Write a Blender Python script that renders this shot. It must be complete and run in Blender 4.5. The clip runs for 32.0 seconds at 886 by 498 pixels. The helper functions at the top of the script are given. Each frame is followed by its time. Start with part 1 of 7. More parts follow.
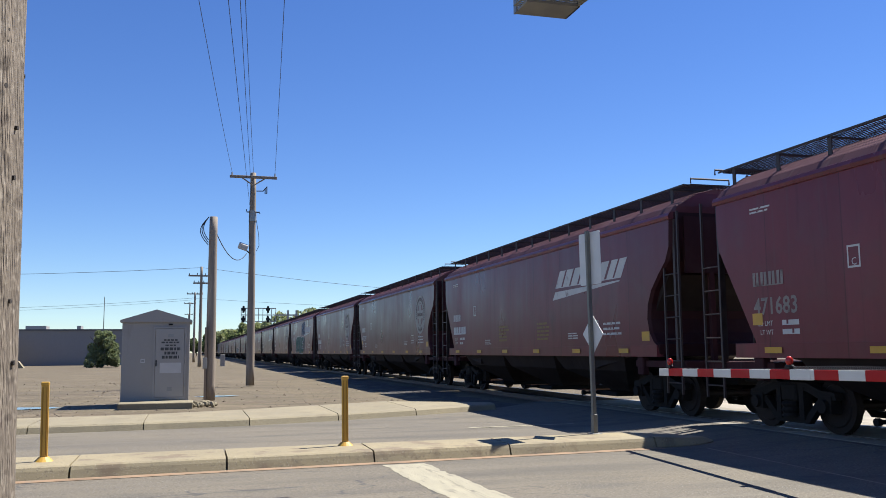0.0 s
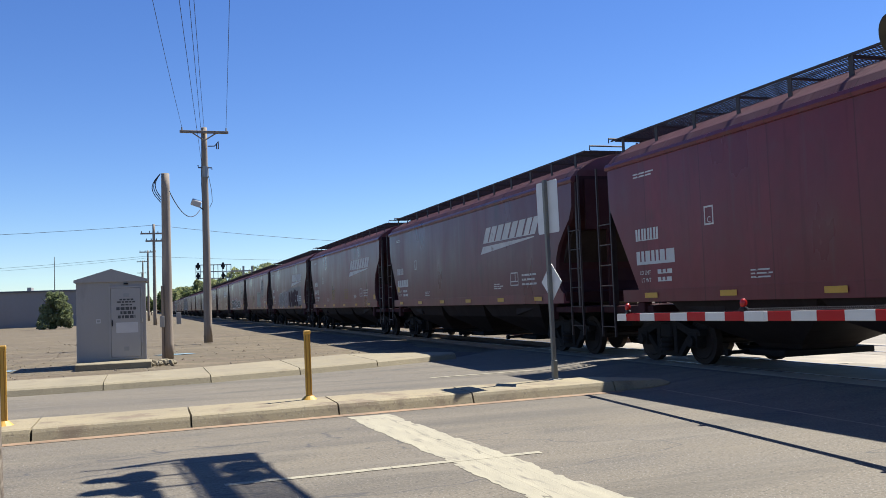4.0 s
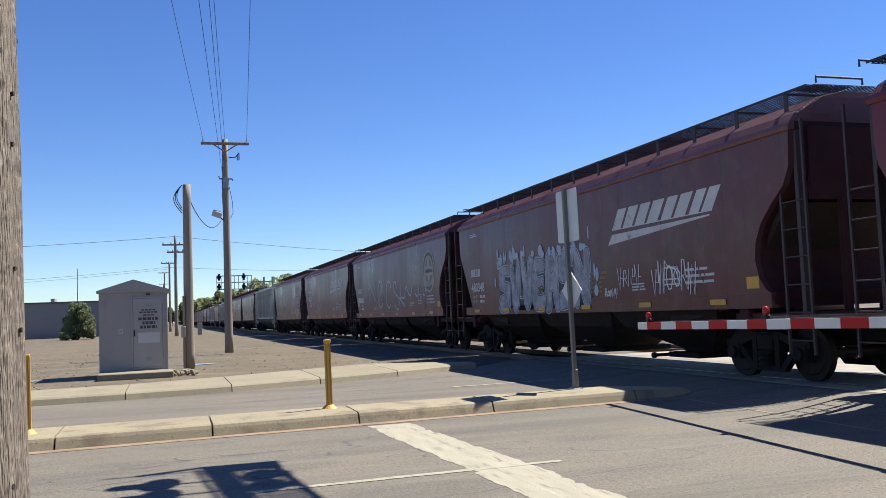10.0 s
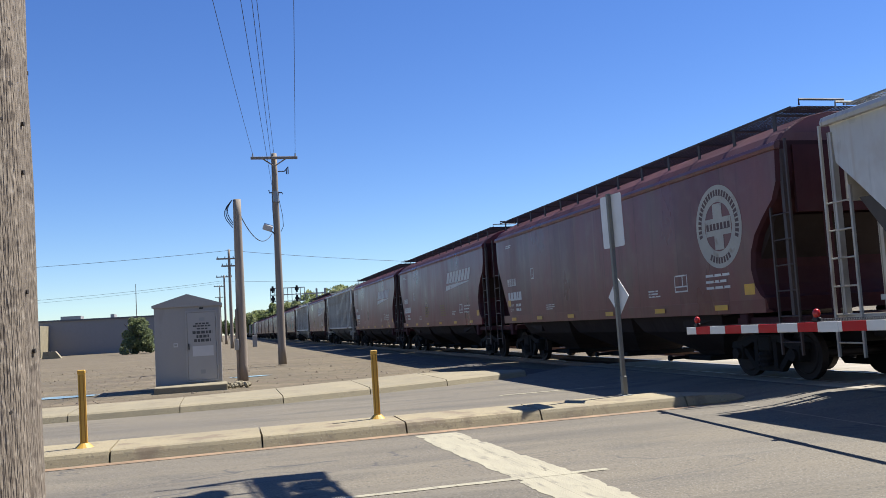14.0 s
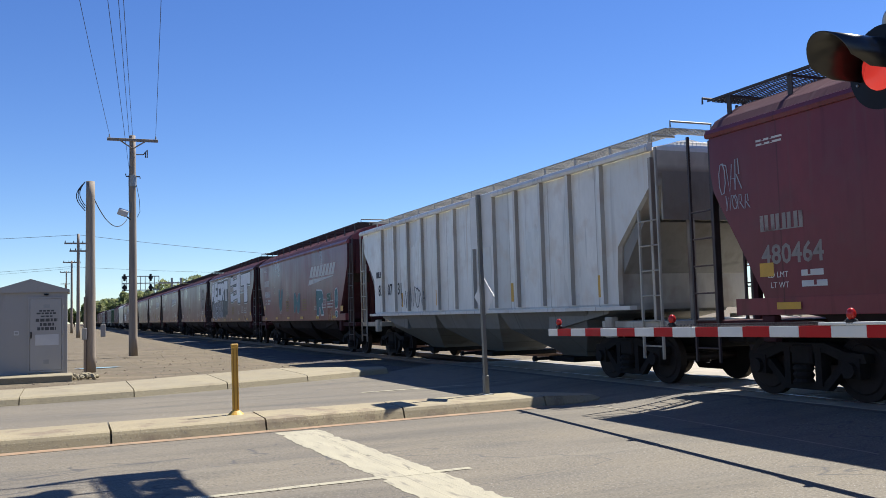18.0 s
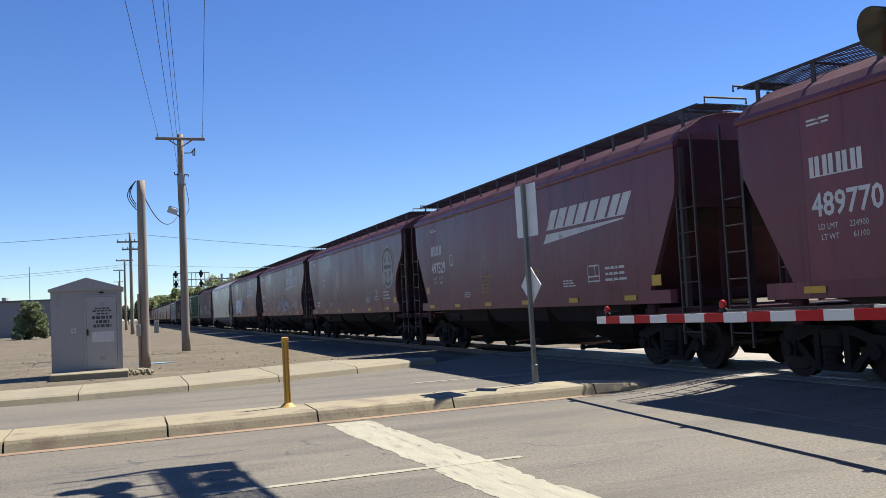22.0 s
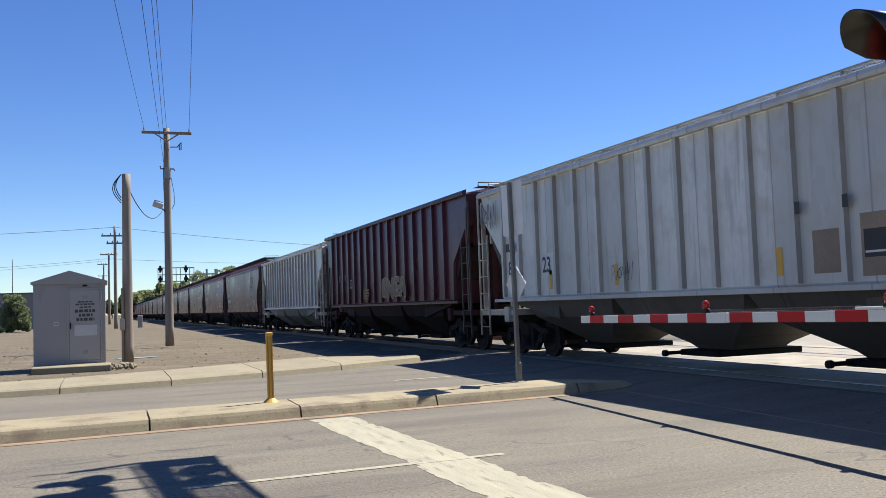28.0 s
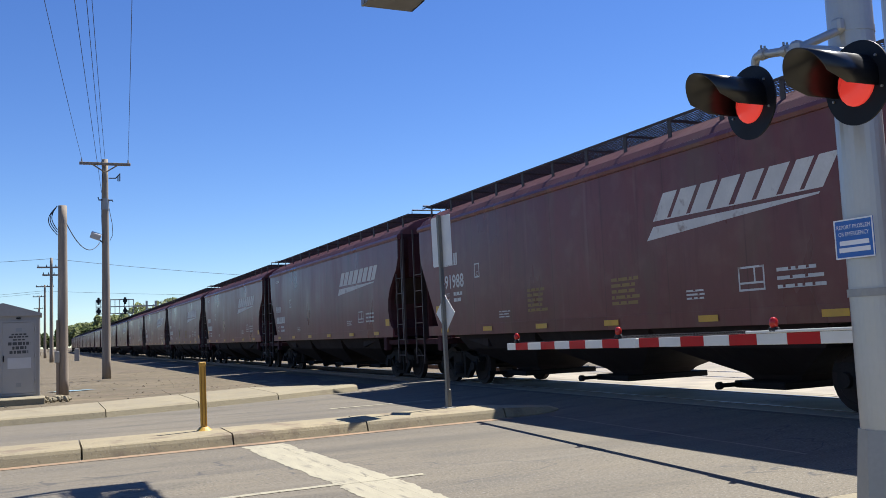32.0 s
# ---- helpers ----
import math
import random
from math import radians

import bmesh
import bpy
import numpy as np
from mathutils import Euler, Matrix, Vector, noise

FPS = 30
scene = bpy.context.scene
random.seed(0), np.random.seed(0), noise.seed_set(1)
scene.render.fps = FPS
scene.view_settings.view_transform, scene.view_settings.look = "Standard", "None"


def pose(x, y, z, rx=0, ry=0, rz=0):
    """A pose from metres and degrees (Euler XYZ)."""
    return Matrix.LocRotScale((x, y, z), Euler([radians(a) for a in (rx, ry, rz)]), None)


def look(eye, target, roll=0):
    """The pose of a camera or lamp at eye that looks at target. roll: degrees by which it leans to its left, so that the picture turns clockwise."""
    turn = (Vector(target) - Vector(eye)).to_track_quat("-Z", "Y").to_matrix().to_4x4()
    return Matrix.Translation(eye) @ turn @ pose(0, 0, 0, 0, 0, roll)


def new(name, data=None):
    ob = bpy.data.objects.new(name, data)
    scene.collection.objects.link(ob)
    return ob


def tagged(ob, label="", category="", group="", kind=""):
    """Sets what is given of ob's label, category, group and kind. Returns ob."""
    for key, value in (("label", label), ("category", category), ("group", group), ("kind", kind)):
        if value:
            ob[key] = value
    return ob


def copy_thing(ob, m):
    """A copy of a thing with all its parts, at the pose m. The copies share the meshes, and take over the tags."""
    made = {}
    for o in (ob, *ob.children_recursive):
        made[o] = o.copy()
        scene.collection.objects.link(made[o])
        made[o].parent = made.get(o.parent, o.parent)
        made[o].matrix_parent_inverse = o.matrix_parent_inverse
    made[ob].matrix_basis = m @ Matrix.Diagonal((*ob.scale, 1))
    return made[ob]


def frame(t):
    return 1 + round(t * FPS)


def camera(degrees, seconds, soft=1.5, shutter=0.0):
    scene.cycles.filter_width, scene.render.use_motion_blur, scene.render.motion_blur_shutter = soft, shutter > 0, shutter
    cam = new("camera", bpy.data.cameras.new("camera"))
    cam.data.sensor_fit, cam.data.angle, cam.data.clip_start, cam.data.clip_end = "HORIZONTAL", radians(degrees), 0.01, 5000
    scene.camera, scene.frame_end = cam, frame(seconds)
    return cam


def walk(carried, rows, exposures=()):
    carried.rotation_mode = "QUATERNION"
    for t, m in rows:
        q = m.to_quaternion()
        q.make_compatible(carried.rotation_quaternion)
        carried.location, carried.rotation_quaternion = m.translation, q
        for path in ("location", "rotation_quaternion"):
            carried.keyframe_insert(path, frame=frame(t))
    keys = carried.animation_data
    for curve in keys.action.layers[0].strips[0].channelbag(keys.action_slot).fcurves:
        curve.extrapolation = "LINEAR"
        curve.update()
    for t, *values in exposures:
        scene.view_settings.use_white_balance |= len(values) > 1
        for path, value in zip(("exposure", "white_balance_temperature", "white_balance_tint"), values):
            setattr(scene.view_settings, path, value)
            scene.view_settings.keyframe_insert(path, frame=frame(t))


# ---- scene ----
cam = camera(52.90, 32.0, soft=0.6)
PATH = [
    (0.0, 0.027, -0.004, 1.507, 96.51, 0.47, -15.77),
    (0.5, 0.019, 0.017, 1.506, 94.97, 0.96, -16.00),
    (1.0, -0.015, 0.037, 1.516, 94.61, 1.38, -18.62),
    (1.5, -0.032, 0.051, 1.504, 95.48, 1.30, -20.26),
    (2.0, -0.023, 0.028, 1.502, 95.30, 1.60, -19.59),
    (2.5, -0.031, 0.024, 1.500, 94.39, 1.48, -18.86),
    (3.0, -0.026, 0.011, 1.504, 93.56, 1.68, -18.04),
    (3.5, -0.033, -0.001, 1.518, 93.19, 1.89, -18.19),
    (5.5, -0.005, 0.015, 1.511, 94.10, 2.20, -19.21),
    (6.0, -0.023, -0.000, 1.506, 93.64, 2.37, -18.83),
    (6.5, -0.010, -0.023, 1.511, 93.59, 2.52, -19.00),
    (7.0, -0.018, -0.033, 1.505, 93.47, 2.13, -19.33),
    (7.5, -0.011, -0.037, 1.513, 93.28, 2.47, -20.24),
    (8.0, -0.005, -0.028, 1.510, 93.04, 2.86, -21.15),
    (8.5, -0.004, -0.020, 1.497, 93.43, 2.32, -20.32),
    (9.0, -0.035, -0.014, 1.491, 94.20, 1.27, -16.03),
    (9.5, -0.040, -0.015, 1.502, 93.73, 1.46, -14.60),
    (10.0, -0.033, -0.002, 1.494, 94.02, 2.22, -17.24),
    (10.5, -0.033, 0.004, 1.497, 93.90, 2.89, -18.37),
    (11.0, -0.035, -0.007, 1.501, 93.86, 2.88, -18.66),
    (11.5, -0.048, -0.017, 1.501, 93.59, 2.38, -18.30),
    (12.0, -0.039, -0.013, 1.500, 94.08, 2.81, -18.99),
    (12.5, 0.016, -0.019, 1.500, 94.88, 3.49, -19.61),
    (13.0, 0.071, -0.028, 1.500, 95.87, 3.63, -18.08),
    (13.5, 0.069, -0.052, 1.501, 95.17, 3.91, -14.52),
    (14.0, 0.066, -0.052, 1.500, 94.71, 3.30, -13.86),
    (14.5, 0.028, -0.015, 1.503, 95.69, 2.26, -14.84),
    (16.5, 0.055, 0.056, 1.507, 96.00, 1.69, -21.86),
    (17.0, 0.034, 0.075, 1.512, 96.20, 2.47, -22.26),
    (17.5, 0.023, 0.085, 1.509, 95.87, 2.22, -22.72),
    (18.0, 0.016, 0.084, 1.508, 94.10, 1.63, -22.81),
    (18.5, 0.015, 0.087, 1.508, 92.46, 1.38, -22.53),
    (19.0, 0.015, 0.091, 1.509, 91.63, 1.02, -22.36),
    (19.5, 0.014, 0.089, 1.509, 91.37, 1.07, -22.11),
    (20.0, 0.006, 0.085, 1.503, 91.91, 1.85, -20.62),
    (20.5, 0.009, 0.075, 1.514, 92.61, 2.57, -17.91),
    (21.0, -0.005, 0.077, 1.507, 93.69, 2.71, -18.01),
    (21.5, 0.000, 0.082, 1.510, 93.88, 3.10, -18.99),
    (22.0, 0.005, 0.074, 1.503, 93.61, 2.74, -19.80),
    (22.5, 0.018, 0.062, 1.507, 93.91, 2.31, -20.06),
    (23.0, 0.017, 0.059, 1.490, 94.39, 1.28, -22.51),
    (23.5, 0.031, 0.064, 1.495, 94.71, 1.37, -25.01),
    (24.0, 0.033, 0.057, 1.492, 94.78, 2.55, -24.82),
    (24.5, 0.030, 0.059, 1.489, 94.14, 2.74, -24.66),
    (25.0, 0.031, 0.046, 1.491, 94.00, 2.43, -23.66),
    (25.5, 0.029, 0.056, 1.493, 93.97, 2.16, -22.81),
    (27.5, 0.018, 0.063, 1.484, 93.70, 2.15, -21.01),
    (28.0, 0.011, 0.061, 1.485, 93.48, 2.00, -20.73),
    (28.5, 0.012, 0.060, 1.486, 93.46, 1.86, -20.69),
    (29.0, 0.005, 0.050, 1.491, 93.20, 1.59, -19.78),
    (29.5, -0.031, 0.032, 1.498, 93.28, 1.01, -19.03),
    (30.0, -0.048, -0.020, 1.505, 94.74, 1.20, -18.56),
    (30.5, -0.041, -0.172, 1.488, 95.74, 0.86, -17.60),
    (31.0, -0.082, -0.301, 1.476, 95.90, 0.62, -17.82),
    (31.5, -0.047, -0.422, 1.466, 94.80, 1.75, -22.06),
    (32.0, 0.042, -0.519, 1.449, 95.28, 2.48, -24.20),
]
walk(cam, [(t, pose(*p)) for t, *p in PATH])

# ---- light: one high sun behind the train, clear sky ----
SUN = Vector((0.635, 0.20, 1.0)).normalized()
world = bpy.data.worlds.new("sky")
scene.world = world
world.use_nodes = True
wn = world.node_tree
sky = wn.nodes.new("ShaderNodeTexSky")
sky.sky_type, sky.sun_disc = "NISHITA", False
sky.sun_elevation = math.asin(SUN.z)
sky.sun_rotation = math.atan2(SUN.x, SUN.y)
sky.altitude, sky.air_density, sky.dust_density, sky.ozone_density = 900, 1.0, 0.0, 4.0
hue = wn.nodes.new("ShaderNodeHueSaturation")
hue.inputs["Hue"].default_value, hue.inputs["Saturation"].default_value = 0.512, 1.18
wn.links.new(sky.outputs[0], hue.inputs["Color"])
tint = wn.nodes.new("ShaderNodeMix")
tint.data_type, tint.blend_type = "RGBA", "MULTIPLY"
tint.inputs[0].default_value, tint.inputs[7].default_value = 1.0, (0.895, 0.972, 1.06, 1)
wn.links.new(hue.outputs[0], tint.inputs[6])
wn.links.new(tint.outputs[2], wn.nodes["Background"].inputs[0])
wn.nodes["Background"].inputs[1].default_value = 0.070
sun = new("sun", bpy.data.lights.new("sun", "SUN"))
sun.data.energy, sun.data.angle, sun.data.color = 5.0, radians(0.5), (1.0, 0.96, 0.90)
sun.matrix_world = look(SUN * 80, (0, 0, 0))
scene.view_settings.exposure = 0.98


# ---- materials ----
def mat(name, col, rough=0.6, metal=0.0, var=0.2, scale=1.5, fine=30.0, bump=0.15, stretch=(1, 1, 1), stain=None, stain_at=0.6, spread=0.12, obvar=0.0, depth=0.01):
    """Two scales of noise over one base colour, an optional stain colour in patches, fine relief."""
    m = bpy.data.materials.new(name)
    m.use_nodes = True
    nt = m.node_tree
    b = nt.nodes["Principled BSDF"]
    b.inputs["Metallic"].default_value = metal
    tc = nt.nodes.new("ShaderNodeTexCoord")
    mp = nt.nodes.new("ShaderNodeMapping")
    mp.inputs["Scale"].default_value = stretch
    nt.links.new(tc.outputs["Object"], mp.inputs[0])

    def noise_tex(s, detail=4):
        n = nt.nodes.new("ShaderNodeTexNoise")
        n.inputs["Scale"].default_value, n.inputs["Detail"].default_value = s, detail
        nt.links.new(mp.outputs[0], n.inputs["Vector"])
        return n.outputs["Fac"]

    def mixer(kind, fac, a, c):
        x = nt.nodes.new("ShaderNodeMix")
        x.data_type, x.blend_type = "RGBA", kind
        for sock, v in ((x.inputs[0], fac), (x.inputs[6], a), (x.inputs[7], c)):
            if isinstance(v, (int, float)):
                sock.default_value = v
            elif isinstance(v, tuple):
                sock.default_value = (*v, 1)
            else:
                nt.links.new(v, sock)
        return x.outputs[2]

    def ramp(src, lo, hi, a=0.0, c=1.0):
        r = nt.nodes.new("ShaderNodeMapRange")
        r.inputs[1].default_value, r.inputs[2].default_value = lo, hi
        r.inputs[3].default_value, r.inputs[4].default_value = a, c
        nt.links.new(src, r.inputs[0])
        return r.outputs[0]

    big, small = noise_tex(scale), noise_tex(fine, 2)
    dark = tuple(c * (1 - var) for c in col)
    light = tuple(min(1, c * (1 + var)) for c in col)
    out = mixer("MIX", ramp(big, 0.3, 0.7), dark, light)
    out = mixer("MIX", ramp(small, 0.35, 0.65, 0, 0.35), out, dark)
    if stain:
        out = mixer("MIX", ramp(noise_tex(scale * 1.7, 6), stain_at, stain_at + spread), out, stain)
    if obvar:
        oi = nt.nodes.new("ShaderNodeObjectInfo")
        grey = nt.nodes.new("ShaderNodeCombineColor")
        r = ramp(oi.outputs["Random"], 0, 1, 1 - obvar, 1 + obvar)
        for i in range(3):
            nt.links.new(r, grey.inputs[i])
        out = mixer("MULTIPLY", 1.0, out, grey.outputs[0])
    nt.links.new(out, b.inputs["Base Color"])
    nt.links.new(ramp(big, 0.3, 0.7, max(0.05, rough - 0.08), min(1, rough + 0.08)), b.inputs["Roughness"])
    if bump:
        bp = nt.nodes.new("ShaderNodeBump")
        bp.inputs["Strength"].default_value, bp.inputs["Distance"].default_value = bump, depth
        nt.links.new(small, bp.inputs["Height"])
        nt.links.new(bp.outputs[0], b.inputs["Normal"])
    return m


def glow(name, col, strength):
    m = mat(name, col, 0.3, 0, 0.05, bump=0)
    b = m.node_tree.nodes["Principled BSDF"]
    b.inputs["Emission Color"].default_value = (*col, 1)
    b.inputs["Emission Strength"].default_value = strength
    return m


def add_lines(m, scale, width, col, stretch=(1, 1, 1), warp=4.0):
    """Thin crack lines over a material."""
    nt = m.node_tree
    b = nt.nodes["Principled BSDF"]
    src = b.inputs["Base Color"].links[0].from_socket
    tc = nt.nodes.new("ShaderNodeTexCoord")
    mp = nt.nodes.new("ShaderNodeMapping")
    mp.inputs["Scale"].default_value = stretch
    n = nt.nodes.new("ShaderNodeTexNoise")
    n.inputs["Scale"].default_value, n.inputs["Detail"].default_value = scale, warp
    sub = nt.nodes.new("ShaderNodeMath")
    sub.operation = "SUBTRACT"
    sub.inputs[1].default_value = 0.5
    ab = nt.nodes.new("ShaderNodeMath")
    ab.operation = "ABSOLUTE"
    mr = nt.nodes.new("ShaderNodeMapRange")
    mr.inputs[1].default_value, mr.inputs[2].default_value, mr.inputs[3].default_value, mr.inputs[4].default_value = 0, width, 1, 0
    mx = nt.nodes.new("ShaderNodeMix")
    mx.data_type = "RGBA"
    mx.inputs[7].default_value = (*col, 1)
    nt.links.new(tc.outputs["Object"], mp.inputs[0])
    nt.links.new(mp.outputs[0], n.inputs["Vector"])
    nt.links.new(n.outputs["Fac"], sub.inputs[0])
    nt.links.new(sub.outputs[0], ab.inputs[0])
    nt.links.new(ab.outputs[0], mr.inputs[0])
    nt.links.new(mr.outputs[0], mx.inputs[0])
    nt.links.new(src, mx.inputs[6])
    nt.links.new(mx.outputs[2], b.inputs["Base Color"])
    return m


def add_speckle(m, scale, lo, hi, col, amount):
    """Sparse light grains of aggregate."""
    nt = m.node_tree
    b = nt.nodes["Principled BSDF"]
    src = b.inputs["Base Color"].links[0].from_socket
    tc = nt.nodes.new("ShaderNodeTexCoord")
    n = nt.nodes.new("ShaderNodeTexNoise")
    n.inputs["Scale"].default_value, n.inputs["Detail"].default_value = scale, 1
    mr = nt.nodes.new("ShaderNodeMapRange")
    mr.inputs[1].default_value, mr.inputs[2].default_value, mr.inputs[4].default_value = lo, hi, amount
    mx = nt.nodes.new("ShaderNodeMix")
    mx.data_type = "RGBA"
    mx.inputs[7].default_value = (*col, 1)
    nt.links.new(tc.outputs["Object"], n.inputs["Vector"])
    nt.links.new(n.outputs["Fac"], mr.inputs[0])
    nt.links.new(mr.outputs[0], mx.inputs[0])
    nt.links.new(src, mx.inputs[6])
    nt.links.new(mx.outputs[2], b.inputs["Base Color"])
    return m


def add_streaks(m, scale, stretch, lo, hi, col, amount):
    """Long soft marks along one direction: wheel tracks, washed-out bands."""
    nt = m.node_tree
    b = nt.nodes["Principled BSDF"]
    src = b.inputs["Base Color"].links[0].from_socket
    tc = nt.nodes.new("ShaderNodeTexCoord")
    mp = nt.nodes.new("ShaderNodeMapping")
    mp.inputs["Scale"].default_value = stretch
    n = nt.nodes.new("ShaderNodeTexNoise")
    n.inputs["Scale"].default_value, n.inputs["Detail"].default_value = scale, 5
    mr = nt.nodes.new("ShaderNodeMapRange")
    mr.inputs[1].default_value, mr.inputs[2].default_value, mr.inputs[4].default_value = lo, hi, amount
    mx = nt.nodes.new("ShaderNodeMix")
    mx.data_type = "RGBA"
    mx.inputs[7].default_value = (*col, 1)
    nt.links.new(tc.outputs["Object"], mp.inputs[0])
    nt.links.new(mp.outputs[0], n.inputs["Vector"])
    nt.links.new(n.outputs["Fac"], mr.inputs[0])
    nt.links.new(mr.outputs[0], mx.inputs[0])
    nt.links.new(src, mx.inputs[6])
    nt.links.new(mx.outputs[2], b.inputs["Base Color"])
    return m


M_ASPHALT = mat("asphalt", (0.138, 0.118, 0.084), 0.85, 0, 0.16, 0.9, 55, 0.8, (0.35, 1, 1), stain=(0.0791, 0.0709, 0.0551), stain_at=0.55, spread=0.2)
add_speckle(M_ASPHALT, 45, 0.56, 0.66, (0.206, 0.186, 0.148), 0.8)
add_speckle(M_ASPHALT, 30, 0.56, 0.68, (0.0585, 0.0523, 0.0413), 0.75)
add_speckle(M_ASPHALT, 70, 0.70, 0.76, (0.427, 0.413, 0.379), 0.9)
add_streaks(M_ASPHALT, 1.3, (0.10, 1.0, 1), 0.50, 0.68, (0.0674, 0.0605, 0.0482), 0.65)
add_streaks(M_ASPHALT, 2.6, (0.08, 1.0, 1), 0.54, 0.70, (0.186, 0.162, 0.117), 0.5)
add_lines(M_ASPHALT, 0.35, 0.0022, (0.0585, 0.0551, 0.0516), (0.35, 1, 1))
M_PATCH = mat("asphalt_patch", (0.095, 0.083, 0.062), 0.9, 0, 0.25, 2, 90, 0.5)
M_DIRT = mat("dirt", (0.109, 0.0866, 0.0491), 0.95, 0, 0.22, 0.5, 7, 0.8, (0.16, 1, 1), stain=(0.0861, 0.0585, 0.0354), stain_at=0.55, spread=0.16, depth=0.05)
add_speckle(M_DIRT, 3.2, 0.58, 0.68, (0.199, 0.154, 0.0974), 0.5)
add_speckle(M_DIRT, 11, 0.58, 0.66, (0.0662, 0.0481, 0.0286), 0.7)
add_speckle(M_DIRT, 17, 0.60, 0.68, (0.251, 0.204, 0.138), 0.7)
add_streaks(M_DIRT, 0.5, (0.35, 1, 1), 0.50, 0.66, (0.0696, 0.0542, 0.0315), 0.6)
add_streaks(M_DIRT, 0.9, (0.25, 1, 1), 0.54, 0.68, (0.179, 0.139, 0.0857), 0.6)
M_GRAVEL = mat("gravel", (0.179, 0.143, 0.102), 0.95, 0, 0.35, 3, 22, 1.0, depth=0.06)
M_BALLAST = mat("ballast", (0.0735, 0.0658, 0.0574), 0.95, 0, 0.4, 4, 16, 1.0, depth=0.08)
M_CONC = mat("concrete", (0.235, 0.201, 0.126), 0.85, 0, 0.14, 1.2, 40, 0.5, stain=(0.183, 0.149, 0.0939), stain_at=0.58, obvar=0.06)
M_KERBFACE = mat("kerb_concrete", (0.268, 0.224, 0.134), 0.85, 0, 0.14, 1.5, 60, 0.35, stain=(0.18, 0.138, 0.0868), stain_at=0.55, obvar=0.06)
for m in (M_CONC, M_KERBFACE):
    add_speckle(m, 26, 0.60, 0.70, (0.14, 0.118, 0.08), 0.6)
    add_speckle(m, 55, 0.62, 0.70, (0.39, 0.35, 0.26), 0.5)
    add_speckle(m, 3.0, 0.60, 0.75, (0.19, 0.16, 0.105), 0.5)
M_GUTTER = mat("gutter_paint", (0.255, 0.168, 0.100), 0.85, 0, 0.3, 2.2, 50, 0.3, stain=(0.18, 0.145, 0.10), stain_at=0.50, spread=0.25)
M_WHITE = mat("road_paint", (0.319, 0.292, 0.207), 0.8, 0, 0.14, 4, 80, 0.4, (2.2, 0.35, 1), stain=(0.175, 0.157, 0.12), stain_at=0.56, spread=0.16)
add_lines(M_WHITE, 1.6, 0.0045, (0.0963, 0.0843, 0.0602), (2.4, 0.10, 1), 2.0)
M_PANEL = mat("crossing_concrete", (0.254, 0.223, 0.168), 0.8, 0, 0.25, 1.5, 60, 0.3, obvar=0.22)
M_RAIL = mat("rail_steel", (0.16, 0.11, 0.085), 0.6, 0.5, 0.25, 5, 60, 0.2)
M_RAILTOP = mat("rail_head", (0.26, 0.25, 0.24), 0.38, 1.0, 0.1, 5, 60, 0.05)
M_TIE = mat("tie_wood", (0.0675, 0.0525, 0.0413), 0.9, 0, 0.3, 2, 40, 0.6)
M_NEARWOOD = mat("weathered_pole_wood", (0.215, 0.177, 0.137), 0.9, 0, 0.24, 2.0, 42, 0.8, (5, 5, 0.45), stain=(0.140, 0.112, 0.086), stain_at=0.56, spread=0.2, depth=0.02)
M_BARKDARK = mat("nail_dark", (0.03, 0.025, 0.022), 0.9, 0, 0.2, 5, 40, 0)
M_WALLDARK = mat("roof_edge", (0.10, 0.105, 0.115), 0.7, 0, 0.1, 0.2, 3, 0)
add_speckle(M_NEARWOOD, 48, 0.55, 0.68, (0.318, 0.276, 0.224), 0.65)
add_speckle(M_NEARWOOD, 30, 0.62, 0.70, (0.0774, 0.0595, 0.0456), 0.7)
add_lines(M_NEARWOOD, 0.9, 0.006, (0.0301, 0.0238, 0.0183), (7, 7, 0.16), 1.0)
add_lines(M_NEARWOOD, 2.6, 0.005, (0.085, 0.067, 0.052), (6, 6, 0.3), 2.0)
M_FARWOOD = mat("far_pole_wood", (0.255, 0.214, 0.17), 0.9, 0, 0.25, 1.5, 20, 0.4, (5, 5, 0.4))
M_YELLOW = mat("delineator_yellow", (0.527, 0.297, 0.0425), 0.5, 0, 0.12, 4, 40, 0.05)
M_GROOVE = mat("delineator_shade", (0.30, 0.16, 0.02), 0.7, 0, 0.12, 4, 40, 0)
M_GALV = mat("galvanised", (0.306, 0.306, 0.297), 0.5, 0.6, 0.12, 3, 40, 0.08)
M_POST = mat("sign_post", (0.20, 0.20, 0.18), 0.6, 0.5, 0.15, 3, 40, 0.08)
M_SIGNBACK = mat("sign_aluminium", (0.62, 0.63, 0.62), 0.5, 0.1, 0.08, 4, 50, 0.03)
M_CABINET = mat("cabinet_paint", (0.316, 0.299, 0.274), 0.55, 0.1, 0.06, 1.2, 40, 0.04, (1, 1, 0.3), stain=(0.26, 0.243, 0.22), stain_at=0.62)
M_CABTRIM = mat("cabinet_trim", (0.337, 0.321, 0.296), 0.5, 0.1, 0.05, 2, 40, 0.03)
M_DARKTEXT = mat("dark_lettering", (0.06, 0.06, 0.06), 0.7, 0, 0.1, 10, 60, 0)
M_FADED = mat("faded_label", (0.504, 0.495, 0.477), 0.6, 0, 0.05, 4, 40, 0)
M_MAST = mat("mast_aluminium", (0.44, 0.44, 0.424), 0.4, 0.5, 0.06, 2, 30, 0.04)
M_BLACK = mat("signal_black", (0.009, 0.010, 0.013), 0.5, 0, 0.15, 4, 40, 0.05)
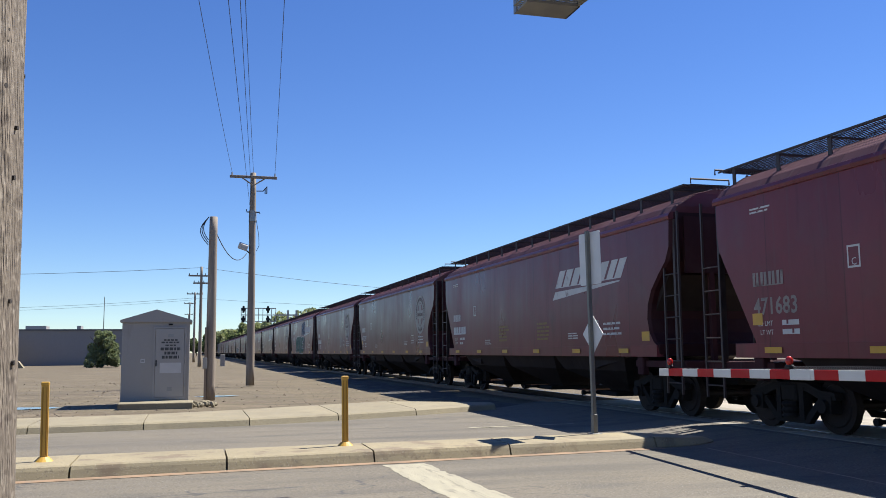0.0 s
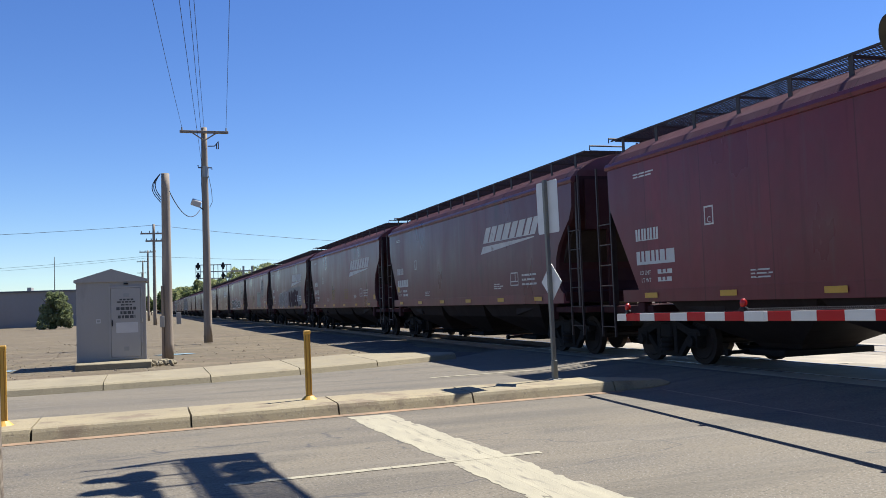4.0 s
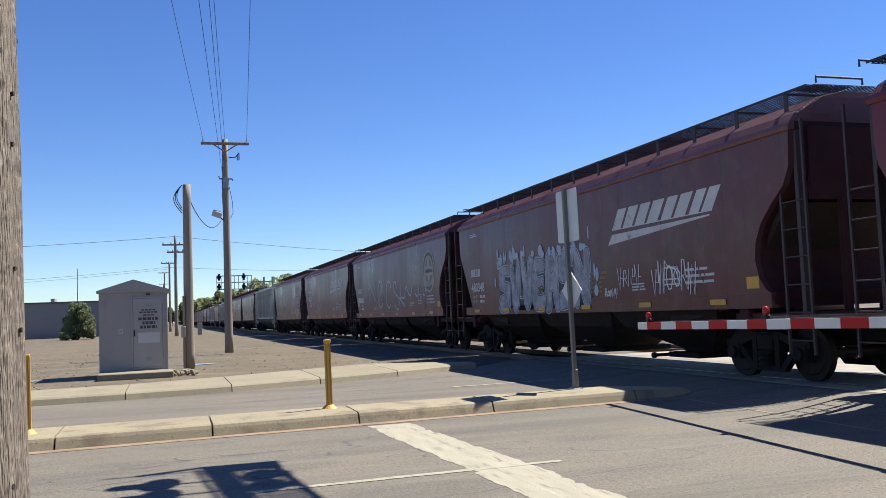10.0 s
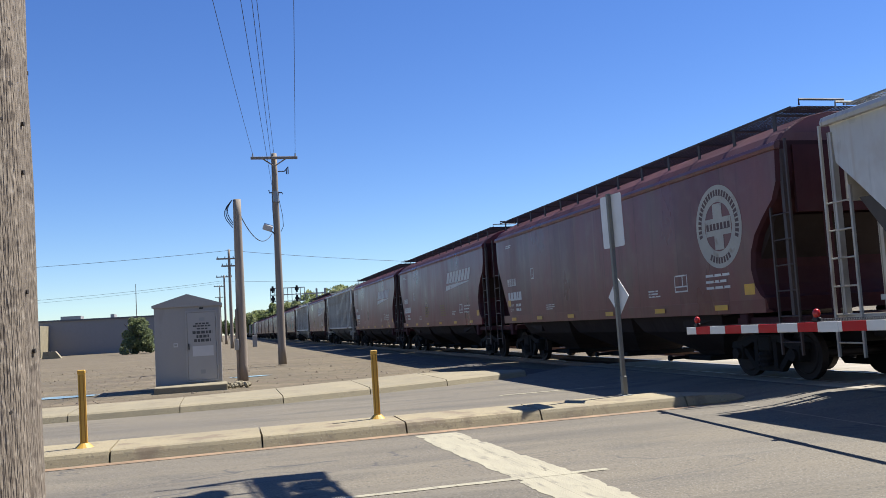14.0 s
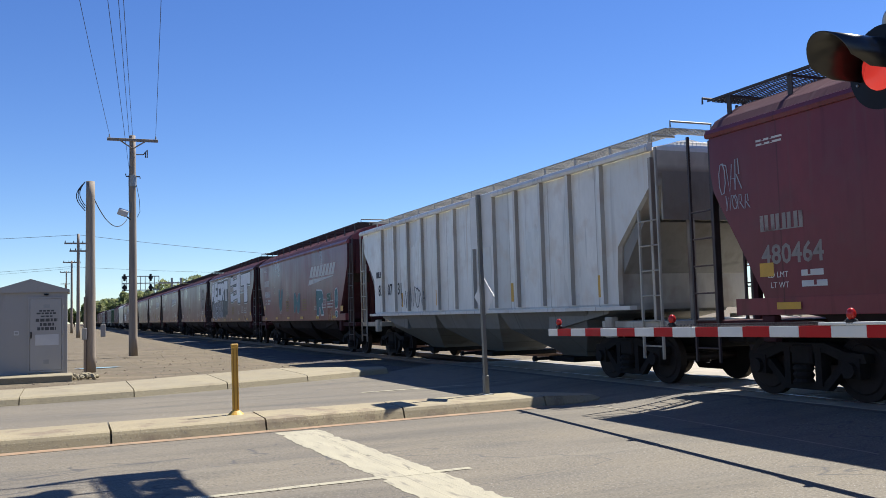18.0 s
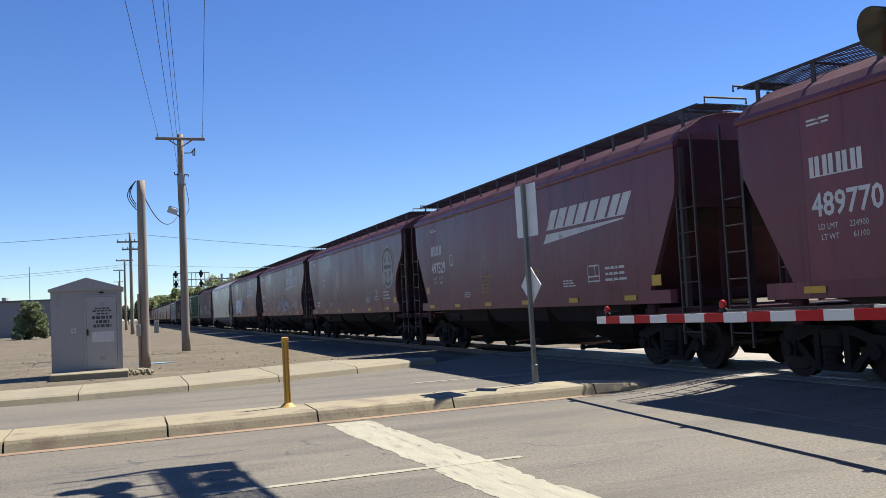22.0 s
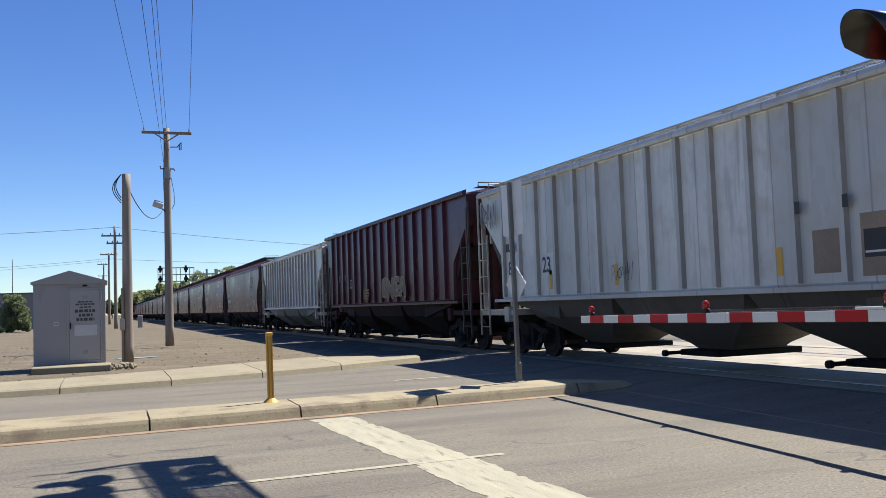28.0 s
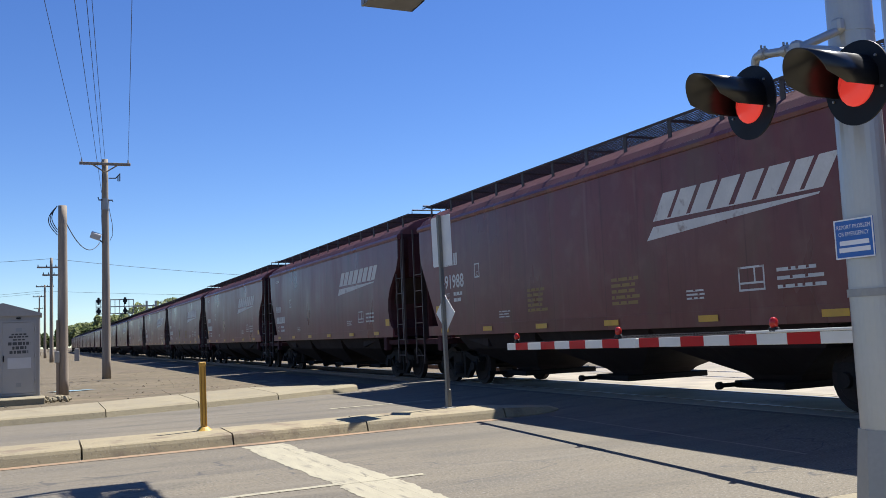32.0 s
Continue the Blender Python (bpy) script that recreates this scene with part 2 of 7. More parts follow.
M_HOOD = mat("hood_black", (0.011, 0.012, 0.015), 0.36, 0, 0.15, 4, 40, 0.05)
M_BLUE = mat("sign_blue", (0.02, 0.12, 0.42), 0.4, 0, 0.06, 4, 40, 0)
M_SIGNWHITE = mat("sign_white", (0.75, 0.76, 0.78), 0.4, 0, 0.05, 4, 40, 0)
M_GATERED = mat("gate_red", (0.42, 0.011, 0.011), 0.5, 0, 0.06, 4, 60, 0.03)
M_GATEWHITE = mat("gate_white", (0.66, 0.65, 0.60), 0.4, 0, 0.05, 4, 60, 0.03)
M_HOOD.node_tree.nodes["Principled BSDF"].inputs["Specular IOR Level"].default_value = 0.55
for dull in (M_BLACK, M_GATERED):
    dull.node_tree.nodes["Principled BSDF"].inputs["Specular IOR Level"].default_value = 0.2
M_LENS = mat("lens_red", (0.45, 0.02, 0.015), 0.2, 0, 0.1, 8, 40, 0)
M_LIT = glow("lens_red_lit", (0.75, 0.05, 0.04), 0.26)
M_WIRE = mat("wire", (0.05, 0.05, 0.055), 0.6, 0.3, 0.1, 2, 10, 0)
M_WALLGREY = mat("corrugated_wall", (0.219, 0.217, 0.221), 0.7, 0.1, 0.08, 0.1, 3, 0)
def leafy(name, col):
    """Leaves that let some light through."""
    m = mat(name, col, 0.7, 0, 0.35, 0.6, 5, 0)
    nt = m.node_tree
    b = nt.nodes["Principled BSDF"]
    tr = nt.nodes.new("ShaderNodeBsdfTranslucent")
    mx = nt.nodes.new("ShaderNodeMixShader")
    mx.inputs[0].default_value = 0.5
    nt.links.new(b.inputs["Base Color"].links[0].from_socket, tr.inputs[0])
    nt.links.new(b.outputs[0], mx.inputs[1])
    nt.links.new(tr.outputs[0], mx.inputs[2])
    nt.links.new(mx.outputs[0], nt.nodes["Material Output"].inputs[0])
    return m


M_LEAF = leafy("leaf_green", (0.13, 0.165, 0.065))
M_LEAF3 = leafy("leaf_dusty", (0.19, 0.225, 0.11))
M_LEAF2 = leafy("leaf_light", (0.30, 0.33, 0.155))
M_BARK = mat("bark", (0.10, 0.08, 0.06), 0.9, 0, 0.3, 3, 20, 0.5)
M_PUDDLE = mat("puddle_water", (0.16, 0.22, 0.28), 0.05, 0, 0.05, 2, 10, 0)


# ---- mesh helpers ----
def finish(name, bm, m, parent=None, label="", smooth=False):
    me = bpy.data.meshes.new(name)
    bm.normal_update()
    bm.to_mesh(me)
    bm.free()
    me.materials.append(m)
    if smooth:
        for p in me.polygons:
            p.use_smooth = True
    ob = new(name, me)
    if parent:
        ob.parent = parent
    if label:
        ob["label"] = label
    return ob


def part(name, bm, material, parent, label="", smooth=False):
    return finish(name, bm, material, parent, label, smooth)


def box(bm, x0, x1, y0, y1, z0, z1, bev=0.0):
    r = bmesh.ops.create_cube(bm, size=1, matrix=Matrix.LocRotScale(((x0 + x1) / 2, (y0 + y1) / 2, (z0 + z1) / 2), None, (abs(x1 - x0), abs(y1 - y0), abs(z1 - z0))))
    if bev:
        es = list({e for v in r["verts"] for e in v.link_edges})
        bmesh.ops.bevel(bm, geom=es, offset=bev, segments=1, affect="EDGES")


def boxed(*a, bev=0.0):
    bm = bmesh.new()
    box(bm, *a, bev=bev)
    return bm


def cyl(bm, a, c, r0, r1=None, seg=12):
    a, c = Vector(a), Vector(c)
    d = c - a
    m = Matrix.Translation((a + c) / 2) @ d.to_track_quat("Z", "Y").to_matrix().to_4x4()
    bmesh.ops.create_cone(bm, cap_ends=True, segments=seg, radius1=r0, radius2=r0 if r1 is None else r1, depth=d.length, matrix=m)


def cyled(*a, **k):
    bm = bmesh.new()
    cyl(bm, *a, **k)
    return bm


def tube(bm, pts, r, seg=6):
    """One unbroken round bar along a line of points."""
    pts = [Vector(p) for p in pts]
    rings = []
    side = None
    for i, p in enumerate(pts):
        d = (pts[min(i + 1, len(pts) - 1)] - pts[max(i - 1, 0)]).normalized()
        if side is None:
            side = d.orthogonal().normalized()
        side = (side - d * side.dot(d)).normalized()
        up = d.cross(side)
        rings.append([bm.verts.new(p + (side * math.cos(2 * math.pi * k / seg) + up * math.sin(2 * math.pi * k / seg)) * r) for k in range(seg)])
    for a, c in zip(rings, rings[1:]):
        for k in range(seg):
            bm.faces.new((a[k], a[(k + 1) % seg], c[(k + 1) % seg], c[k]))
    bm.faces.new(rings[0][::-1])
    bm.faces.new(rings[-1])


def prism(bm, poly, axis, lo, hi):
    """Extrude a 2D outline along an axis: 'x' takes (y, z), 'y' takes (x, z), 'z' takes (x, y)."""
    def at(p, h):
        return {"x": (h, p[0], p[1]), "y": (p[0], h, p[1]), "z": (p[0], p[1], h)}[axis]
    lo_v = [bm.verts.new(at(p, lo)) for p in poly]
    hi_v = [bm.verts.new(at(p, hi)) for p in poly]
    n = len(poly)
    fs = [bm.faces.new(lo_v[::-1]), bm.faces.new(hi_v)]
    for i in range(n):
        fs.append(bm.faces.new((lo_v[i], lo_v[(i + 1) % n], hi_v[(i + 1) % n], hi_v[i])))
    bmesh.ops.recalc_face_normals(bm, faces=fs)


def prismed(*a):
    bm = bmesh.new()
    prism(bm, *a)
    return bm


def sheet(bm, polys, place):
    """Flat outlines, each mapped by place(u, v)."""
    for poly in polys:
        bm.faces.new([bm.verts.new(place(u, v)) for u, v in poly]).normal_update()
    bmesh.ops.triangulate(bm, faces=bm.faces[:])

# ---- ground, road, kerbs ----
TRACK_X = 11.05          # middle of the near track
RAIL_Z = 0.10            # top of rail


def smooth(a, b, x):
    k = min(1, max(0, (x - a) / (b - a)))
    return k * k * (3 - 2 * k)


def road_z(x):
    return 0.085 * smooth(7.6, 9.4, x)


def ground_sheet():
    bm = bmesh.new()
    xs = [-2500, -600, -200, -80, -40, -20, -10, 0, 8, 30, 60, 200, 600, 2500]
    ys = [-2500, -500, -100, -30, 0, 20, 40, 80, 200, 500, 1200, 3500]
    vs = [[bm.verts.new((x, y, -0.05)) for x in xs] for y in ys]
    for a, c in zip(vs, vs[1:]):
        for i in range(len(xs) - 1):
            bm.faces.new((a[i], a[i + 1], c[i + 1], c[i]))
    return tagged(finish("ground", bm, M_DIRT), "bare tan dirt lot with worn patches beside the railway", "ground", kind="structure")


def road_sheet():
    bm = bmesh.new()
    xs = [-400, -150, -60, -30, -15, -8, -4, -2, 0, 2, 4, 6, 7.6, 8.0, 8.4, 8.8, 9.1, 9.4, 9.5]
    top, low = [], []
    for x in xs:
        far = 18.62 + 0.08 * (x + 2.4) + max(0, x) ** 1.55 * 0.105
        near = 4.75 + 0.02 * x
        top.append((bm.verts.new((x, near, road_z(x))), bm.verts.new((x, 11.5, road_z(x))), bm.verts.new((x, far + 0.4, road_z(x)))))
    for a, c in zip(top, top[1:]):
        for i in (0, 1):
            bm.faces.new((a[i], c[i], c[i + 1], a[i + 1]))
    r = bmesh.ops.extrude_face_region(bm, geom=bm.faces[:])
    bmesh.ops.translate(bm, verts=[g for g in r["geom"] if isinstance(g, bmesh.types.BMVert)], vec=(0, 0, -0.2))
    bmesh.ops.recalc_face_normals(bm, faces=bm.faces[:])
    return tagged(finish("road", bm, M_ASPHALT), "worn grey asphalt road leading over the railway crossing", "road", kind="structure")


def road_beyond():
    bm = boxed(21.5, 120, 4.9, 25.5, -0.15, 0.06)
    return tagged(finish("road_beyond", bm, M_ASPHALT), "sunlit grey asphalt road beyond the tracks", "road", kind="structure")


ground_sheet()
road_sheet()
road_beyond()


def island_edge(x):
    """Near and far edge of the median at x."""
    return 11.95 + 0.078 * x, 13.15 + 0.045 * x


def kerb_block(x0, x1, name="kerb_block"):
    """One cast length of the median: sloped face, rounded shoulders."""
    bm = bmesh.new()
    rows = []
    for x in (x0 + 0.012, x1 - 0.012):
        n, f = island_edge(x)
        rows.append([bm.verts.new((x, y, z)) for y, z in ((n, -0.1), (n, 0.0), (n + 0.048, 0.10), (n + 0.075, 0.14), (n + 0.125, 0.155), (f - 0.10, 0.165), (f - 0.05, 0.145), (f, 0.0), (f, -0.1))])
    a, c = rows
    for i in range(len(a) - 1):
        bm.faces.new((a[i], c[i], c[i + 1], a[i + 1]))
    bm.faces.new(a)
    bm.faces.new(c[::-1])
    bmesh.ops.recalc_face_normals(bm, faces=bm.faces[:])
    return bm


median = tagged(new("median"), "tan cast concrete median with joints between two carriageways", "median", kind="structure")
joints = [-60, -30, -15, -9.2, -7.1, -5.1, -3.1, -1.35, 0.52, 2.48, 4.51, 6.95]
for a, c in zip(joints, joints[1:]):
    part("kerb_block", kerb_block(a, c), M_KERBFACE, median)
# rounded nose that falls to the road
bm = bmesh.new()
n0, f0 = island_edge(6.96)
ring = []
for k in range(13):
    a = math.pi * k / 12
    ring.append((6.96 + 1.25 * math.sin(a), (n0 + f0) / 2 - (f0 - n0) / 2 * math.cos(a)))
lo = [bm.verts.new((x, y, -0.1)) for x, y in ring]
mid = [bm.verts.new((x, y, 0.02 + road_z(x))) for x, y in ring]
hi = [bm.verts.new((6.96 + (x - 6.96) * 0.88, (n0 + f0) / 2 + (y - (n0 + f0) / 2) * 0.86, 0.155 - 0.05 * (x - 6.96))) for x, y in ring]
for p, q in ((lo, mid), (mid, hi)):
    for i in range(12):
        bm.faces.new((p[i], p[i + 1], q[i + 1], q[i]))
bm.faces.new(hi)
bm.faces.new([lo[0], mid[0], hi[0], hi[-1], mid[-1], lo[-1]])
bmesh.ops.recalc_face_normals(bm, faces=bm.faces[:])
part("kerb_nose", bm, M_KERBFACE, median)

# orange-stained gutter line along the median
bm = bmesh.new()
for x0, x1 in ((-60, 0), (0, 3), (3, 7.0)):
    y0, y1 = island_edge(x0)[0], island_edge(x1)[0]
    sheet(bm, [[(x0, y0 - 0.19), (x1, y1 - 0.21), (x1, y1 + 0.01), (x0, y0 + 0.01)]], lambda u, v: (u, v, 0.005))
tagged(finish("gutter_line", bm, M_GUTTER), "faded orange painted line along the foot of the median", "road marking", kind="structure")


def far_edge(x):
    return 18.62 + 0.08 * (x + 2.4) + max(0, x) ** 1.55 * 0.105


def walk_back(x):
    return 20.85 + 0.12 * (x + 2.8) + max(0, x) * 0.42


far_walk = tagged(new("far_pavement"), "sunlit tan concrete pavement slabs with a kerb edge", "pavement", kind="structure")
js = [-80, -40, -20, -10, -5.6, -2.9, -0.82, 1.25, 3.2, 5.18, 7.6]
for a, c in zip(js, js[1:]):
    bm = bmesh.new()
    rows = []
    for x in (a + 0.01, c - 0.01):
        f, b = far_edge(x), walk_back(x)
        if x > 5.3:
            b = f + (b - f) * max(0.12, 1 - (x - 5.2) / 2.4)
        rows.append([bm.verts.new((x, y, z)) for y, z in ((f, -0.1), (f, 0.0), (f + 0.055, 0.11), (f + 0.11, 0.14), (f + 0.22, 0.15), (b, 0.16), (b, -0.1))])
    p, q = rows
    for i in range(6):
        bm.faces.new((p[i], q[i], q[i + 1], p[i + 1]))
    bm.faces.new(p)
    bm.faces.new(q[::-1])
    bmesh.ops.recalc_face_normals(bm, faces=bm.faces[:])
    part("pavement_slab", bm, M_CONC, far_walk)

# near side pavement
near_walk = tagged(new("near_pavement"), "tan concrete pavement and kerb beside the road", "pavement", kind="structure")
for a, c in ((-40, -12), (-12, -4), (-4, 0), (0, 2.2), (2.2, 4.4), (4.4, 6.6), (6.6, 8.9)):
    bm = bmesh.new()
    rows = []
    for x in (a + 0.01, c - 0.01):
        n = 4.78 + 0.01 * x
        rows.append([bm.verts.new((x, y, z)) for y, z in ((-3.0, -0.2), (-3.0, 0.03), (n - 0.4, 0.03), (n - 0.02, 0.012), (n, 0.005), (n, -0.2))])
    p, q = rows
    for i in range(5):
        bm.faces.new((p[i], q[i], q[i + 1], p[i + 1]))
    bm.faces.new(p)
    bm.faces.new(q[::-1])
    bmesh.ops.recalc_face_normals(bm, faces=bm.faces[:])
    part("pavement_slab", bm, M_CONC, near_walk)


# ---- road markings ----
def ragged(x0, x1, y0, y1, steps, wob, seed):
    """An upright band with worn edges."""
    rnd = random.Random(seed)
    left, right = [], []
    a = b = 0.0
    for i in range(steps + 1):
        y = y0 + (y1 - y0) * i / steps
        k = i / steps
        a, b = (0.82 * q + rnd.uniform(-wob, wob) - (rnd.random() < 0.02) * 4 * wob * s for q, s in ((a, -1), (b, 1)))
        left.append((x0[0] + (x0[1] - x0[0]) * k + a, y))
        right.append((x1[0] + (x1[1] - x1[0]) * k + b, y))
    return [[left[i], right[i], right[i + 1], left[i + 1]] for i in range(steps)]


bm = bmesh.new()
sheet(bm, ragged((2.76, 2.50), (3.42, 3.12), 5.0, 11.85, 150, 0.012, 1), lambda u, v: (u, v, 0.003))
tagged(finish("stop_bar", bm, M_WHITE), "cracked and worn white stop bar across the lanes", "road marking", kind="structure")
bm = bmesh.new()
sheet(bm, [[(y, -x) for x, y in q] for q in ragged((-8.02, -8.12), (-7.92, -8.02), 0.6, 3.62, 60, 0.004, 2)], lambda u, v: (u, v, 0.005))
sheet(bm, [[(-40, 7.85), (-3.4, 7.9), (-3.4, 8.0), (-40, 7.95)]], lambda u, v: (u, v, 0.005))
tagged(finish("lane_line", bm, M_WHITE), "thin worn white lane line on the asphalt", "road marking", kind="structure")

# ---- railway ----
def rail_profile(x):
    z = RAIL_Z
    return [(x - 0.075, z - 0.17), (x + 0.075, z - 0.17), (x + 0.07, z - 0.15), (x + 0.012, z - 0.13), (x + 0.012, z - 0.045), (x + 0.036, z - 0.035), (x + 0.036, z - 0.004),
            (x - 0.036, z - 0.004), (x - 0.036, z - 0.035), (x - 0.012, z - 0.045), (x - 0.012, z - 0.13), (x - 0.07, z - 0.15)]


def track(cx):
    t = tagged(new("railway_track"), "steel rails on dark wooden ties in grey ballast", "railway track", kind="structure")
    for s in (-0.755, 0.755):
        part("rail", prismed(rail_profile(cx + s), "y", -780, 900), M_RAIL, t)
        part("rail_head", prismed([(cx + s - 0.034, RAIL_Z - 0.004), (cx + s + 0.034, RAIL_Z - 0.004), (cx + s + 0.03, RAIL_Z), (cx + s - 0.03, RAIL_Z)], "y", -780, 900), M_RAILTOP, t, "polished steel running surface")
    tie = boxed(cx - 1.3, cx + 1.3, 0, 0.22, RAIL_Z - 0.33, RAIL_Z - 0.171, bev=0.01)
    first = part("tie", tie, M_TIE, t)
    first.location.y = 26.0
    for k in range(1, 130):
        o = new("tie", first.data)
        o.parent = t
        o.location.y = 26.0 + k * 0.55
    return t


track(TRACK_X)
track(TRACK_X + 4.4)

# ballast bed, shoulders uneven, on both sides of the crossing
for y0, y1, name in ((22.5, 900, "ballast_bed"), (-780, 2.5, "ballast_bed")):
    bm = bmesh.new()
    rnd = random.Random(5)
    ys, y = [], y0
    while y < y1:
        ys.append(y)
        y += 0.5 if 0 < y < 70 else (4 if 0 < y < 200 else 40)
    ys.append(y1)
    cols = [6.6, 7.3, 7.8, 8.3, 8.8, 9.3, 10, 10.6, 11.05, 11.5, 12.3, 13.2, 14.2, 15.4, 17, 17.6, 18.6, 19.6]
    hs = [-0.07, -0.05, -0.03, -0.02, -0.02, -0.06, -0.08, -0.09, -0.08, -0.09, -0.08, -0.05, -0.08, -0.09, -0.08, -0.05, -0.05, -0.07]
    rows = [[bm.verts.new((x + rnd.uniform(-0.12, 0.12), y, h + rnd.uniform(-0.03, 0.03) * (1 if x > 7 else 0.3))) for x, h in zip(cols, hs)] for y in ys]
    for a, c in zip(rows, rows[1:]):
        for i in range(len(cols) - 1):
            bm.faces.new((a[i], a[i + 1], c[i + 1], c[i]))
    tagged(finish(name, bm, M_BALLAST), "grey crushed stone ballast under the rails", "ballast", kind="stuff")

# crossing panels between and beside the rails
crossing = tagged(new("crossing_panels"), "weathered concrete crossing panels set between the rails", "crossing", kind="structure")
for cx in (TRACK_X, TRACK_X + 4.4):
    for x0, x1 in ((cx - 1.35, cx - 0.80), (cx - 0.69, cx + 0.69), (cx + 0.80, cx + 1.35)):
        first = None
        for k in range(8):
            if first is None:
                first = part("panel", boxed(x0, x1, 0.0, 2.43, -0.15, RAIL_Z - 0.008, bev=0.012), M_PANEL, crossing)
                first.location.y = 3.4
            else:
                o = new("panel", first.data)
                o.parent = crossing
                o.location.y = 3.4 + k * 2.46
yard = tagged(new("far_pavement_strip"), "pale concrete apron with dark joints beyond the tracks", "pavement", kind="structure")
rnd = random.Random(41)
x = 21.62
while x < 40:
    w = rnd.uniform(0.9, 1.9)
    part("apron_slab", boxed(x, x + w, 1.0, 60.0, 0.02, 0.075, bev=0.01), M_CONC if rnd.random() < 0.65 else M_PATCH, yard)
    x += w + 0.12
for x0, x1 in ((9.5, 9.7), (12.4, 14.1), (16.8, 21.6)):
    tagged(finish("road_infill", boxed(x0, x1, 3.6, 23.0, -0.15, RAIL_Z - 0.012), M_PANEL if x0 > 12 else M_PATCH), "asphalt infill between the crossing panels", "road", kind="structure")

# ---- train paints ----
def paint(name, col, rust=(0.10, 0.05, 0.03), rough=0.33, dirt=0.60):
    """Weathered car paint: streaks that run down, rust and dust in patches, slightly uneven sheets."""
    m = mat(name, col, rough, 0.0, 0.16, 1.1, 14, 0.0, (1, 0.8, 0.35), stain=rust, stain_at=dirt, spread=0.2, obvar=0.14)
    nt = m.node_tree
    b = nt.nodes["Principled BSDF"]
    tc = nt.nodes.new("ShaderNodeTexCoord")
    b.inputs["Specular IOR Level"].default_value = 0.30
    n = nt.nodes.new("ShaderNodeTexNoise")
    mp = nt.nodes.new("ShaderNodeMapping")
    mp.inputs["Scale"].default_value = (0.3, 1.0, 0.12)
    n.inputs["Scale"].default_value, n.inputs["Detail"].default_value = 1.6, 1
    bp = nt.nodes.new("ShaderNodeBump")
    bp.inputs["Strength"].default_value, bp.inputs["Distance"].default_value = 1.0, 1.0
    nt.links.new(tc.outputs["Object"], mp.inputs[0])
    nt.links.new(mp.outputs[0], n.inputs["Vector"])
    nt.links.new(bp.outputs[0], b.inputs["Normal"])

    def node(kind, op=None, **k):
        x = nt.nodes.new("ShaderNode" + kind)
        if op:
            x.operation = op
        for i, v in k.items():
            x.inputs[int(i[1:])].default_value = v
        return x

    def shade(fac, colour, amount):
        src = b.inputs["Base Color"].links[0].from_socket
        mr = node("MapRange", i1=amount[0], i2=amount[1], i3=0.0, i4=amount[2])
        mx = nt.nodes.new("ShaderNodeMix")
        mx.data_type = "RGBA"
        mx.inputs[7].default_value = (*colour, 1)
        nt.links.new(fac, mr.inputs[0])
        nt.links.new(mr.outputs[0], mx.inputs[0])
        nt.links.new(src, mx.inputs[6])
        nt.links.new(mx.outputs[2], b.inputs["Base Color"])

    sep = node("SeparateXYZ")
    nt.links.new(tc.outputs["Object"], sep.inputs[0])
    # the sheets belly out a little between sill and eave, and wave from seam to seam
    off = node("Math", "SUBTRACT", i1=2.75)
    nt.links.new(sep.outputs[2], off.inputs[0])
    sq = node("Math", "MULTIPLY")
    nt.links.new(off.outputs[0], sq.inputs[0])
    nt.links.new(off.outputs[0], sq.inputs[1])
    wave = node("Math", "MULTIPLY", i1=0.017)
    nt.links.new(n.outputs["Fac"], wave.inputs[0])
    belly = node("Math", "MULTIPLY_ADD", i1=-0.016)
    nt.links.new(sq.outputs[0], belly.inputs[0])
    nt.links.new(wave.outputs[0], belly.inputs[2])
    nt.links.new(belly.outputs[0], bp.inputs["Height"])
    # sheets of uneven tone, welded side by side
    wob = node("Math", "MULTIPLY_ADD", i1=1 / 1.86, i2=0.5)
    nt.links.new(sep.outputs[1], wob.inputs[0])
    cell = node("Math", "FLOOR")
    nt.links.new(wob.outputs[0], cell.inputs[0])
    oi = node("ObjectInfo")
    add = node("Math", "MULTIPLY_ADD", i1=37.0)
    nt.links.new(oi.outputs["Random"], add.inputs[0])
    nt.links.new(cell.outputs[0], add.inputs[2])
    wn = nt.nodes.new("ShaderNodeTexWhiteNoise")
    wn.noise_dimensions = "1D"
    nt.links.new(add.outputs[0], wn.inputs["W"])
    shade(wn.outputs["Value"], tuple(c * 0.72 for c in col), (0.45, 1.0, 0.7))
    shade(wn.outputs["Value"], rust, (0.25, 0.0, 0.30))
    fr = node("Math", "FRACT")
    nt.links.new(wob.outputs[0], fr.inputs[0])
    half = node("Math", "SUBTRACT", i1=0.5)
    nt.links.new(fr.outputs[0], half.inputs[0])
    ab = node("Math", "ABSOLUTE")
    nt.links.new(half.outputs[0], ab.inputs[0])
    shade(ab.outputs[0], tuple(c * 0.5 for c in rust), (0.490, 0.497, 0.55))
    # narrow drips that run down the sheet
    for sc, lo, hi, tone, amt in ((7.0, 0.58, 0.72, tuple(c * 0.55 for c in col), 0.55), (4.2, 0.63, 0.74, tuple(min(1, c * 1.25 + 0.02) for c in rust), 0.5)):
        mp2 = node("Mapping")
        mp2.inputs["Scale"].default_value = (0.2, 1.0, 0.07)
        n2 = nt.nodes.new("ShaderNodeTexNoise")
        n2.inputs["Scale"].default_value, n2.inputs["Detail"].default_value = sc, 3
        nt.links.new(tc.outputs["Object"], mp2.inputs[0])
        nt.links.new(mp2.outputs[0], n2.inputs["Vector"])
        shade(n2.outputs["Fac"], tone, (lo, hi, amt))
    # dust in blotches
    n3 = nt.nodes.new("ShaderNodeTexNoise")
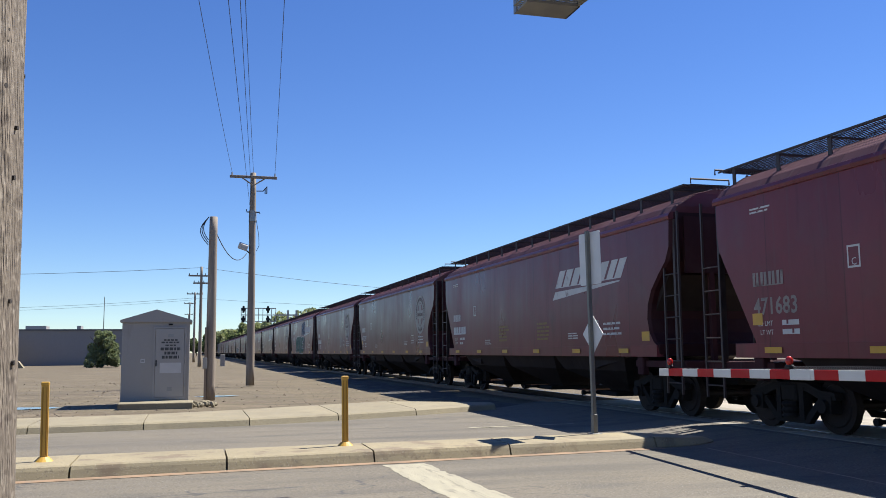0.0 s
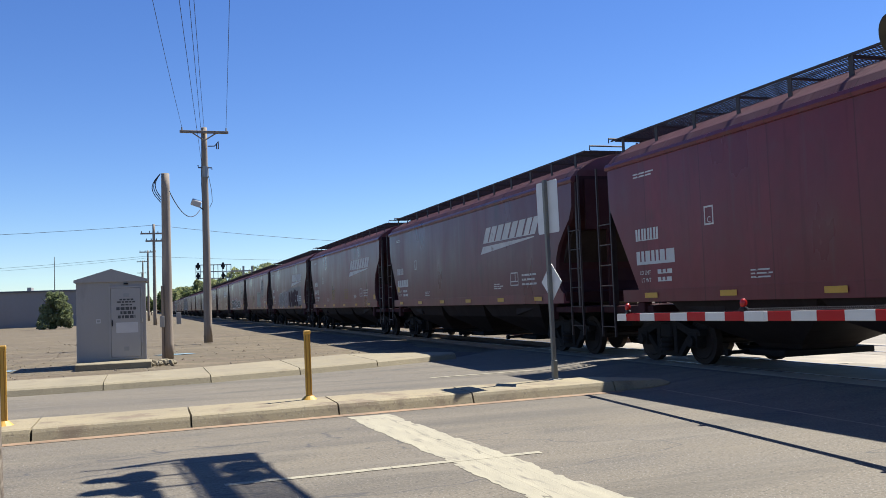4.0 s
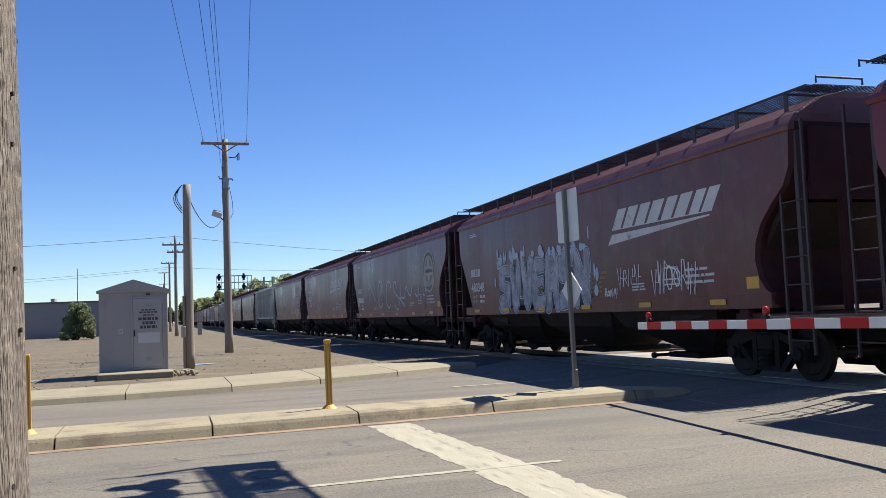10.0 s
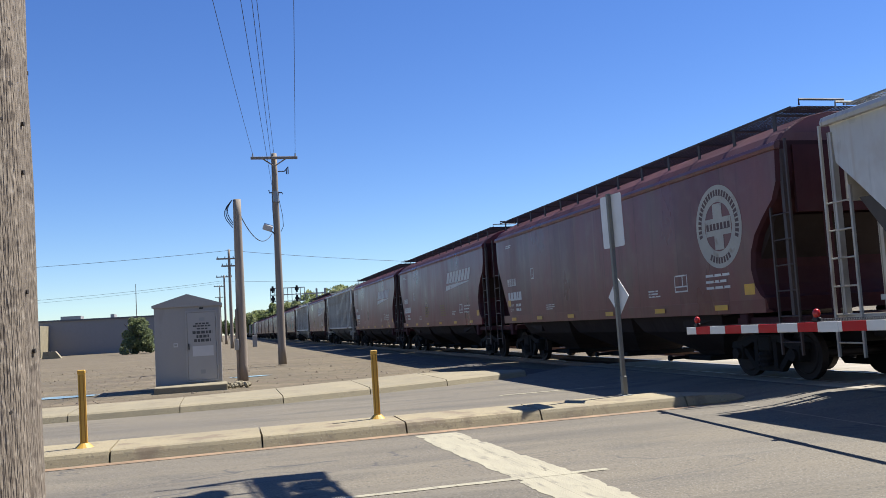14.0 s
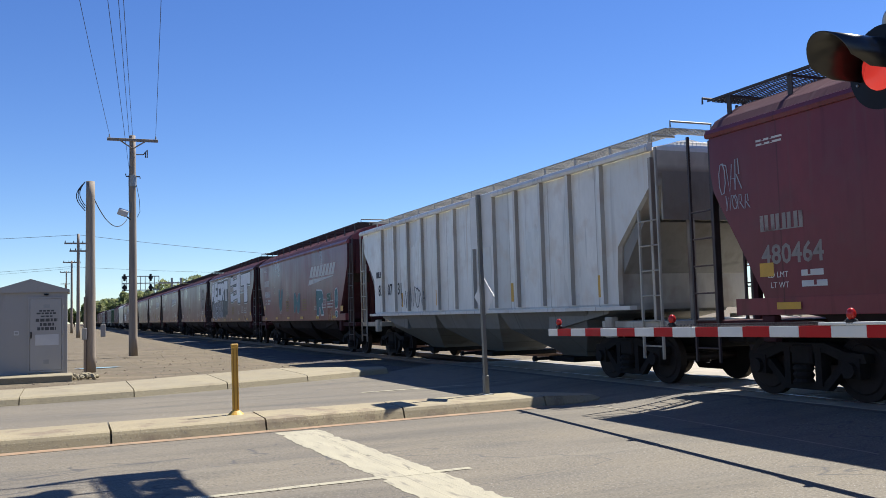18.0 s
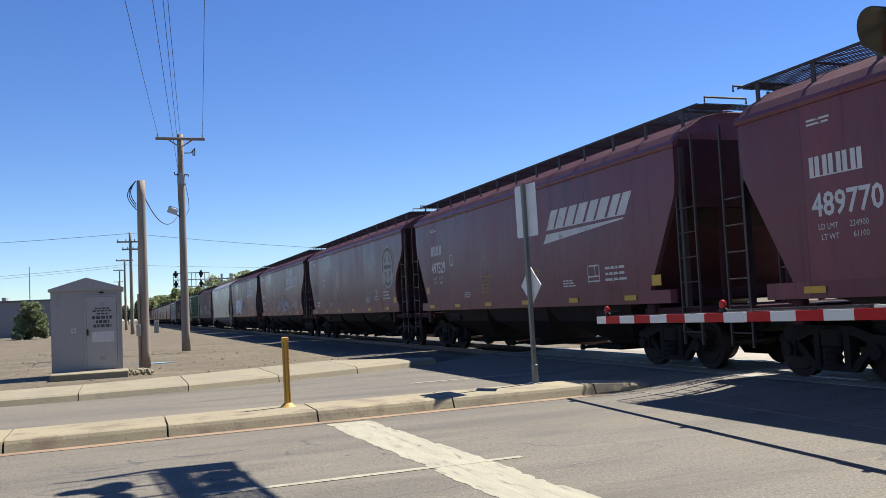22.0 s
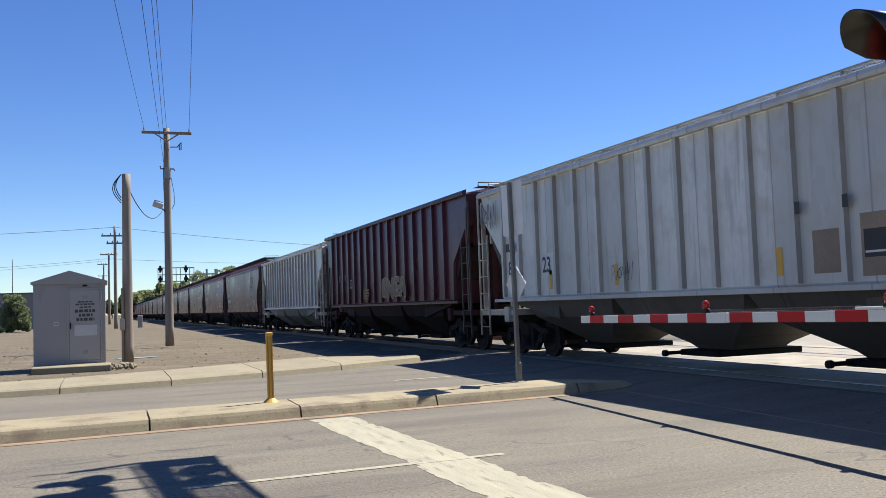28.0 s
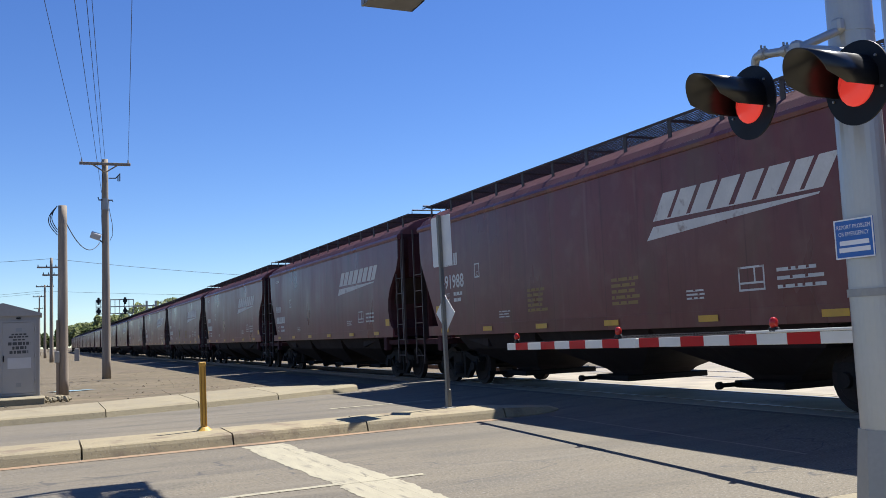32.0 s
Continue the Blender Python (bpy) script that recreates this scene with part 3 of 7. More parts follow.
    n3.inputs["Scale"].default_value, n3.inputs["Detail"].default_value = 2.4, 7
    nt.links.new(tc.outputs["Object"], n3.inputs["Vector"])
    shade(n3.outputs["Fac"], tuple(min(1, c * 1.3 + 0.012) for c in rust), (0.52, 0.70, 0.35))
    return m


P_BROWN = paint("mineral_red_paint", (0.195, 0.039, 0.047), (0.10, 0.036, 0.034))
P_DARK = paint("dark_mineral_paint", (0.177, 0.0512, 0.061), (0.104, 0.0488, 0.0451))
P_RUSTY = paint("dusty_brown_paint", (0.168, 0.055, 0.050), (0.150, 0.074, 0.055), dirt=0.50)
P_MATT = paint("matt_brown_paint", (0.142, 0.068, 0.055), (0.200, 0.118, 0.080), rough=0.62, dirt=0.54)
P_GREY = paint("pale_grey_paint", (0.56, 0.565, 0.53), (0.31, 0.25, 0.19), dirt=0.66)
P_WHITE = paint("off_white_paint", (0.77, 0.759, 0.697), (0.437, 0.343, 0.25), dirt=0.68)
P_CREAM = paint("weathered_cream_paint", (0.70, 0.635, 0.51), (0.42, 0.32, 0.22), dirt=0.62)
P_GREEN = paint("forest_green_paint", (0.024, 0.105, 0.048), (0.045, 0.055, 0.034), dirt=0.66)
P_MAROON = paint("maroon_paint", (0.0748, 0.0187, 0.0306), (0.051, 0.0187, 0.0255), dirt=0.7)
P_RUSTEND = paint("rust_streaked_end", (0.50, 0.47, 0.40), (0.14, 0.085, 0.055), dirt=0.5)
P_ROOF = paint("dusty_roof_paint", (0.125, 0.053, 0.062), (0.105, 0.064, 0.062), rough=0.7)
P_ROOF.node_tree.nodes["Principled BSDF"].inputs["Specular IOR Level"].default_value = 0.12
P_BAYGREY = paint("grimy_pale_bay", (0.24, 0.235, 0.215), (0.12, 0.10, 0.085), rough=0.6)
P_BAYDARK = paint("dark_warm_grey_bay", (0.10, 0.088, 0.075), (0.06, 0.045, 0.036), rough=0.7)
# Rib flanks darker than the sheet: painted shade and rust in one colour.
P_RIBSHADERUST = paint("rib_shade_and_rust", (0.44, 0.41, 0.36), (0.24, 0.18, 0.13), rough=0.6)
M_SAGE = mat("sage_bars", (0.13, 0.20, 0.15), 0.6, 0, 0.1, 2, 20, 0)
# Car ends in a darker red: the shade between cars is in this colour.
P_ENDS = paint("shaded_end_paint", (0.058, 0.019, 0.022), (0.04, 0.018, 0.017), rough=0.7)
# Bays darker than the body: underside shade put into the colour, along with grime.
P_BAY = paint("shaded_grimy_bay", (0.0352, 0.0256, 0.024), (0.0288, 0.0224, 0.0192), rough=0.75)
M_UNDER = mat("underframe_black", (0.012, 0.011, 0.010), 0.75, 0.1, 0.3, 3, 30, 0.2)
M_TRUCK = mat("truck_iron", (0.022, 0.019, 0.017), 0.8, 0.0, 0.3, 4, 30, 0.2)
M_WHEEL = mat("wheel_steel", (0.03, 0.023, 0.02), 0.6, 0.3, 0.3, 4, 30, 0.1)
M_GRATE = mat("running_board", (0.060, 0.057, 0.060), 0.7, 0.2, 0.2, 3, 30, 0.1)
M_PALEGRATE = mat("pale_running_board", (0.26, 0.26, 0.25), 0.6, 0.3, 0.2, 3, 30, 0.1)
for dull in (M_UNDER, M_TRUCK, M_WHEEL, P_ENDS, P_BAY):
    dull.node_tree.nodes["Principled BSDF"].inputs["Specular IOR Level"].default_value = 0.15
M_LADDER = mat("ladder_steel", (0.05, 0.034, 0.032), 0.5, 0.2, 0.25, 4, 40, 0.1)
M_LETTER = mat("faded_white_lettering", (0.60, 0.585, 0.54), 0.6, 0, 0.12, 2, 20, 0, stain=(0.26, 0.2, 0.17), stain_at=0.62)
M_OLDLET = mat("worn_lettering", (0.27, 0.235, 0.205), 0.6, 0, 0.2, 2, 20, 0, stain=(0.12, 0.07, 0.06), stain_at=0.55)
M_REFL = mat("yellow_reflector", (0.62, 0.34, 0.03), 0.4, 0, 0.1, 4, 40, 0)
M_HOSE = mat("rubber_hose", (0.02, 0.02, 0.02), 0.7, 0, 0.1, 4, 40, 0)

CAR_L = 17.93
HL = CAR_L / 2
SIDE = 1.60


def hull(bm, rows):
    """Loft of oblong rows (z, half width, inset at the near end, inset at the far end), corners cut."""
    rings = []
    for z, w, a, b in rows:
        c = min(0.06, w * 0.4)
        n, f = -HL + a, HL - b
        rings.append([bm.verts.new(p) for p in ((-w, n + c, z), (-w, f - c, z), (-w + c, f, z), (w - c, f, z), (w, f - c, z), (w, n + c, z), (w - c, n, z), (-w + c, n, z))])
    for a, c in zip(rings, rings[1:]):
        for i in range(8):
            bm.faces.new((a[i], a[(i + 1) % 8], c[(i + 1) % 8], c[i]))
    bm.faces.new(rings[0][::-1])
    bm.faces.new(rings[-1])
    bmesh.ops.recalc_face_normals(bm, faces=bm.faces[:])


def side_frame(s):
    """Cast side of a truck with its two windows and bearing ends."""
    x = s * 1.0
    bm = bmesh.new()
    prism(bm, [(-1.14, 0.56), (-1.10, 0.68), (-0.80, 0.70), (-0.42, 0.82), (0.42, 0.82), (0.80, 0.70), (1.10, 0.68), (1.14, 0.56), (0.80, 0.54), (0.42, 0.68), (-0.42, 0.68), (-0.80, 0.54)], "x", x - 0.08, x + 0.08)
    prism(bm, [(-0.84, 0.56), (-0.42, 0.14), (0.42, 0.14), (0.84, 0.56), (0.68, 0.56), (0.36, 0.25), (-0.36, 0.25), (-0.68, 0.56)], "x", x - 0.06, x + 0.06)
    for y in (-0.30, 0.30):
        box(bm, x - 0.09, x + 0.09, y - 0.06, y + 0.06, 0.2, 0.75)
    for y in (-0.89, 0.89):
        box(bm, x - 0.1, x + 0.1, y - 0.15, y + 0.15, 0.34, 0.62)
        cyl(bm, (x, y, 0.457), (s * 1.17, y, 0.457), 0.11, seg=12)
    return bm


def wheel_bm(x, y):
    bm = bmesh.new()
    s = 1 if x > 0 else -1
    cyl(bm, (x - 0.065, y, 0.457), (x + 0.065, y, 0.457), 0.457, seg=24)
    cyl(bm, (x + s * 0.065, y, 0.457), (x + s * 0.085, y, 0.457), 0.36, 0.34, seg=20)
    cyl(bm, (x + s * 0.065, y, 0.457), (x + s * 0.15, y, 0.457), 0.16, 0.12, seg=12)
    return bm


def make_truck():
    t = new("truck")
    part("bolster", boxed(-1.12, 1.12, -0.2, 0.2, 0.50, 0.80, bev=0.03), M_TRUCK, t)
    for s in (-1, 1):
        part("side_frame", side_frame(s), M_TRUCK, t)
        bm = bmesh.new()
        for k, z in enumerate((0.25, 0.30, 0.35, 0.40, 0.45)):
            cyl(bm, (s * 1.07, 0, z), (s * 1.07, 0, z + 0.05), 0.13 if k % 2 else 0.16, 0.16 if k % 2 else 0.13, seg=12)
        part("spring", bm, M_TRUCK, t)
        for y in (-0.89, 0.89):
            part("wheel", wheel_bm(s * 0.80, y), M_WHEEL, t)
    for y in (-0.89, 0.89):
        part("axle", cyled((-0.75, y, 0.457), (0.75, y, 0.457), 0.08, seg=10), M_WHEEL, t)
    return t


def ladder_bm(x, y0, y1, z0, z1, rungs, tall=None):
    bm = bmesh.new()
    for y in (y0, y1):
        box(bm, x - 0.02, x + 0.02, y - 0.02, y + 0.02, z0, tall if tall and y == y1 else z1)
    for k in range(rungs):
        z = z0 + (k + 0.5) * (z1 - z0) / rungs
        cyl(bm, (x, y0, z), (x, y1, z), 0.014, seg=6)
    return bm


def grate_bm(x0, x1, y0, y1, z, step=0.062, bar=0.0074):
    """A close open grating as one pierced plate: edge bars, bearing bars and cross bars."""
    x0, x1 = min(x0, x1), max(x0, x1)
    lanes = max(4, round((x1 - x0) / 0.085))
    xs, ys = [], []
    for k in range(lanes + 1):
        x, h = x0 + (x1 - x0) * k / lanes, 0.014 if k in (0, lanes) else 0.006
        xs += [x - h, x + h]
    n = int((y1 - y0) / step)
    for k in range(n + 1):
        y = y0 + (y1 - y0) * k / n
        ys += [y - bar, y + bar]
    nx, ny, thick = len(xs), len(ys), 0.010
    verts = [(x, y, z - d) for d in (0, thick) for y in ys for x in xs]

    def at(r, k, d):
        return d * nx * ny + r * nx + k

    solid = {(r, k) for r in range(ny - 1) for k in range(nx - 1) if r % 2 == 0 or k % 2 == 0}
    faces = []
    for r, k in solid:
        faces.append((at(r, k, 0), at(r, k + 1, 0), at(r + 1, k + 1, 0), at(r + 1, k, 0)))
        faces.append((at(r, k, 1), at(r + 1, k, 1), at(r + 1, k + 1, 1), at(r, k + 1, 1)))
        for dr, dk, p, q in ((-1, 0, (r, k), (r, k + 1)), (1, 0, (r + 1, k + 1), (r + 1, k)), (0, -1, (r + 1, k), (r, k)), (0, 1, (r, k + 1), (r + 1, k + 1))):
            if (r + dr, k + dk) not in solid:
                faces.append((at(*p, 1), at(*q, 1), at(*q, 0), at(*p, 0)))
    me = bpy.data.meshes.new("grate")
    me.from_pydata(verts, [], faces)
    return me


GRATES = {}


def grate(name, m, parent, *a, step=0.062, bar=0.0074):
    """A grating under a car or walkway; alike ones share one mesh."""
    key = (m.name, a, step, bar)
    if key not in GRATES:
        me = grate_bm(*a, step=step, bar=bar)
        me.materials.append(m)
        GRATES[key] = me
    ob = new(name, GRATES[key])
    ob.parent = parent
    return ob


def decal(polys, m, parent, name, label="", x=None, lift=0.005):
    bm = bmesh.new()
    x0 = (x if x is not None else -SIDE) - lift
    sheet(bm, polys, lambda u, v: (x0, u, v))
    return part(name, bm, m, parent, label)


def oblong(u0, u1, v0, v1):
    return [(u0, v0), (u1, v0), (u1, v1), (u0, v1)]


FONT_CACHE = {}


def letters(text, size):
    """Outline of a word in the built-in font, as faces in its own plane."""
    if (text, size) not in FONT_CACHE:
        cu = bpy.data.curves.new("lettering", "FONT")
        cu.body, cu.size, cu.resolution_u = text, size, 2
        cu.offset = size * 0.02 if size > 0.2 else 0.0
        ob = new("lettering", cu)
        me = bpy.data.meshes.new_from_object(ob.evaluated_get(bpy.context.evaluated_depsgraph_get()))
        faces = [[(me.vertices[i].co.x, me.vertices[i].co.y) for i in p.vertices] for p in me.polygons]
        bpy.data.objects.remove(ob)
        bpy.data.curves.remove(cu)
        bpy.data.meshes.remove(me)
        FONT_CACHE[(text, size)] = faces
    return FONT_CACHE[(text, size)]


def write(text, size, u, z, parent, m=None, name="number", label="", stretch=1.0, lift=0.005, x=None):
    """Lettering on the car's side towards the road; u metres from the far coupling, where it begins."""
    faces = [[(HL - u - p * stretch, z + q) for p, q in f] for f in letters(text, size)]
    return decal(faces, m or M_LETTER, parent, name, label, x, lift)


def rect(c, u0, u1, z0, z1, m, name, label="", lift=0.005, x=None):
    return decal([oblong(HL - u1, HL - u0, z0, z1)], m, c, name, label, x, lift)


BRACKET = {}


def car_base(kind, body_paint, end_paint=None, plain=False, straight=False, pitch=0.93, first_rib=2.0, tall=False, board_up=0.0):
    """A covered hopper; y = 0 at its middle, z = 0 on the rail. plain: for cars that stay far off."""
    c = new("hopper_car")
    hl = HL
    end_paint = end_paint or body_paint
    smooth_side = kind == "smooth"
    board_mat = M_PALEGRATE if body_paint in (P_WHITE, P_GREY, P_CREAM) else M_GRATE
    bay_paint = {P_WHITE: P_BAYGREY, P_CREAM: P_BAYGREY, P_GREY: P_BAYDARK}.get(body_paint, P_BAY)
    if smooth_side:
        rows = [(1.25, 1.50, 1.30, 2.02), (1.30, SIDE, 1.30, 2.0), (1.50, SIDE, 1.26, 2.0), (1.55, SIDE, 1.36, 1.98), (1.75, SIDE, 1.52, 1.86), (2.05, SIDE, 1.60, 1.68), (2.35, SIDE, 1.56, 1.50), (2.65, SIDE, 1.40, 1.32),
                (2.95, SIDE, 1.10, 1.14), (3.2, SIDE, 0.80, 1.0), (3.5, SIDE, 0.64, 0.95), (4.06, SIDE, 0.60, 0.95), (4.20, 1.57, 0.60, 0.95), (4.34, 1.46, 0.60, 0.95), (4.62, 0.98, 0.62, 0.97), (4.72, 0.55, 0.64, 0.98), (4.74, 0.3, 0.7, 1.0)]
        if straight:
            rows = [(z, w, max(0.75, b - 0.08), b) for z, w, a, b in rows]
        eave, board_z, bx = 4.12, 4.80, (0.36, 1.24)
    else:
        w = SIDE - 0.09
        rows = [(1.36, 1.45, 1.75, 1.75), (1.48, w, 1.72, 1.72), (2.0, w, 1.72, 1.72), (2.55, w, 1.68, 1.68), (3.2, w, 1.0, 1.0), (3.55, w, 0.62, 0.62), (4.18, w, 0.55, 0.55),
                (4.25, 1.42, 0.55, 0.55), (4.36, 0.9, 0.6, 0.6), (4.40, 0.3, 0.7, 0.7)]
        eave, board_z, bx = 4.22, 4.52 + board_up, (0.60, 1.15)
        if tall:
            rows = [(z + (0.24 if z > 4 else 0), w, a, 0.5) for z, w, a, b in rows]
            eave, board_z, bx = 4.46, 4.66, (0.30, 0.62)
    bm = bmesh.new()
    hull(bm, rows)
    body = part("body", bm, body_paint, c)
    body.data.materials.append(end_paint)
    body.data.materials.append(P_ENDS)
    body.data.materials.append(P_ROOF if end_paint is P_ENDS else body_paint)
    # End faces take the end paint; low ones on smooth cars the shade colour.
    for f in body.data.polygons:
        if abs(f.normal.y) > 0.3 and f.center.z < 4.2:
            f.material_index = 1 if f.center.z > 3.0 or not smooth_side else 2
        elif f.normal.z > 0.4 and f.center.z > 4.0:
            f.material_index = 3
    for s in (-1, 1):
        part("eave_rail", prismed([(s * (SIDE - 0.08), eave - 0.06), (s * (SIDE + 0.03), eave - 0.06), (s * (SIDE + 0.045), eave), (s * (SIDE + 0.01), eave + 0.07), (s * (SIDE - 0.08), eave + 0.10)], "y", -hl + rows[-4][2], hl - rows[-4][3]), body_paint, c)
        z0 = 1.24 if smooth_side else 1.36
        part("side_sill", boxed(s * 1.45, s * (SIDE + 0.003), -hl + 1.3, hl - 1.45, z0, z0 + (0.25 if smooth_side else 0.08), bev=0.004), body_paint, c)
        if plain:
            part("running_board", boxed(s * bx[0], s * bx[1], -hl + 0.62, hl - 0.62, board_z - 0.05, board_z), board_mat, c)
        else:
            grate("running_board", board_mat, c, s * bx[0], s * bx[1], -hl + 0.62, hl - 0.62, board_z)
            part("board_edge", boxed(s * bx[1] - 0.012, s * bx[1] + 0.012, -hl + 0.6, hl - 0.6, board_z - 0.028, board_z + 0.004), board_mat, c)
        if not plain:
            for k in range(13):
                y = -hl + 1.1 + (2 * hl - 2.2) * k / 12
                key = (kind, s, board_mat.name, board_z)
                if key not in BRACKET:
                    b2 = bmesh.new()
                    xa, xb = sorted((s * (bx[1] + 0.02), s * (bx[1] - 0.02)))
                    box(b2, xb - 0.02, xb, -0.045, 0.045, 4.36 if smooth_side else 4.22, board_z - 0.028)
                    xa, xb = sorted((s * bx[0], s * bx[1]))
                    box(b2, xa, xb, -0.02, 0.02, board_z - 0.06, board_z - 0.024)
                    o = part("board_bracket", b2, board_mat, c)
                    BRACKET[key] = o.data
                else:
                    o = new("board_bracket", BRACKET[key])
                    o.parent = c
                o.location.y = y
    rz = 4.64 if smooth_side else 4.36
    part("hatch_cover", prismed([(-0.33, rz), (0.33, rz), (0.27, rz + 0.2), (0, rz + 0.24), (-0.27, rz + 0.2)], "y", -hl + 1.4, hl - 1.4), body_paint, c)
    if not smooth_side:
        first = {-1: part("rib", prismed([(-SIDE, -0.05), (-SIDE, 0.05), (-SIDE + 0.10, 0.06), (-SIDE + 0.10, -0.06)], "z", 1.49, eave - 0.06), body_paint, c)}
        if not plain:
            first[1] = part("rib", prismed([(SIDE, -0.05), (SIDE - 0.10, -0.06), (SIDE - 0.10, 0.06), (SIDE, 0.05)], "z", 1.49, eave - 0.06), body_paint, c)
        for o in first.values():
            o.data.materials.append(P_RIBSHADERUST)
            # Flanks of pale ribs get the shade-and-rust colour.
            for f in o.data.polygons:
                if abs(f.normal.y) > 0.5 and body_paint not in (P_MAROON, P_GREEN):
                    f.material_index = 1
        for s in first:
            for k in range(int((CAR_L - first_rib - 1.75) / pitch) + 1):
                o = first[s] if k == 0 else new("rib", first[s].data)
                o.parent = c
                o.location.y = HL - first_rib - pitch * k
    for e in (-1, 1):
        ye = e * (hl - (rows[-5][2 if e < 0 else 3]))
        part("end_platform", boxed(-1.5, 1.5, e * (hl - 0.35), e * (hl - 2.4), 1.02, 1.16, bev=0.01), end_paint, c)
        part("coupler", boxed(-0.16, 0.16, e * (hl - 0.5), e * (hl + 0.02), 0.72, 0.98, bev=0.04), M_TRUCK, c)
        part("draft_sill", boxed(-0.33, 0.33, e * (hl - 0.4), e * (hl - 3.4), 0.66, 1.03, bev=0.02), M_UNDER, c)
        # Slope sheets share the bay colour, painted shade included on the brown cars.
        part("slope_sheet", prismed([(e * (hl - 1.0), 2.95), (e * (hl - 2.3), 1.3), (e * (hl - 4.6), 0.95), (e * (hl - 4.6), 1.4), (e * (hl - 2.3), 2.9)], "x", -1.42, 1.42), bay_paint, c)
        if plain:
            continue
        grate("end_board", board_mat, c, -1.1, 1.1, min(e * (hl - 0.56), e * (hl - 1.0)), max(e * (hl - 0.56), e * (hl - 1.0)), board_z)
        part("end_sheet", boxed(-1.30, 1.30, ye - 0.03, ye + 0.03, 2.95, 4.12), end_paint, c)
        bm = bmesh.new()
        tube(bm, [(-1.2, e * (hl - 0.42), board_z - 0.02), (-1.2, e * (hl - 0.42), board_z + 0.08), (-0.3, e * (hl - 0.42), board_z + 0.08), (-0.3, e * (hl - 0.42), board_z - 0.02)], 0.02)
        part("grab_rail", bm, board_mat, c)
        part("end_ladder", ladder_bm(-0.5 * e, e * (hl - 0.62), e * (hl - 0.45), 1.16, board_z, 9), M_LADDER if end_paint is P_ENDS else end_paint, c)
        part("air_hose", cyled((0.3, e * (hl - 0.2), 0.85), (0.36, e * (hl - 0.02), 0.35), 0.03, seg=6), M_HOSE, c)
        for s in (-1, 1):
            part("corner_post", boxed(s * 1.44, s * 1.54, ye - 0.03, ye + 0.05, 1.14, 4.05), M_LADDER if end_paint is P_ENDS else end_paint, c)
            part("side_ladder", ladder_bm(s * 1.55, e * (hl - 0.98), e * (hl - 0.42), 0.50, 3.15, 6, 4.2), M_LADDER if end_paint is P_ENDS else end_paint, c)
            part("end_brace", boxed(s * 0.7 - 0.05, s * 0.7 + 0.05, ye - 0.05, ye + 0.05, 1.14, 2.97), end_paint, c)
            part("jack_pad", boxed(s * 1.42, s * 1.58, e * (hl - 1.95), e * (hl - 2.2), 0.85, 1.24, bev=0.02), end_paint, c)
    if not plain:
        bm = bmesh.new()
        cyl(bm, (0.55, hl - 0.82, 2.4), (0.55, hl - 0.76, 2.4), 0.28, seg=14)
        cyl(bm, (0.55, hl - 0.95, 2.4), (0.55, hl - 0.82, 2.4), 0.04, seg=8)
        part("brake_wheel", bm, M_UNDER, c)
    for yb in (-4.0, 0.0, 4.0):
        bm = bmesh.new()
        rings = []
        for z, w, l in ((0.36, 0.55, 0.50), (0.46, 0.65, 0.60), (0.90 if smooth_side else 0.98, 1.30, 1.72), (1.26 if smooth_side else 1.40, 1.48, 1.98)):
            rings.append([bm.verts.new(q) for q in ((-w, yb - l, z), (w, yb - l, z), (w, yb + l, z), (-w, yb + l, z))])
        for a, d in zip(rings, rings[1:]):
            for i in range(4):
                bm.faces.new((a[i], a[(i + 1) % 4], d[(i + 1) % 4], d[i]))
        bm.faces.new(rings[0][::-1])
        bmesh.ops.recalc_face_normals(bm, faces=bm.faces[:])
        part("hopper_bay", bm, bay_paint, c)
        bm = boxed(-0.95, 0.95, yb - 0.55, yb + 0.55, 0.26, 0.37, bev=0.015)
        cyl(bm, (-1.35, yb + 0.4, 0.32), (1.35, yb + 0.4, 0.32), 0.035, seg=8)
        cyl(bm, (-1.42, yb + 0.4, 0.32), (-1.34, yb + 0.4, 0.32), 0.06, seg=8)
        part("outlet_gate", bm, M_UNDER, c)
    part("centre_sill", boxed(-0.25, 0.25, -hl + 3, hl - 3, 0.95, 1.3), M_UNDER, c)
    return c


TRUCKS = []


def add_trucks(c):
    for e in (-1, 1):
        if TRUCKS:
            t = copy_thing(TRUCKS[0], pose(0, 0, 0))
        else:
            t = make_truck()
            TRUCKS.append(t)
        t.parent = c
        t.location = (0, e * (HL - 2.2), 0)


# ---- lettering and marks ----
def swoosh(c):
    """The white emblem as plain slanted blocks over a tapering underline."""
    s, z0, h, f = 0.32, 3.03, 0.44, 0.02
    teeth = []
    for u, w in ((11.45, 0.86), (12.41, 0.90), (13.43, 0.86), (14.41, 0.74)):
        teeth += [(u, u + w * 0.43), (u + w * 0.54, u + w)]
    poly = [(HL - 15.15, z0), (HL - 11.45, z0)]
    for k, (a, b) in enumerate(teeth):
        poly += [(HL - a - s, z0 + h), (HL - b - s, z0 + h)]
        if k < len(teeth) - 1:
            poly += [(HL - b - s * f / h, z0 + f), (HL - teeth[k + 1][0] - s * f / h, z0 + f)]
    decal([poly], M_LETTER, c, "emblem", "faded white slanted block emblem")
    decal([[(HL - 11.25, 2.72), (HL - 11.45, 2.94), (HL - 15.1, 2.98), (HL - 15.07, 2.95)]], M_LETTER, c, "underline")


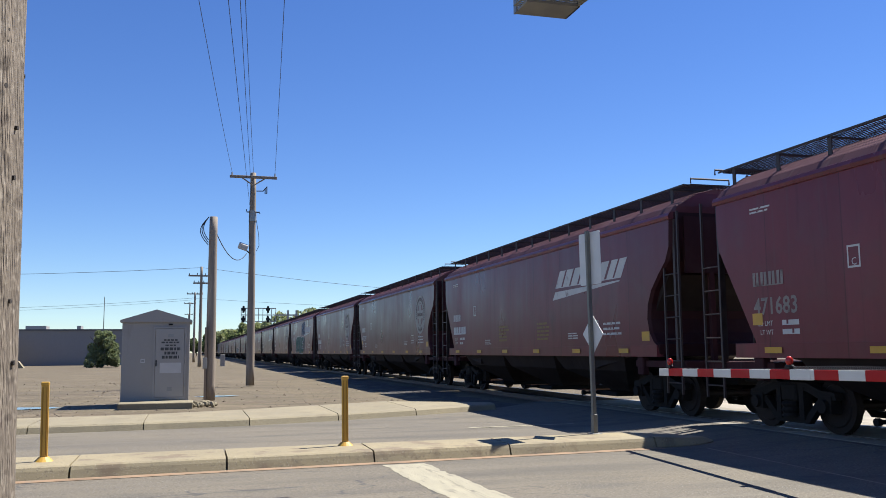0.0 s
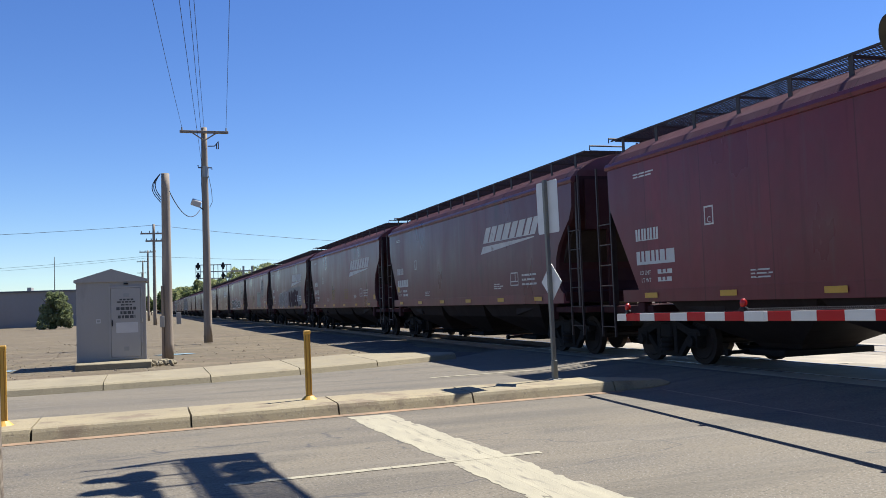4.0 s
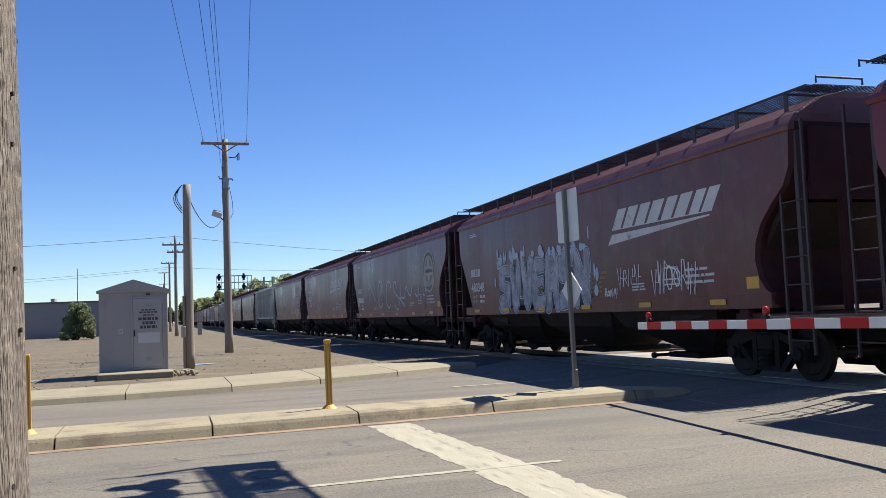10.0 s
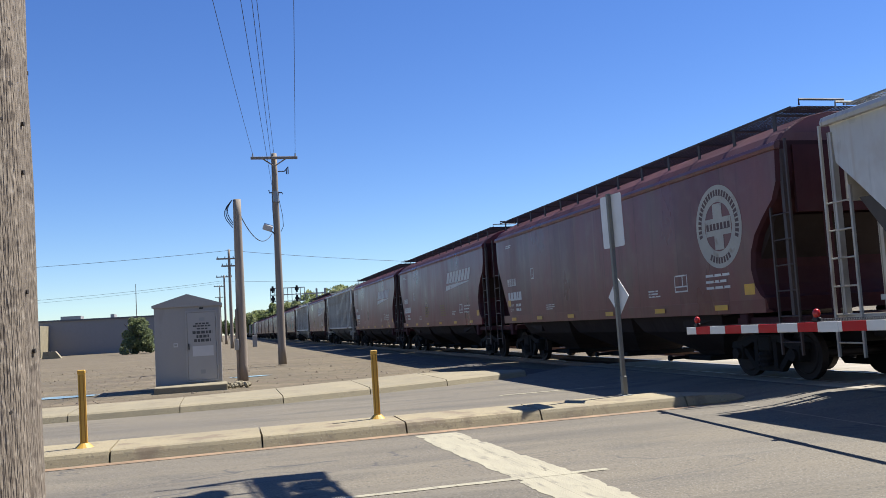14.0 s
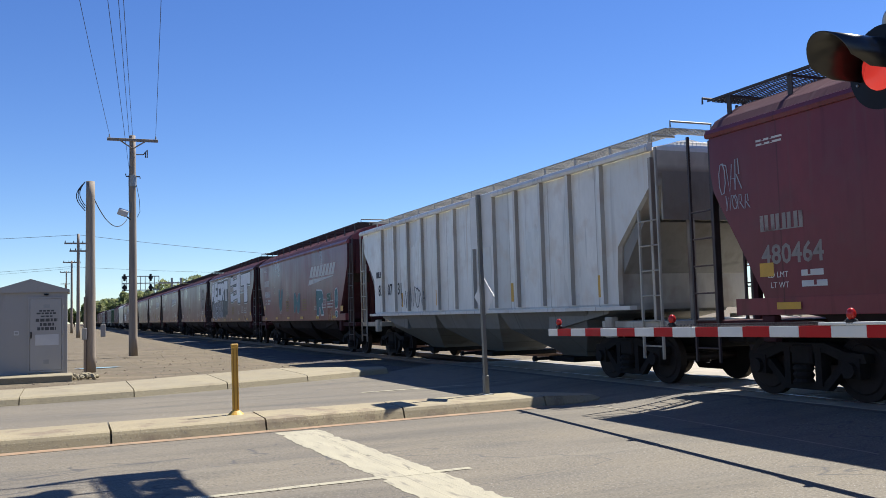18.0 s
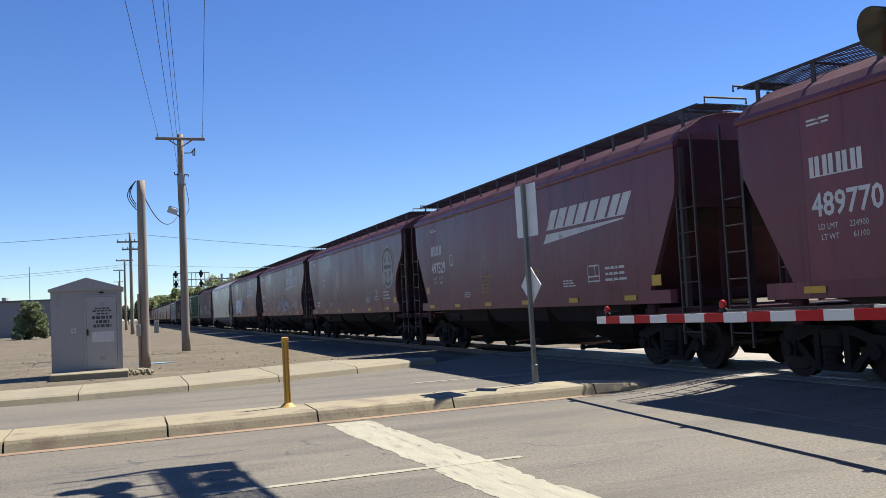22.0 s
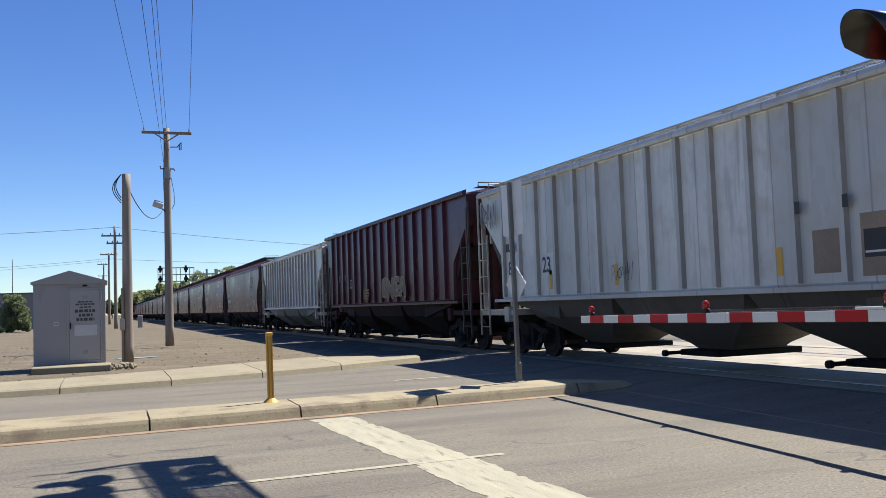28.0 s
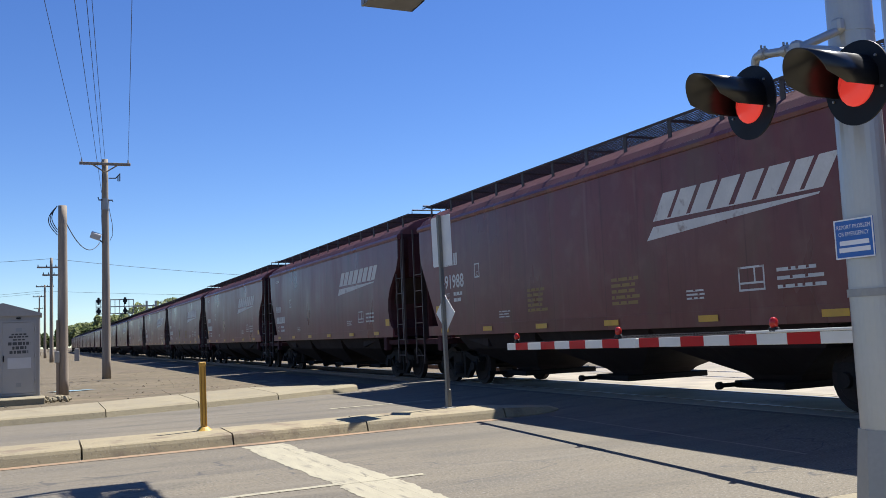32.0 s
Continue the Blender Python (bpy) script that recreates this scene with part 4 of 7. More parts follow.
def roundel(c, shift=0.0, m=None):
    y, z, r = HL - 15.6 + shift, 2.94, 0.81
    polys = []
    n = 40
    def ring(a, b, r0, r1):
        return [(y + r1 * math.cos(a), z + r1 * math.sin(a)), (y + r1 * math.cos(b), z + r1 * math.sin(b)), (y + r0 * math.cos(b), z + r0 * math.sin(b)), (y + r0 * math.cos(a), z + r0 * math.sin(a))]
    for k in range(n):
        polys.append(ring(2 * math.pi * k / n, 2 * math.pi * (k + 1) / n, 0.48, r))
    for u0, u1, v0, v1 in ((-0.16, 0.16, -0.45, 0.45), (-0.45, -0.16, -0.17, 0.17), (0.16, 0.45, -0.17, 0.17)):
        polys.append(oblong(y + u0, y + u1, z + v0, z + v1))
    decal(polys, m or M_CREAM, c, "emblem", "weathered cream round emblem with a cross")
    for first, count, nm in ((-0.27, 27, "emblem_band"), (4.16, 8, "emblem_band")):
        low, top = [], []
        for k in range(count):
            a = first + 0.1428 * k
            b = a + 0.095
            low += [(y + 0.60 * math.cos(t), z + 0.60 * math.sin(t)) for t in (a, b)]
            top += [(y + q * math.cos(t), z + q * math.sin(t)) for t, q in ((a, 0.607), (a, 0.72), (b, 0.72), (b, 0.607))]
        decal([low[::-1] + top], M_STAMP, c, nm, lift=0.008)
    decal([comb(HL - y - 0.42, z - 0.06, 0.13, [(0.085, 0.04)] * 7, 0.012)], M_STAMP, c, "emblem_band", lift=0.008)


def comb(u, z, h, teeth, base=0.04):
    """One plain shape: upright blocks of the given widths on a common thin foot."""
    pts, a = [(HL - u, z)], HL - u
    end = a - sum(w for w, g in teeth) - sum(g for w, g in teeth[:-1])
    low = [(a, z), (end, z)]
    top = []
    for k, (w, g) in enumerate(teeth):
        top += [(a, z + h), (a - w, z + h)]
        a -= w
        if k < len(teeth) - 1:
            top += [(a, z + base), (a - g, z + base)]
            a -= g
    return low[::-1] + top


def mark(c, z=2.86, size=0.34, u=2.35, old=False):
    """Reporting mark as plain blocks."""
    decal([comb(u, z, size, [(size * 0.30, size * 0.10), (size * 0.30, size * 0.22)] * 4, 0.018)], M_OLDLET if old else M_LETTER, c, "reporting_mark")


def bars(c, u, z, rows, w, m, name="stencil_bar", h=0.055, step=0.09, seed=0):
    rnd = random.Random(seed)
    for k in range(rows):
        teeth, a = [], 0.0
        while a < w:
            b = rnd.uniform(0.08, 0.3)
            teeth.append((b, 0.05))
            a += b + 0.05
        decal([comb(u, z - k * step, h, teeth, h * 0.22)], m, c, name)


def frame_mark(c, u, z, w, h, cells=True):
    """An outlined box; with cells, divided."""
    bm = bmesh.new()
    t, x = 0.03, -SIDE - 0.005
    ys = [HL - u, HL - u - t, HL - u - w * 0.6, HL - u - w * 0.6 - t, HL - u - w + t, HL - u - w]
    zs = [z, z + t, z + h * 0.28, z + h * 0.28 + t, z + h - t, z + h]
    grid = [[bm.verts.new((x, a, b)) for a in ys] for b in zs]
    for r in range(5):
        for k in range(5):
            rim = r in (0, 4) or k in (0, 4)
            if rim or (cells and (r == 2 or (k == 2 and r > 2))):
                bm.faces.new((grid[r][k], grid[r][k + 1], grid[r + 1][k + 1], grid[r + 1][k]))
    bmesh.ops.delete(bm, geom=[v for v in bm.verts if not v.link_faces], context="VERTS")
    part("frame_mark", bm, M_LETTER, c)


def strip(pts, w, m, parent, name, lift, rise=0.00012):
    """One sprayed line along points in (y, z); it rises slightly as it goes, so that it may cross itself."""
    bm = bmesh.new()
    last = None
    if rise == 0:
        fine = []
        for (a, b), (p, q) in zip(pts, pts[1:]):
            d = math.hypot(p - a, q - b) or 1
            k = min(0.4, w * 0.25 / d)
            fine += [(a + (p - a) * k, b + (q - b) * k), (p - (p - a) * k, q - (q - b) * k)]
        pts = fine
    for i, (a, b) in enumerate(pts):
        (p, q), (r, t) = pts[max(i - 1, 0)], pts[min(i + 1, len(pts) - 1)]
        d = math.hypot(r - p, t - q) or 1
        nx, ny = -(t - q) / d * w / 2, (r - p) / d * w / 2
        x = -SIDE - lift - rise * i
        pair = (bm.verts.new((x, a + nx, b + ny)), bm.verts.new((x, a - nx, b - ny)))
        if last:
            bm.faces.new((last[0], last[1], pair[1], pair[0]))
        last = pair
    return part(name, bm, m, parent)


# abstract block shapes of sprayed pieces in a unit cell, with their inner strokes
SHAPES = {
    "l": ([(0, 0), (0.05, 1), (0.42, 1), (0.40, 0.34), (1, 0.3), (1, 0)], []),
    "p": ([(0, 0), (0, 1), (0.85, 1), (1, 0.8), (0.95, 0.5), (0.72, 0.36), (0.42, 0.34), (0.40, 0)], [[(0.42, 0.66), (0.62, 0.7)]]),
    "a": ([(0, 0), (0.2, 0.8), (0.38, 1), (0.85, 1), (1, 0), (0.70, 0), (0.66, 0.27), (0.38, 0.27), (0.34, 0)], [[(0.45, 0.5), (0.52, 0.75), (0.6, 0.5)]]),
    "e": ([(0, 0), (0.02, 1), (1, 1), (0.98, 0.72), (0.42, 0.74), (0.42, 0.62), (0.86, 0.6), (0.86, 0.4), (0.42, 0.4), (0.42, 0.27), (1, 0.28), (1, 0)], []),
    "c": ([(0, 0.06), (0.05, 0.95), (1, 1), (0.96, 0.7), (0.45, 0.68), (0.45, 0.32), (1, 0.3), (1, 0)], []),
    "r": ([(0, 0), (0, 1), (0.8, 1), (1, 0.85), (0.98, 0.55), (0.78, 0.43), (1, 0), (0.66, 0), (0.5, 0.34), (0.38, 0.34), (0.36, 0)], [[(0.4, 0.64), (0.62, 0.7)]]),
    "t": ([(0.34, 0), (0.36, 0.62), (0, 0.6), (0, 1), (1, 1), (1, 0.62), (0.68, 0.62), (0.7, 0)], []),
    "n": ([(0, 0), (0, 1), (0.32, 1), (0.66, 0.48), (0.66, 1), (1, 1), (1, 0), (0.7, 0), (0.34, 0.52), (0.32, 0)], []),
    "o": ([(0.1, 0), (0, 0.25), (0, 0.8), (0.2, 1), (0.8, 1), (1, 0.8), (1, 0.22), (0.85, 0)], [[(0.5, 0.68), (0.46, 0.5), (0.5, 0.32)]]),
    "s": ([(0, 0), (0.05, 0.3), (0.55, 0.3), (0.5, 0.4), (0.05, 0.5), (0, 0.85), (0.25, 1), (1, 0.98), (0.95, 0.72), (0.5, 0.74), (0.5, 0.64), (0.95, 0.56), (1, 0.15), (0.85, 0)], []),
    "k": ([(0, 0), (0, 1), (0.36, 1), (0.38, 0.68), (0.7, 1.05), (1, 0.9), (0.62, 0.52), (1.05, 0), (0.62, -0.05), (0.38, 0.34), (0.34, 0)], []),
    "m": ([(0, 0), (0.05, 1), (0.3, 1), (0.5, 0.68), (0.7, 1), (1, 1), (1, 0), (0.72, 0), (0.7, 0.5), (0.5, 0.3), (0.32, 0.5), (0.3, 0)], []),
    "b": ([(0, 1), (0.3, 1), (0.3, 0.86), (0.72, 0.9), (0.74, 1.06), (1, 1.08), (1, -0.08), (0.78, -0.06), (0.74, 0.12), (0.3, 0.08), (0.28, 0), (0, 0), (0, 0.34), (0.3, 0.36), (0.3, 0.25), (0.68, 0.29), (0.66, 0.45), (0.3, 0.43), (0.28, 0.58), (0.66, 0.6), (0.66, 0.74), (0.3, 0.7), (0, 0.66)], []),
    "v": ([(0.28, 0), (0, 1), (0.34, 1), (0.5, 0.42), (0.66, 1.04), (1, 1), (0.72, 0)], []),
}


def rounded(pts, times):
    """Corners cut again and again, so that a block shape swells."""
    for _ in range(times):
        out = []
        for i, (a, b) in enumerate(pts):
            c, d = pts[(i + 1) % len(pts)]
            out += [(a * 0.78 + c * 0.22, b * 0.78 + d * 0.22), (a * 0.22 + c * 0.78, b * 0.22 + d * 0.78)]
        pts = out
    return pts


def piece(c, shapes, u0, u1, z0, z1, fill, outline, w=0.04, soft=0, wild=0.03, overlap=0.10, lean=0.0, halo=None, halo_w=0.1, inner=None, seed=0, base=0.0):
    """Sprayed block shapes in a row: halo, outline, fill and a few inner strokes; no lettering font."""
    rnd = random.Random(seed)
    n = len(shapes)
    cell = (u1 - u0) / (n - overlap * (n - 1))
    for k, ch in enumerate(shapes):
        poly, strokes = SHAPES[ch]
        up, down, tilt = rnd.uniform(-0.06, 0.06), rnd.uniform(-0.06, 0.06), rnd.uniform(-0.08, 0.08) * (wild * 12)

        def at(p):
            h = down + p[1] * (1 + up - down)
            return (HL - u0 - cell * (k * (1 - overlap) + p[0] + (lean + tilt) * (p[1] - 0.5)), z0 + (z1 - z0) * h)

        pts = [at((a + rnd.uniform(-wild, wild), b + rnd.uniform(-wild, wild))) for a, b in poly]
        pts = rounded(pts, soft)
        lift = base + 0.006 + 0.0035 * (k % 2)
        loop = pts + pts[:2]
        if halo:
            strip(loop, halo_w * 2, halo, c, "spray_halo", base + 0.0045, rise=0)
        strip(loop, w * 2, outline, c, "spray_outline", lift, rise=0)
        decal([pts], fill, c, "spray_shape", lift=lift + 0.0012)
        for line in strokes:
            strip([at(q) for q in line], max(0.025, w * 0.9), inner or outline, c, "spray_stroke", lift + 0.0024, rise=0)


def haze(c, u0, u1, z0, z1, m, seed, lift=0.003):
    """A sprayed ground with a ragged rim."""
    rnd = random.Random(seed)
    n = 26
    pts = []
    for k in range(n):
        t = 2 * math.pi * k / n
        f = rnd.uniform(0.9, 1.04)
        pts.append((HL - (u0 + u1) / 2 - (u1 - u0) / 2 * f * math.copysign(abs(math.cos(t)) ** 0.35, math.cos(t)), (z0 + z1) / 2 + (z1 - z0) / 2 * f * math.copysign(abs(math.sin(t)) ** 0.35, math.sin(t))))
    decal([pts], m, c, "spray_ground", lift=lift)


def scrawl(c, u0, u1, z0, z1, m, seed, w=0.05, loops=6):
    """A thin sprayed line in one go: quick uprights, hooks and loops."""
    rnd = random.Random(seed)
    pts = []
    step = (u1 - u0) / loops
    for k in range(loops):
        u = u0 + k * step
        lo, hi = z0 + rnd.uniform(-0.1, 0.15) * (z1 - z0), z1 + rnd.uniform(-0.3, 0.05) * (z1 - z0)
        kind = rnd.choice("zlov")
        if kind == "z":
            row = [(0, hi), (0.1, (lo + hi) / 2), (0.05, lo), (0.4, hi - 0.1 * (hi - lo)), (0.6, lo), (0.9, hi)]
        elif kind == "l":
            row = [(0, lo), (0.15, hi), (0.45, hi), (0.55, (lo + hi) / 2), (0.2, (lo + hi) / 2), (0.8, lo)]
        elif kind == "o":
            row = [(0.45 + 0.4 * math.cos(q), (lo + hi) / 2 + (hi - lo) * 0.42 * math.sin(q)) for q in (2, 2.8, 3.6, 4.4, 5.2, 6, 6.8, 7.6, 8.2)]
        else:
            row = [(0, hi), (0.35, lo), (0.7, hi), (0.55, (lo + hi) / 2), (0.95, (lo + hi) / 2)]
        pts += [(HL - u - a * step, b) for a, b in row]
    strip(pts, w, m, c, "spray_line", 0.008)


S_WHITE = mat("spray_white", (0.78, 0.78, 0.76), 0.6, 0, 0.12, 3, 20, 0)
S_BLACK = mat("spray_black", (0.018, 0.018, 0.02), 0.5, 0, 0.12, 3, 20, 0)
S_TEAL = mat("spray_teal", (0.06, 0.17, 0.17), 0.6, 0, 0.12, 3, 20, 0)
S_GREEN = mat("spray_green", (0.018, 0.095, 0.05), 0.6, 0, 0.3, 3, 20, 0)
S_NAVY = mat("spray_navy", (0.014, 0.022, 0.07), 0.6, 0, 0.12, 3, 20, 0)
S_BLUE = mat("spray_blue", (0.05, 0.22, 0.42), 0.6, 0, 0.12, 3, 20, 0)
S_GOLD = mat("spray_gold", (0.42, 0.34, 0.16), 0.6, 0, 0.12, 3, 20, 0)
S_DEEPGREEN = mat("spray_deep_green", (0.022, 0.034, 0.034), 0.6, 0, 0.3, 3, 20, 0)
S_CREAM = mat("spray_cream", (0.36, 0.36, 0.28), 0.6, 0, 0.15, 3, 20, 0)
S_DUST = mat("spray_dusty_grey", (0.23, 0.21, 0.19), 0.6, 0, 0.4, 3, 20, 0, (1, 4, 0.6), stain=(0.10, 0.06, 0.055), stain_at=0.56)
S_CLOUD = mat("spray_clouded_grey", (0.36, 0.36, 0.38), 0.6, 0, 0.45, 3.5, 20, 0, stain=(0.14, 0.14, 0.16), stain_at=0.55, spread=0.2)
S_PAW = mat("spray_blue_grey", (0.42, 0.44, 0.47), 0.6, 0, 0.2, 2, 20, 0)
S_RED = mat("spray_red", (0.42, 0.04, 0.035), 0.6, 0, 0.12, 3, 20, 0)
S_SILVER = mat("spray_silver", (0.33, 0.34, 0.36), 0.5, 0.2, 0.15, 3, 20, 0)
S_PALEBLUE = mat("spray_pale_blue", (0.42, 0.50, 0.58), 0.6, 0, 0.15, 3, 20, 0)
S_YELLOW = mat("spray_yellow", (0.50, 0.42, 0.12), 0.6, 0, 0.12, 3, 20, 0)
M_CREAM = mat("cream_emblem", (0.40, 0.38, 0.32), 0.6, 0, 0.12, 2, 20, 0, stain=(0.26, 0.22, 0.17), stain_at=0.58)
M_STAMP = mat("dark_emblem_bars", (0.09, 0.05, 0.045), 0.6, 0, 0.12, 2, 20, 0)
M_OLDBARS = mat("faded_yellow_bars", (0.26, 0.17, 0.05), 0.6, 0, 0.12, 2, 20, 0)
M_RUSTPATCH = mat("rust_patch", (0.27, 0.21, 0.15), 0.8, 0, 0.2, 2, 20, 0)
M_FADEPLATE = mat("faded_plate", (0.42, 0.42, 0.40), 0.6, 0, 0.1, 2, 20, 0)
M_BLUEPATCH = mat("bluish_repaint", (0.33, 0.36, 0.40), 0.5, 0, 0.08, 2, 20, 0)
M_TAGWHITE = mat("white_plate", (0.62, 0.62, 0.60), 0.6, 0, 0.1, 2, 20, 0)

GAP0, SPEED = 15.52, 22.2
N0, N1 = -2, 56
# how far each coupling lies from an even spacing
SHIFT = {-3: -0.2, 0: 0.0, 1: 0.5, 2: 0.9, 3: 1.1, 4: 1.5, 8: 1.7, 9: 1.85, 10: 2.2, 11: 2.2, 12: 2.35, 13: 2.8, 14: 2.5, 15: 1.9, 16: 2.2, 17: 3.1, 18: 3.2, 21: 1.9, 22: 2.1,
         23: 2.0, 24: 2.35, 25: 2.25, 26: 2.55, 27: 1.55, 28: 0.5, 29: 0.95, 30: 0.75, 31: 1.0, 34: 1.25, 35: 1.1, 36: 1.0, 37: 1.0, 38: 1.5, 39: 0.9, 40: 0.4, 41: -0.2, 42: -0.6, 60: -0.6}


def gap_at(n):
    """Where coupling n lies along the track at the start."""
    ks = sorted(SHIFT)
    return GAP0 + n * CAR_L + float(np.interp(n, ks, [SHIFT[k] for k in ks]))


KIND = {7: "brown", 15: "dark", 16: "ribgrey", 20: "ribclose", 22: "ribwide", 31: "white", 33: "green", 34: "ribgrey", 35: "ribmaroon", 36: "ribwhite",
        1: "rusty", 5: "dark", 8: "brown", 12: "rusty", 13: "dark", 17: "rusty", 25: "dark", 27: "dark", 30: "brown", 32: "matt", 37: "rusty", 38: "brown", 39: "rusty", 40: "dark", 24: "rusty", 29: "brown", 9: "brown", 21: "brown", 23: "brown", 28: "dark", 26: "dark"}
ROUND = (1, 2, 4, 8, 9, 13, 15, 17, 25, 28, 32, 37, 44, 47, 51)
NUMBER = {-1: "471683", 3: "488267", 1: "473397", 6: "474196", 26: "489770", 7: "480440", 8: "481340", 9: "476637", 10: "486617", 11: "483127", 12: "480348", 14: "496253", 15: "474273", 21: "480464", 23: "488868",
          25: "475221", 27: "497529", 28: "473479", 29: "480611", 30: "481746", 38: "487347", 39: "491988"}
LOADS = {26: ("224900", "61100"), 27: ("223100", "62900"), 30: ("223400", "62800")}
LOOKS = {"brown": "mineral red", "dark": "dark brown", "rusty": "dusty brown", "matt": "matt rusty brown", "white": "off-white", "ribgrey": "pale grey", "ribclose": "pale grey", "ribwhite": "off-white", "ribwide": "off-white", "ribmaroon": "maroon", "green": "forest green"}
PAINTS = {"brown": ("smooth", P_BROWN), "dark": ("smooth", P_DARK), "rusty": ("smooth", P_RUSTY), "matt": ("smooth", P_MATT), "white": ("smooth", P_CREAM),
          "ribgrey": ("ribbed", P_GREY), "ribclose": ("ribbed", P_GREY), "ribwhite": ("ribbed", P_WHITE), "ribwide": ("ribbed", P_WHITE), "ribmaroon": ("ribbed", P_MAROON), "green": ("ribbed", P_GREEN)}
for txt, size in [(v, z) for v in NUMBER.values() for z in (0.40, 0.47)] + [(v, 0.5) for v in ("82", "06", "54", "83", "07", "31", "23")] + [(v, 0.12) for pair in LOADS.values() for v in pair] + [("C", 0.16), ("LD LMT 223900", 0.13), ("LT WT 62100", 0.13), ("LD LMT", 0.12), ("LT WT", 0.12), ("436", 0.42), ("203300", 0.12), ("64700", 0.12), ("707", 0.42), ("826", 0.42), ("246", 0.42), ("REPORT PROBLEM", 0.052), ("OR EMERGENCY", 0.052)]:
    letters(txt, size)
TAGGED = {2, 28, 3, 7, 8, 9, 10, 12, 13, 15, 16, 20, 21, 22, 23, 24, 29, 30, 32, 33, 34, 35, 37}
CARS, PROTO = {}, {}
for n in range(N0, N1 + 1):
    key = KIND.get(n, ("brown", "brown", "dark", "brown", "brown")[n % 5])
    plain = n > 44
    spot = pose(TRACK_X, (gap_at(n) + gap_at(n + 1)) / 2, RAIL_Z)
    straight = n in (3, 23, 26, 27, 38)
    plain = "plain" if plain else ("straight" if straight else "")
    if (key, plain) not in PROTO:
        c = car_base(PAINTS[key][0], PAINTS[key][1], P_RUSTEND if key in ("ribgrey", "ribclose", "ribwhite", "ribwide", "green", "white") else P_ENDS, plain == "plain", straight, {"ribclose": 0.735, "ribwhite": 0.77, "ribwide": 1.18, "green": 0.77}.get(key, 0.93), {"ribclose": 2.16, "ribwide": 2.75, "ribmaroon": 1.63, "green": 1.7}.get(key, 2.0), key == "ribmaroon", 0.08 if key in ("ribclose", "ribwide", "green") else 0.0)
        add_trucks(c)
        c.matrix_basis = spot
        PROTO[(key, plain)] = c
    else:
        c = copy_thing(PROTO[(key, plain)], spot)
    extra = " with round cream emblem" if n in ROUND else ("" if key == "white" else " with white slanted emblem" if PAINTS[key][0] == "smooth" else " with side ribs")
    tagged(c, LOOKS[key] + " covered hopper railcar" + extra + (" and graffiti" if n in TAGGED else ""), "railcar", "hopper cars of the train")
    span = (gap_at(n + 1) - gap_at(n)) / CAR_L
    span = span if abs(span - 1) > 0.02 else 1.0
    c.scale.y = span
    for o in c.children:
        if o.name.startswith("truck"):
            o.scale.y = 1 / span
    CARS[n] = c
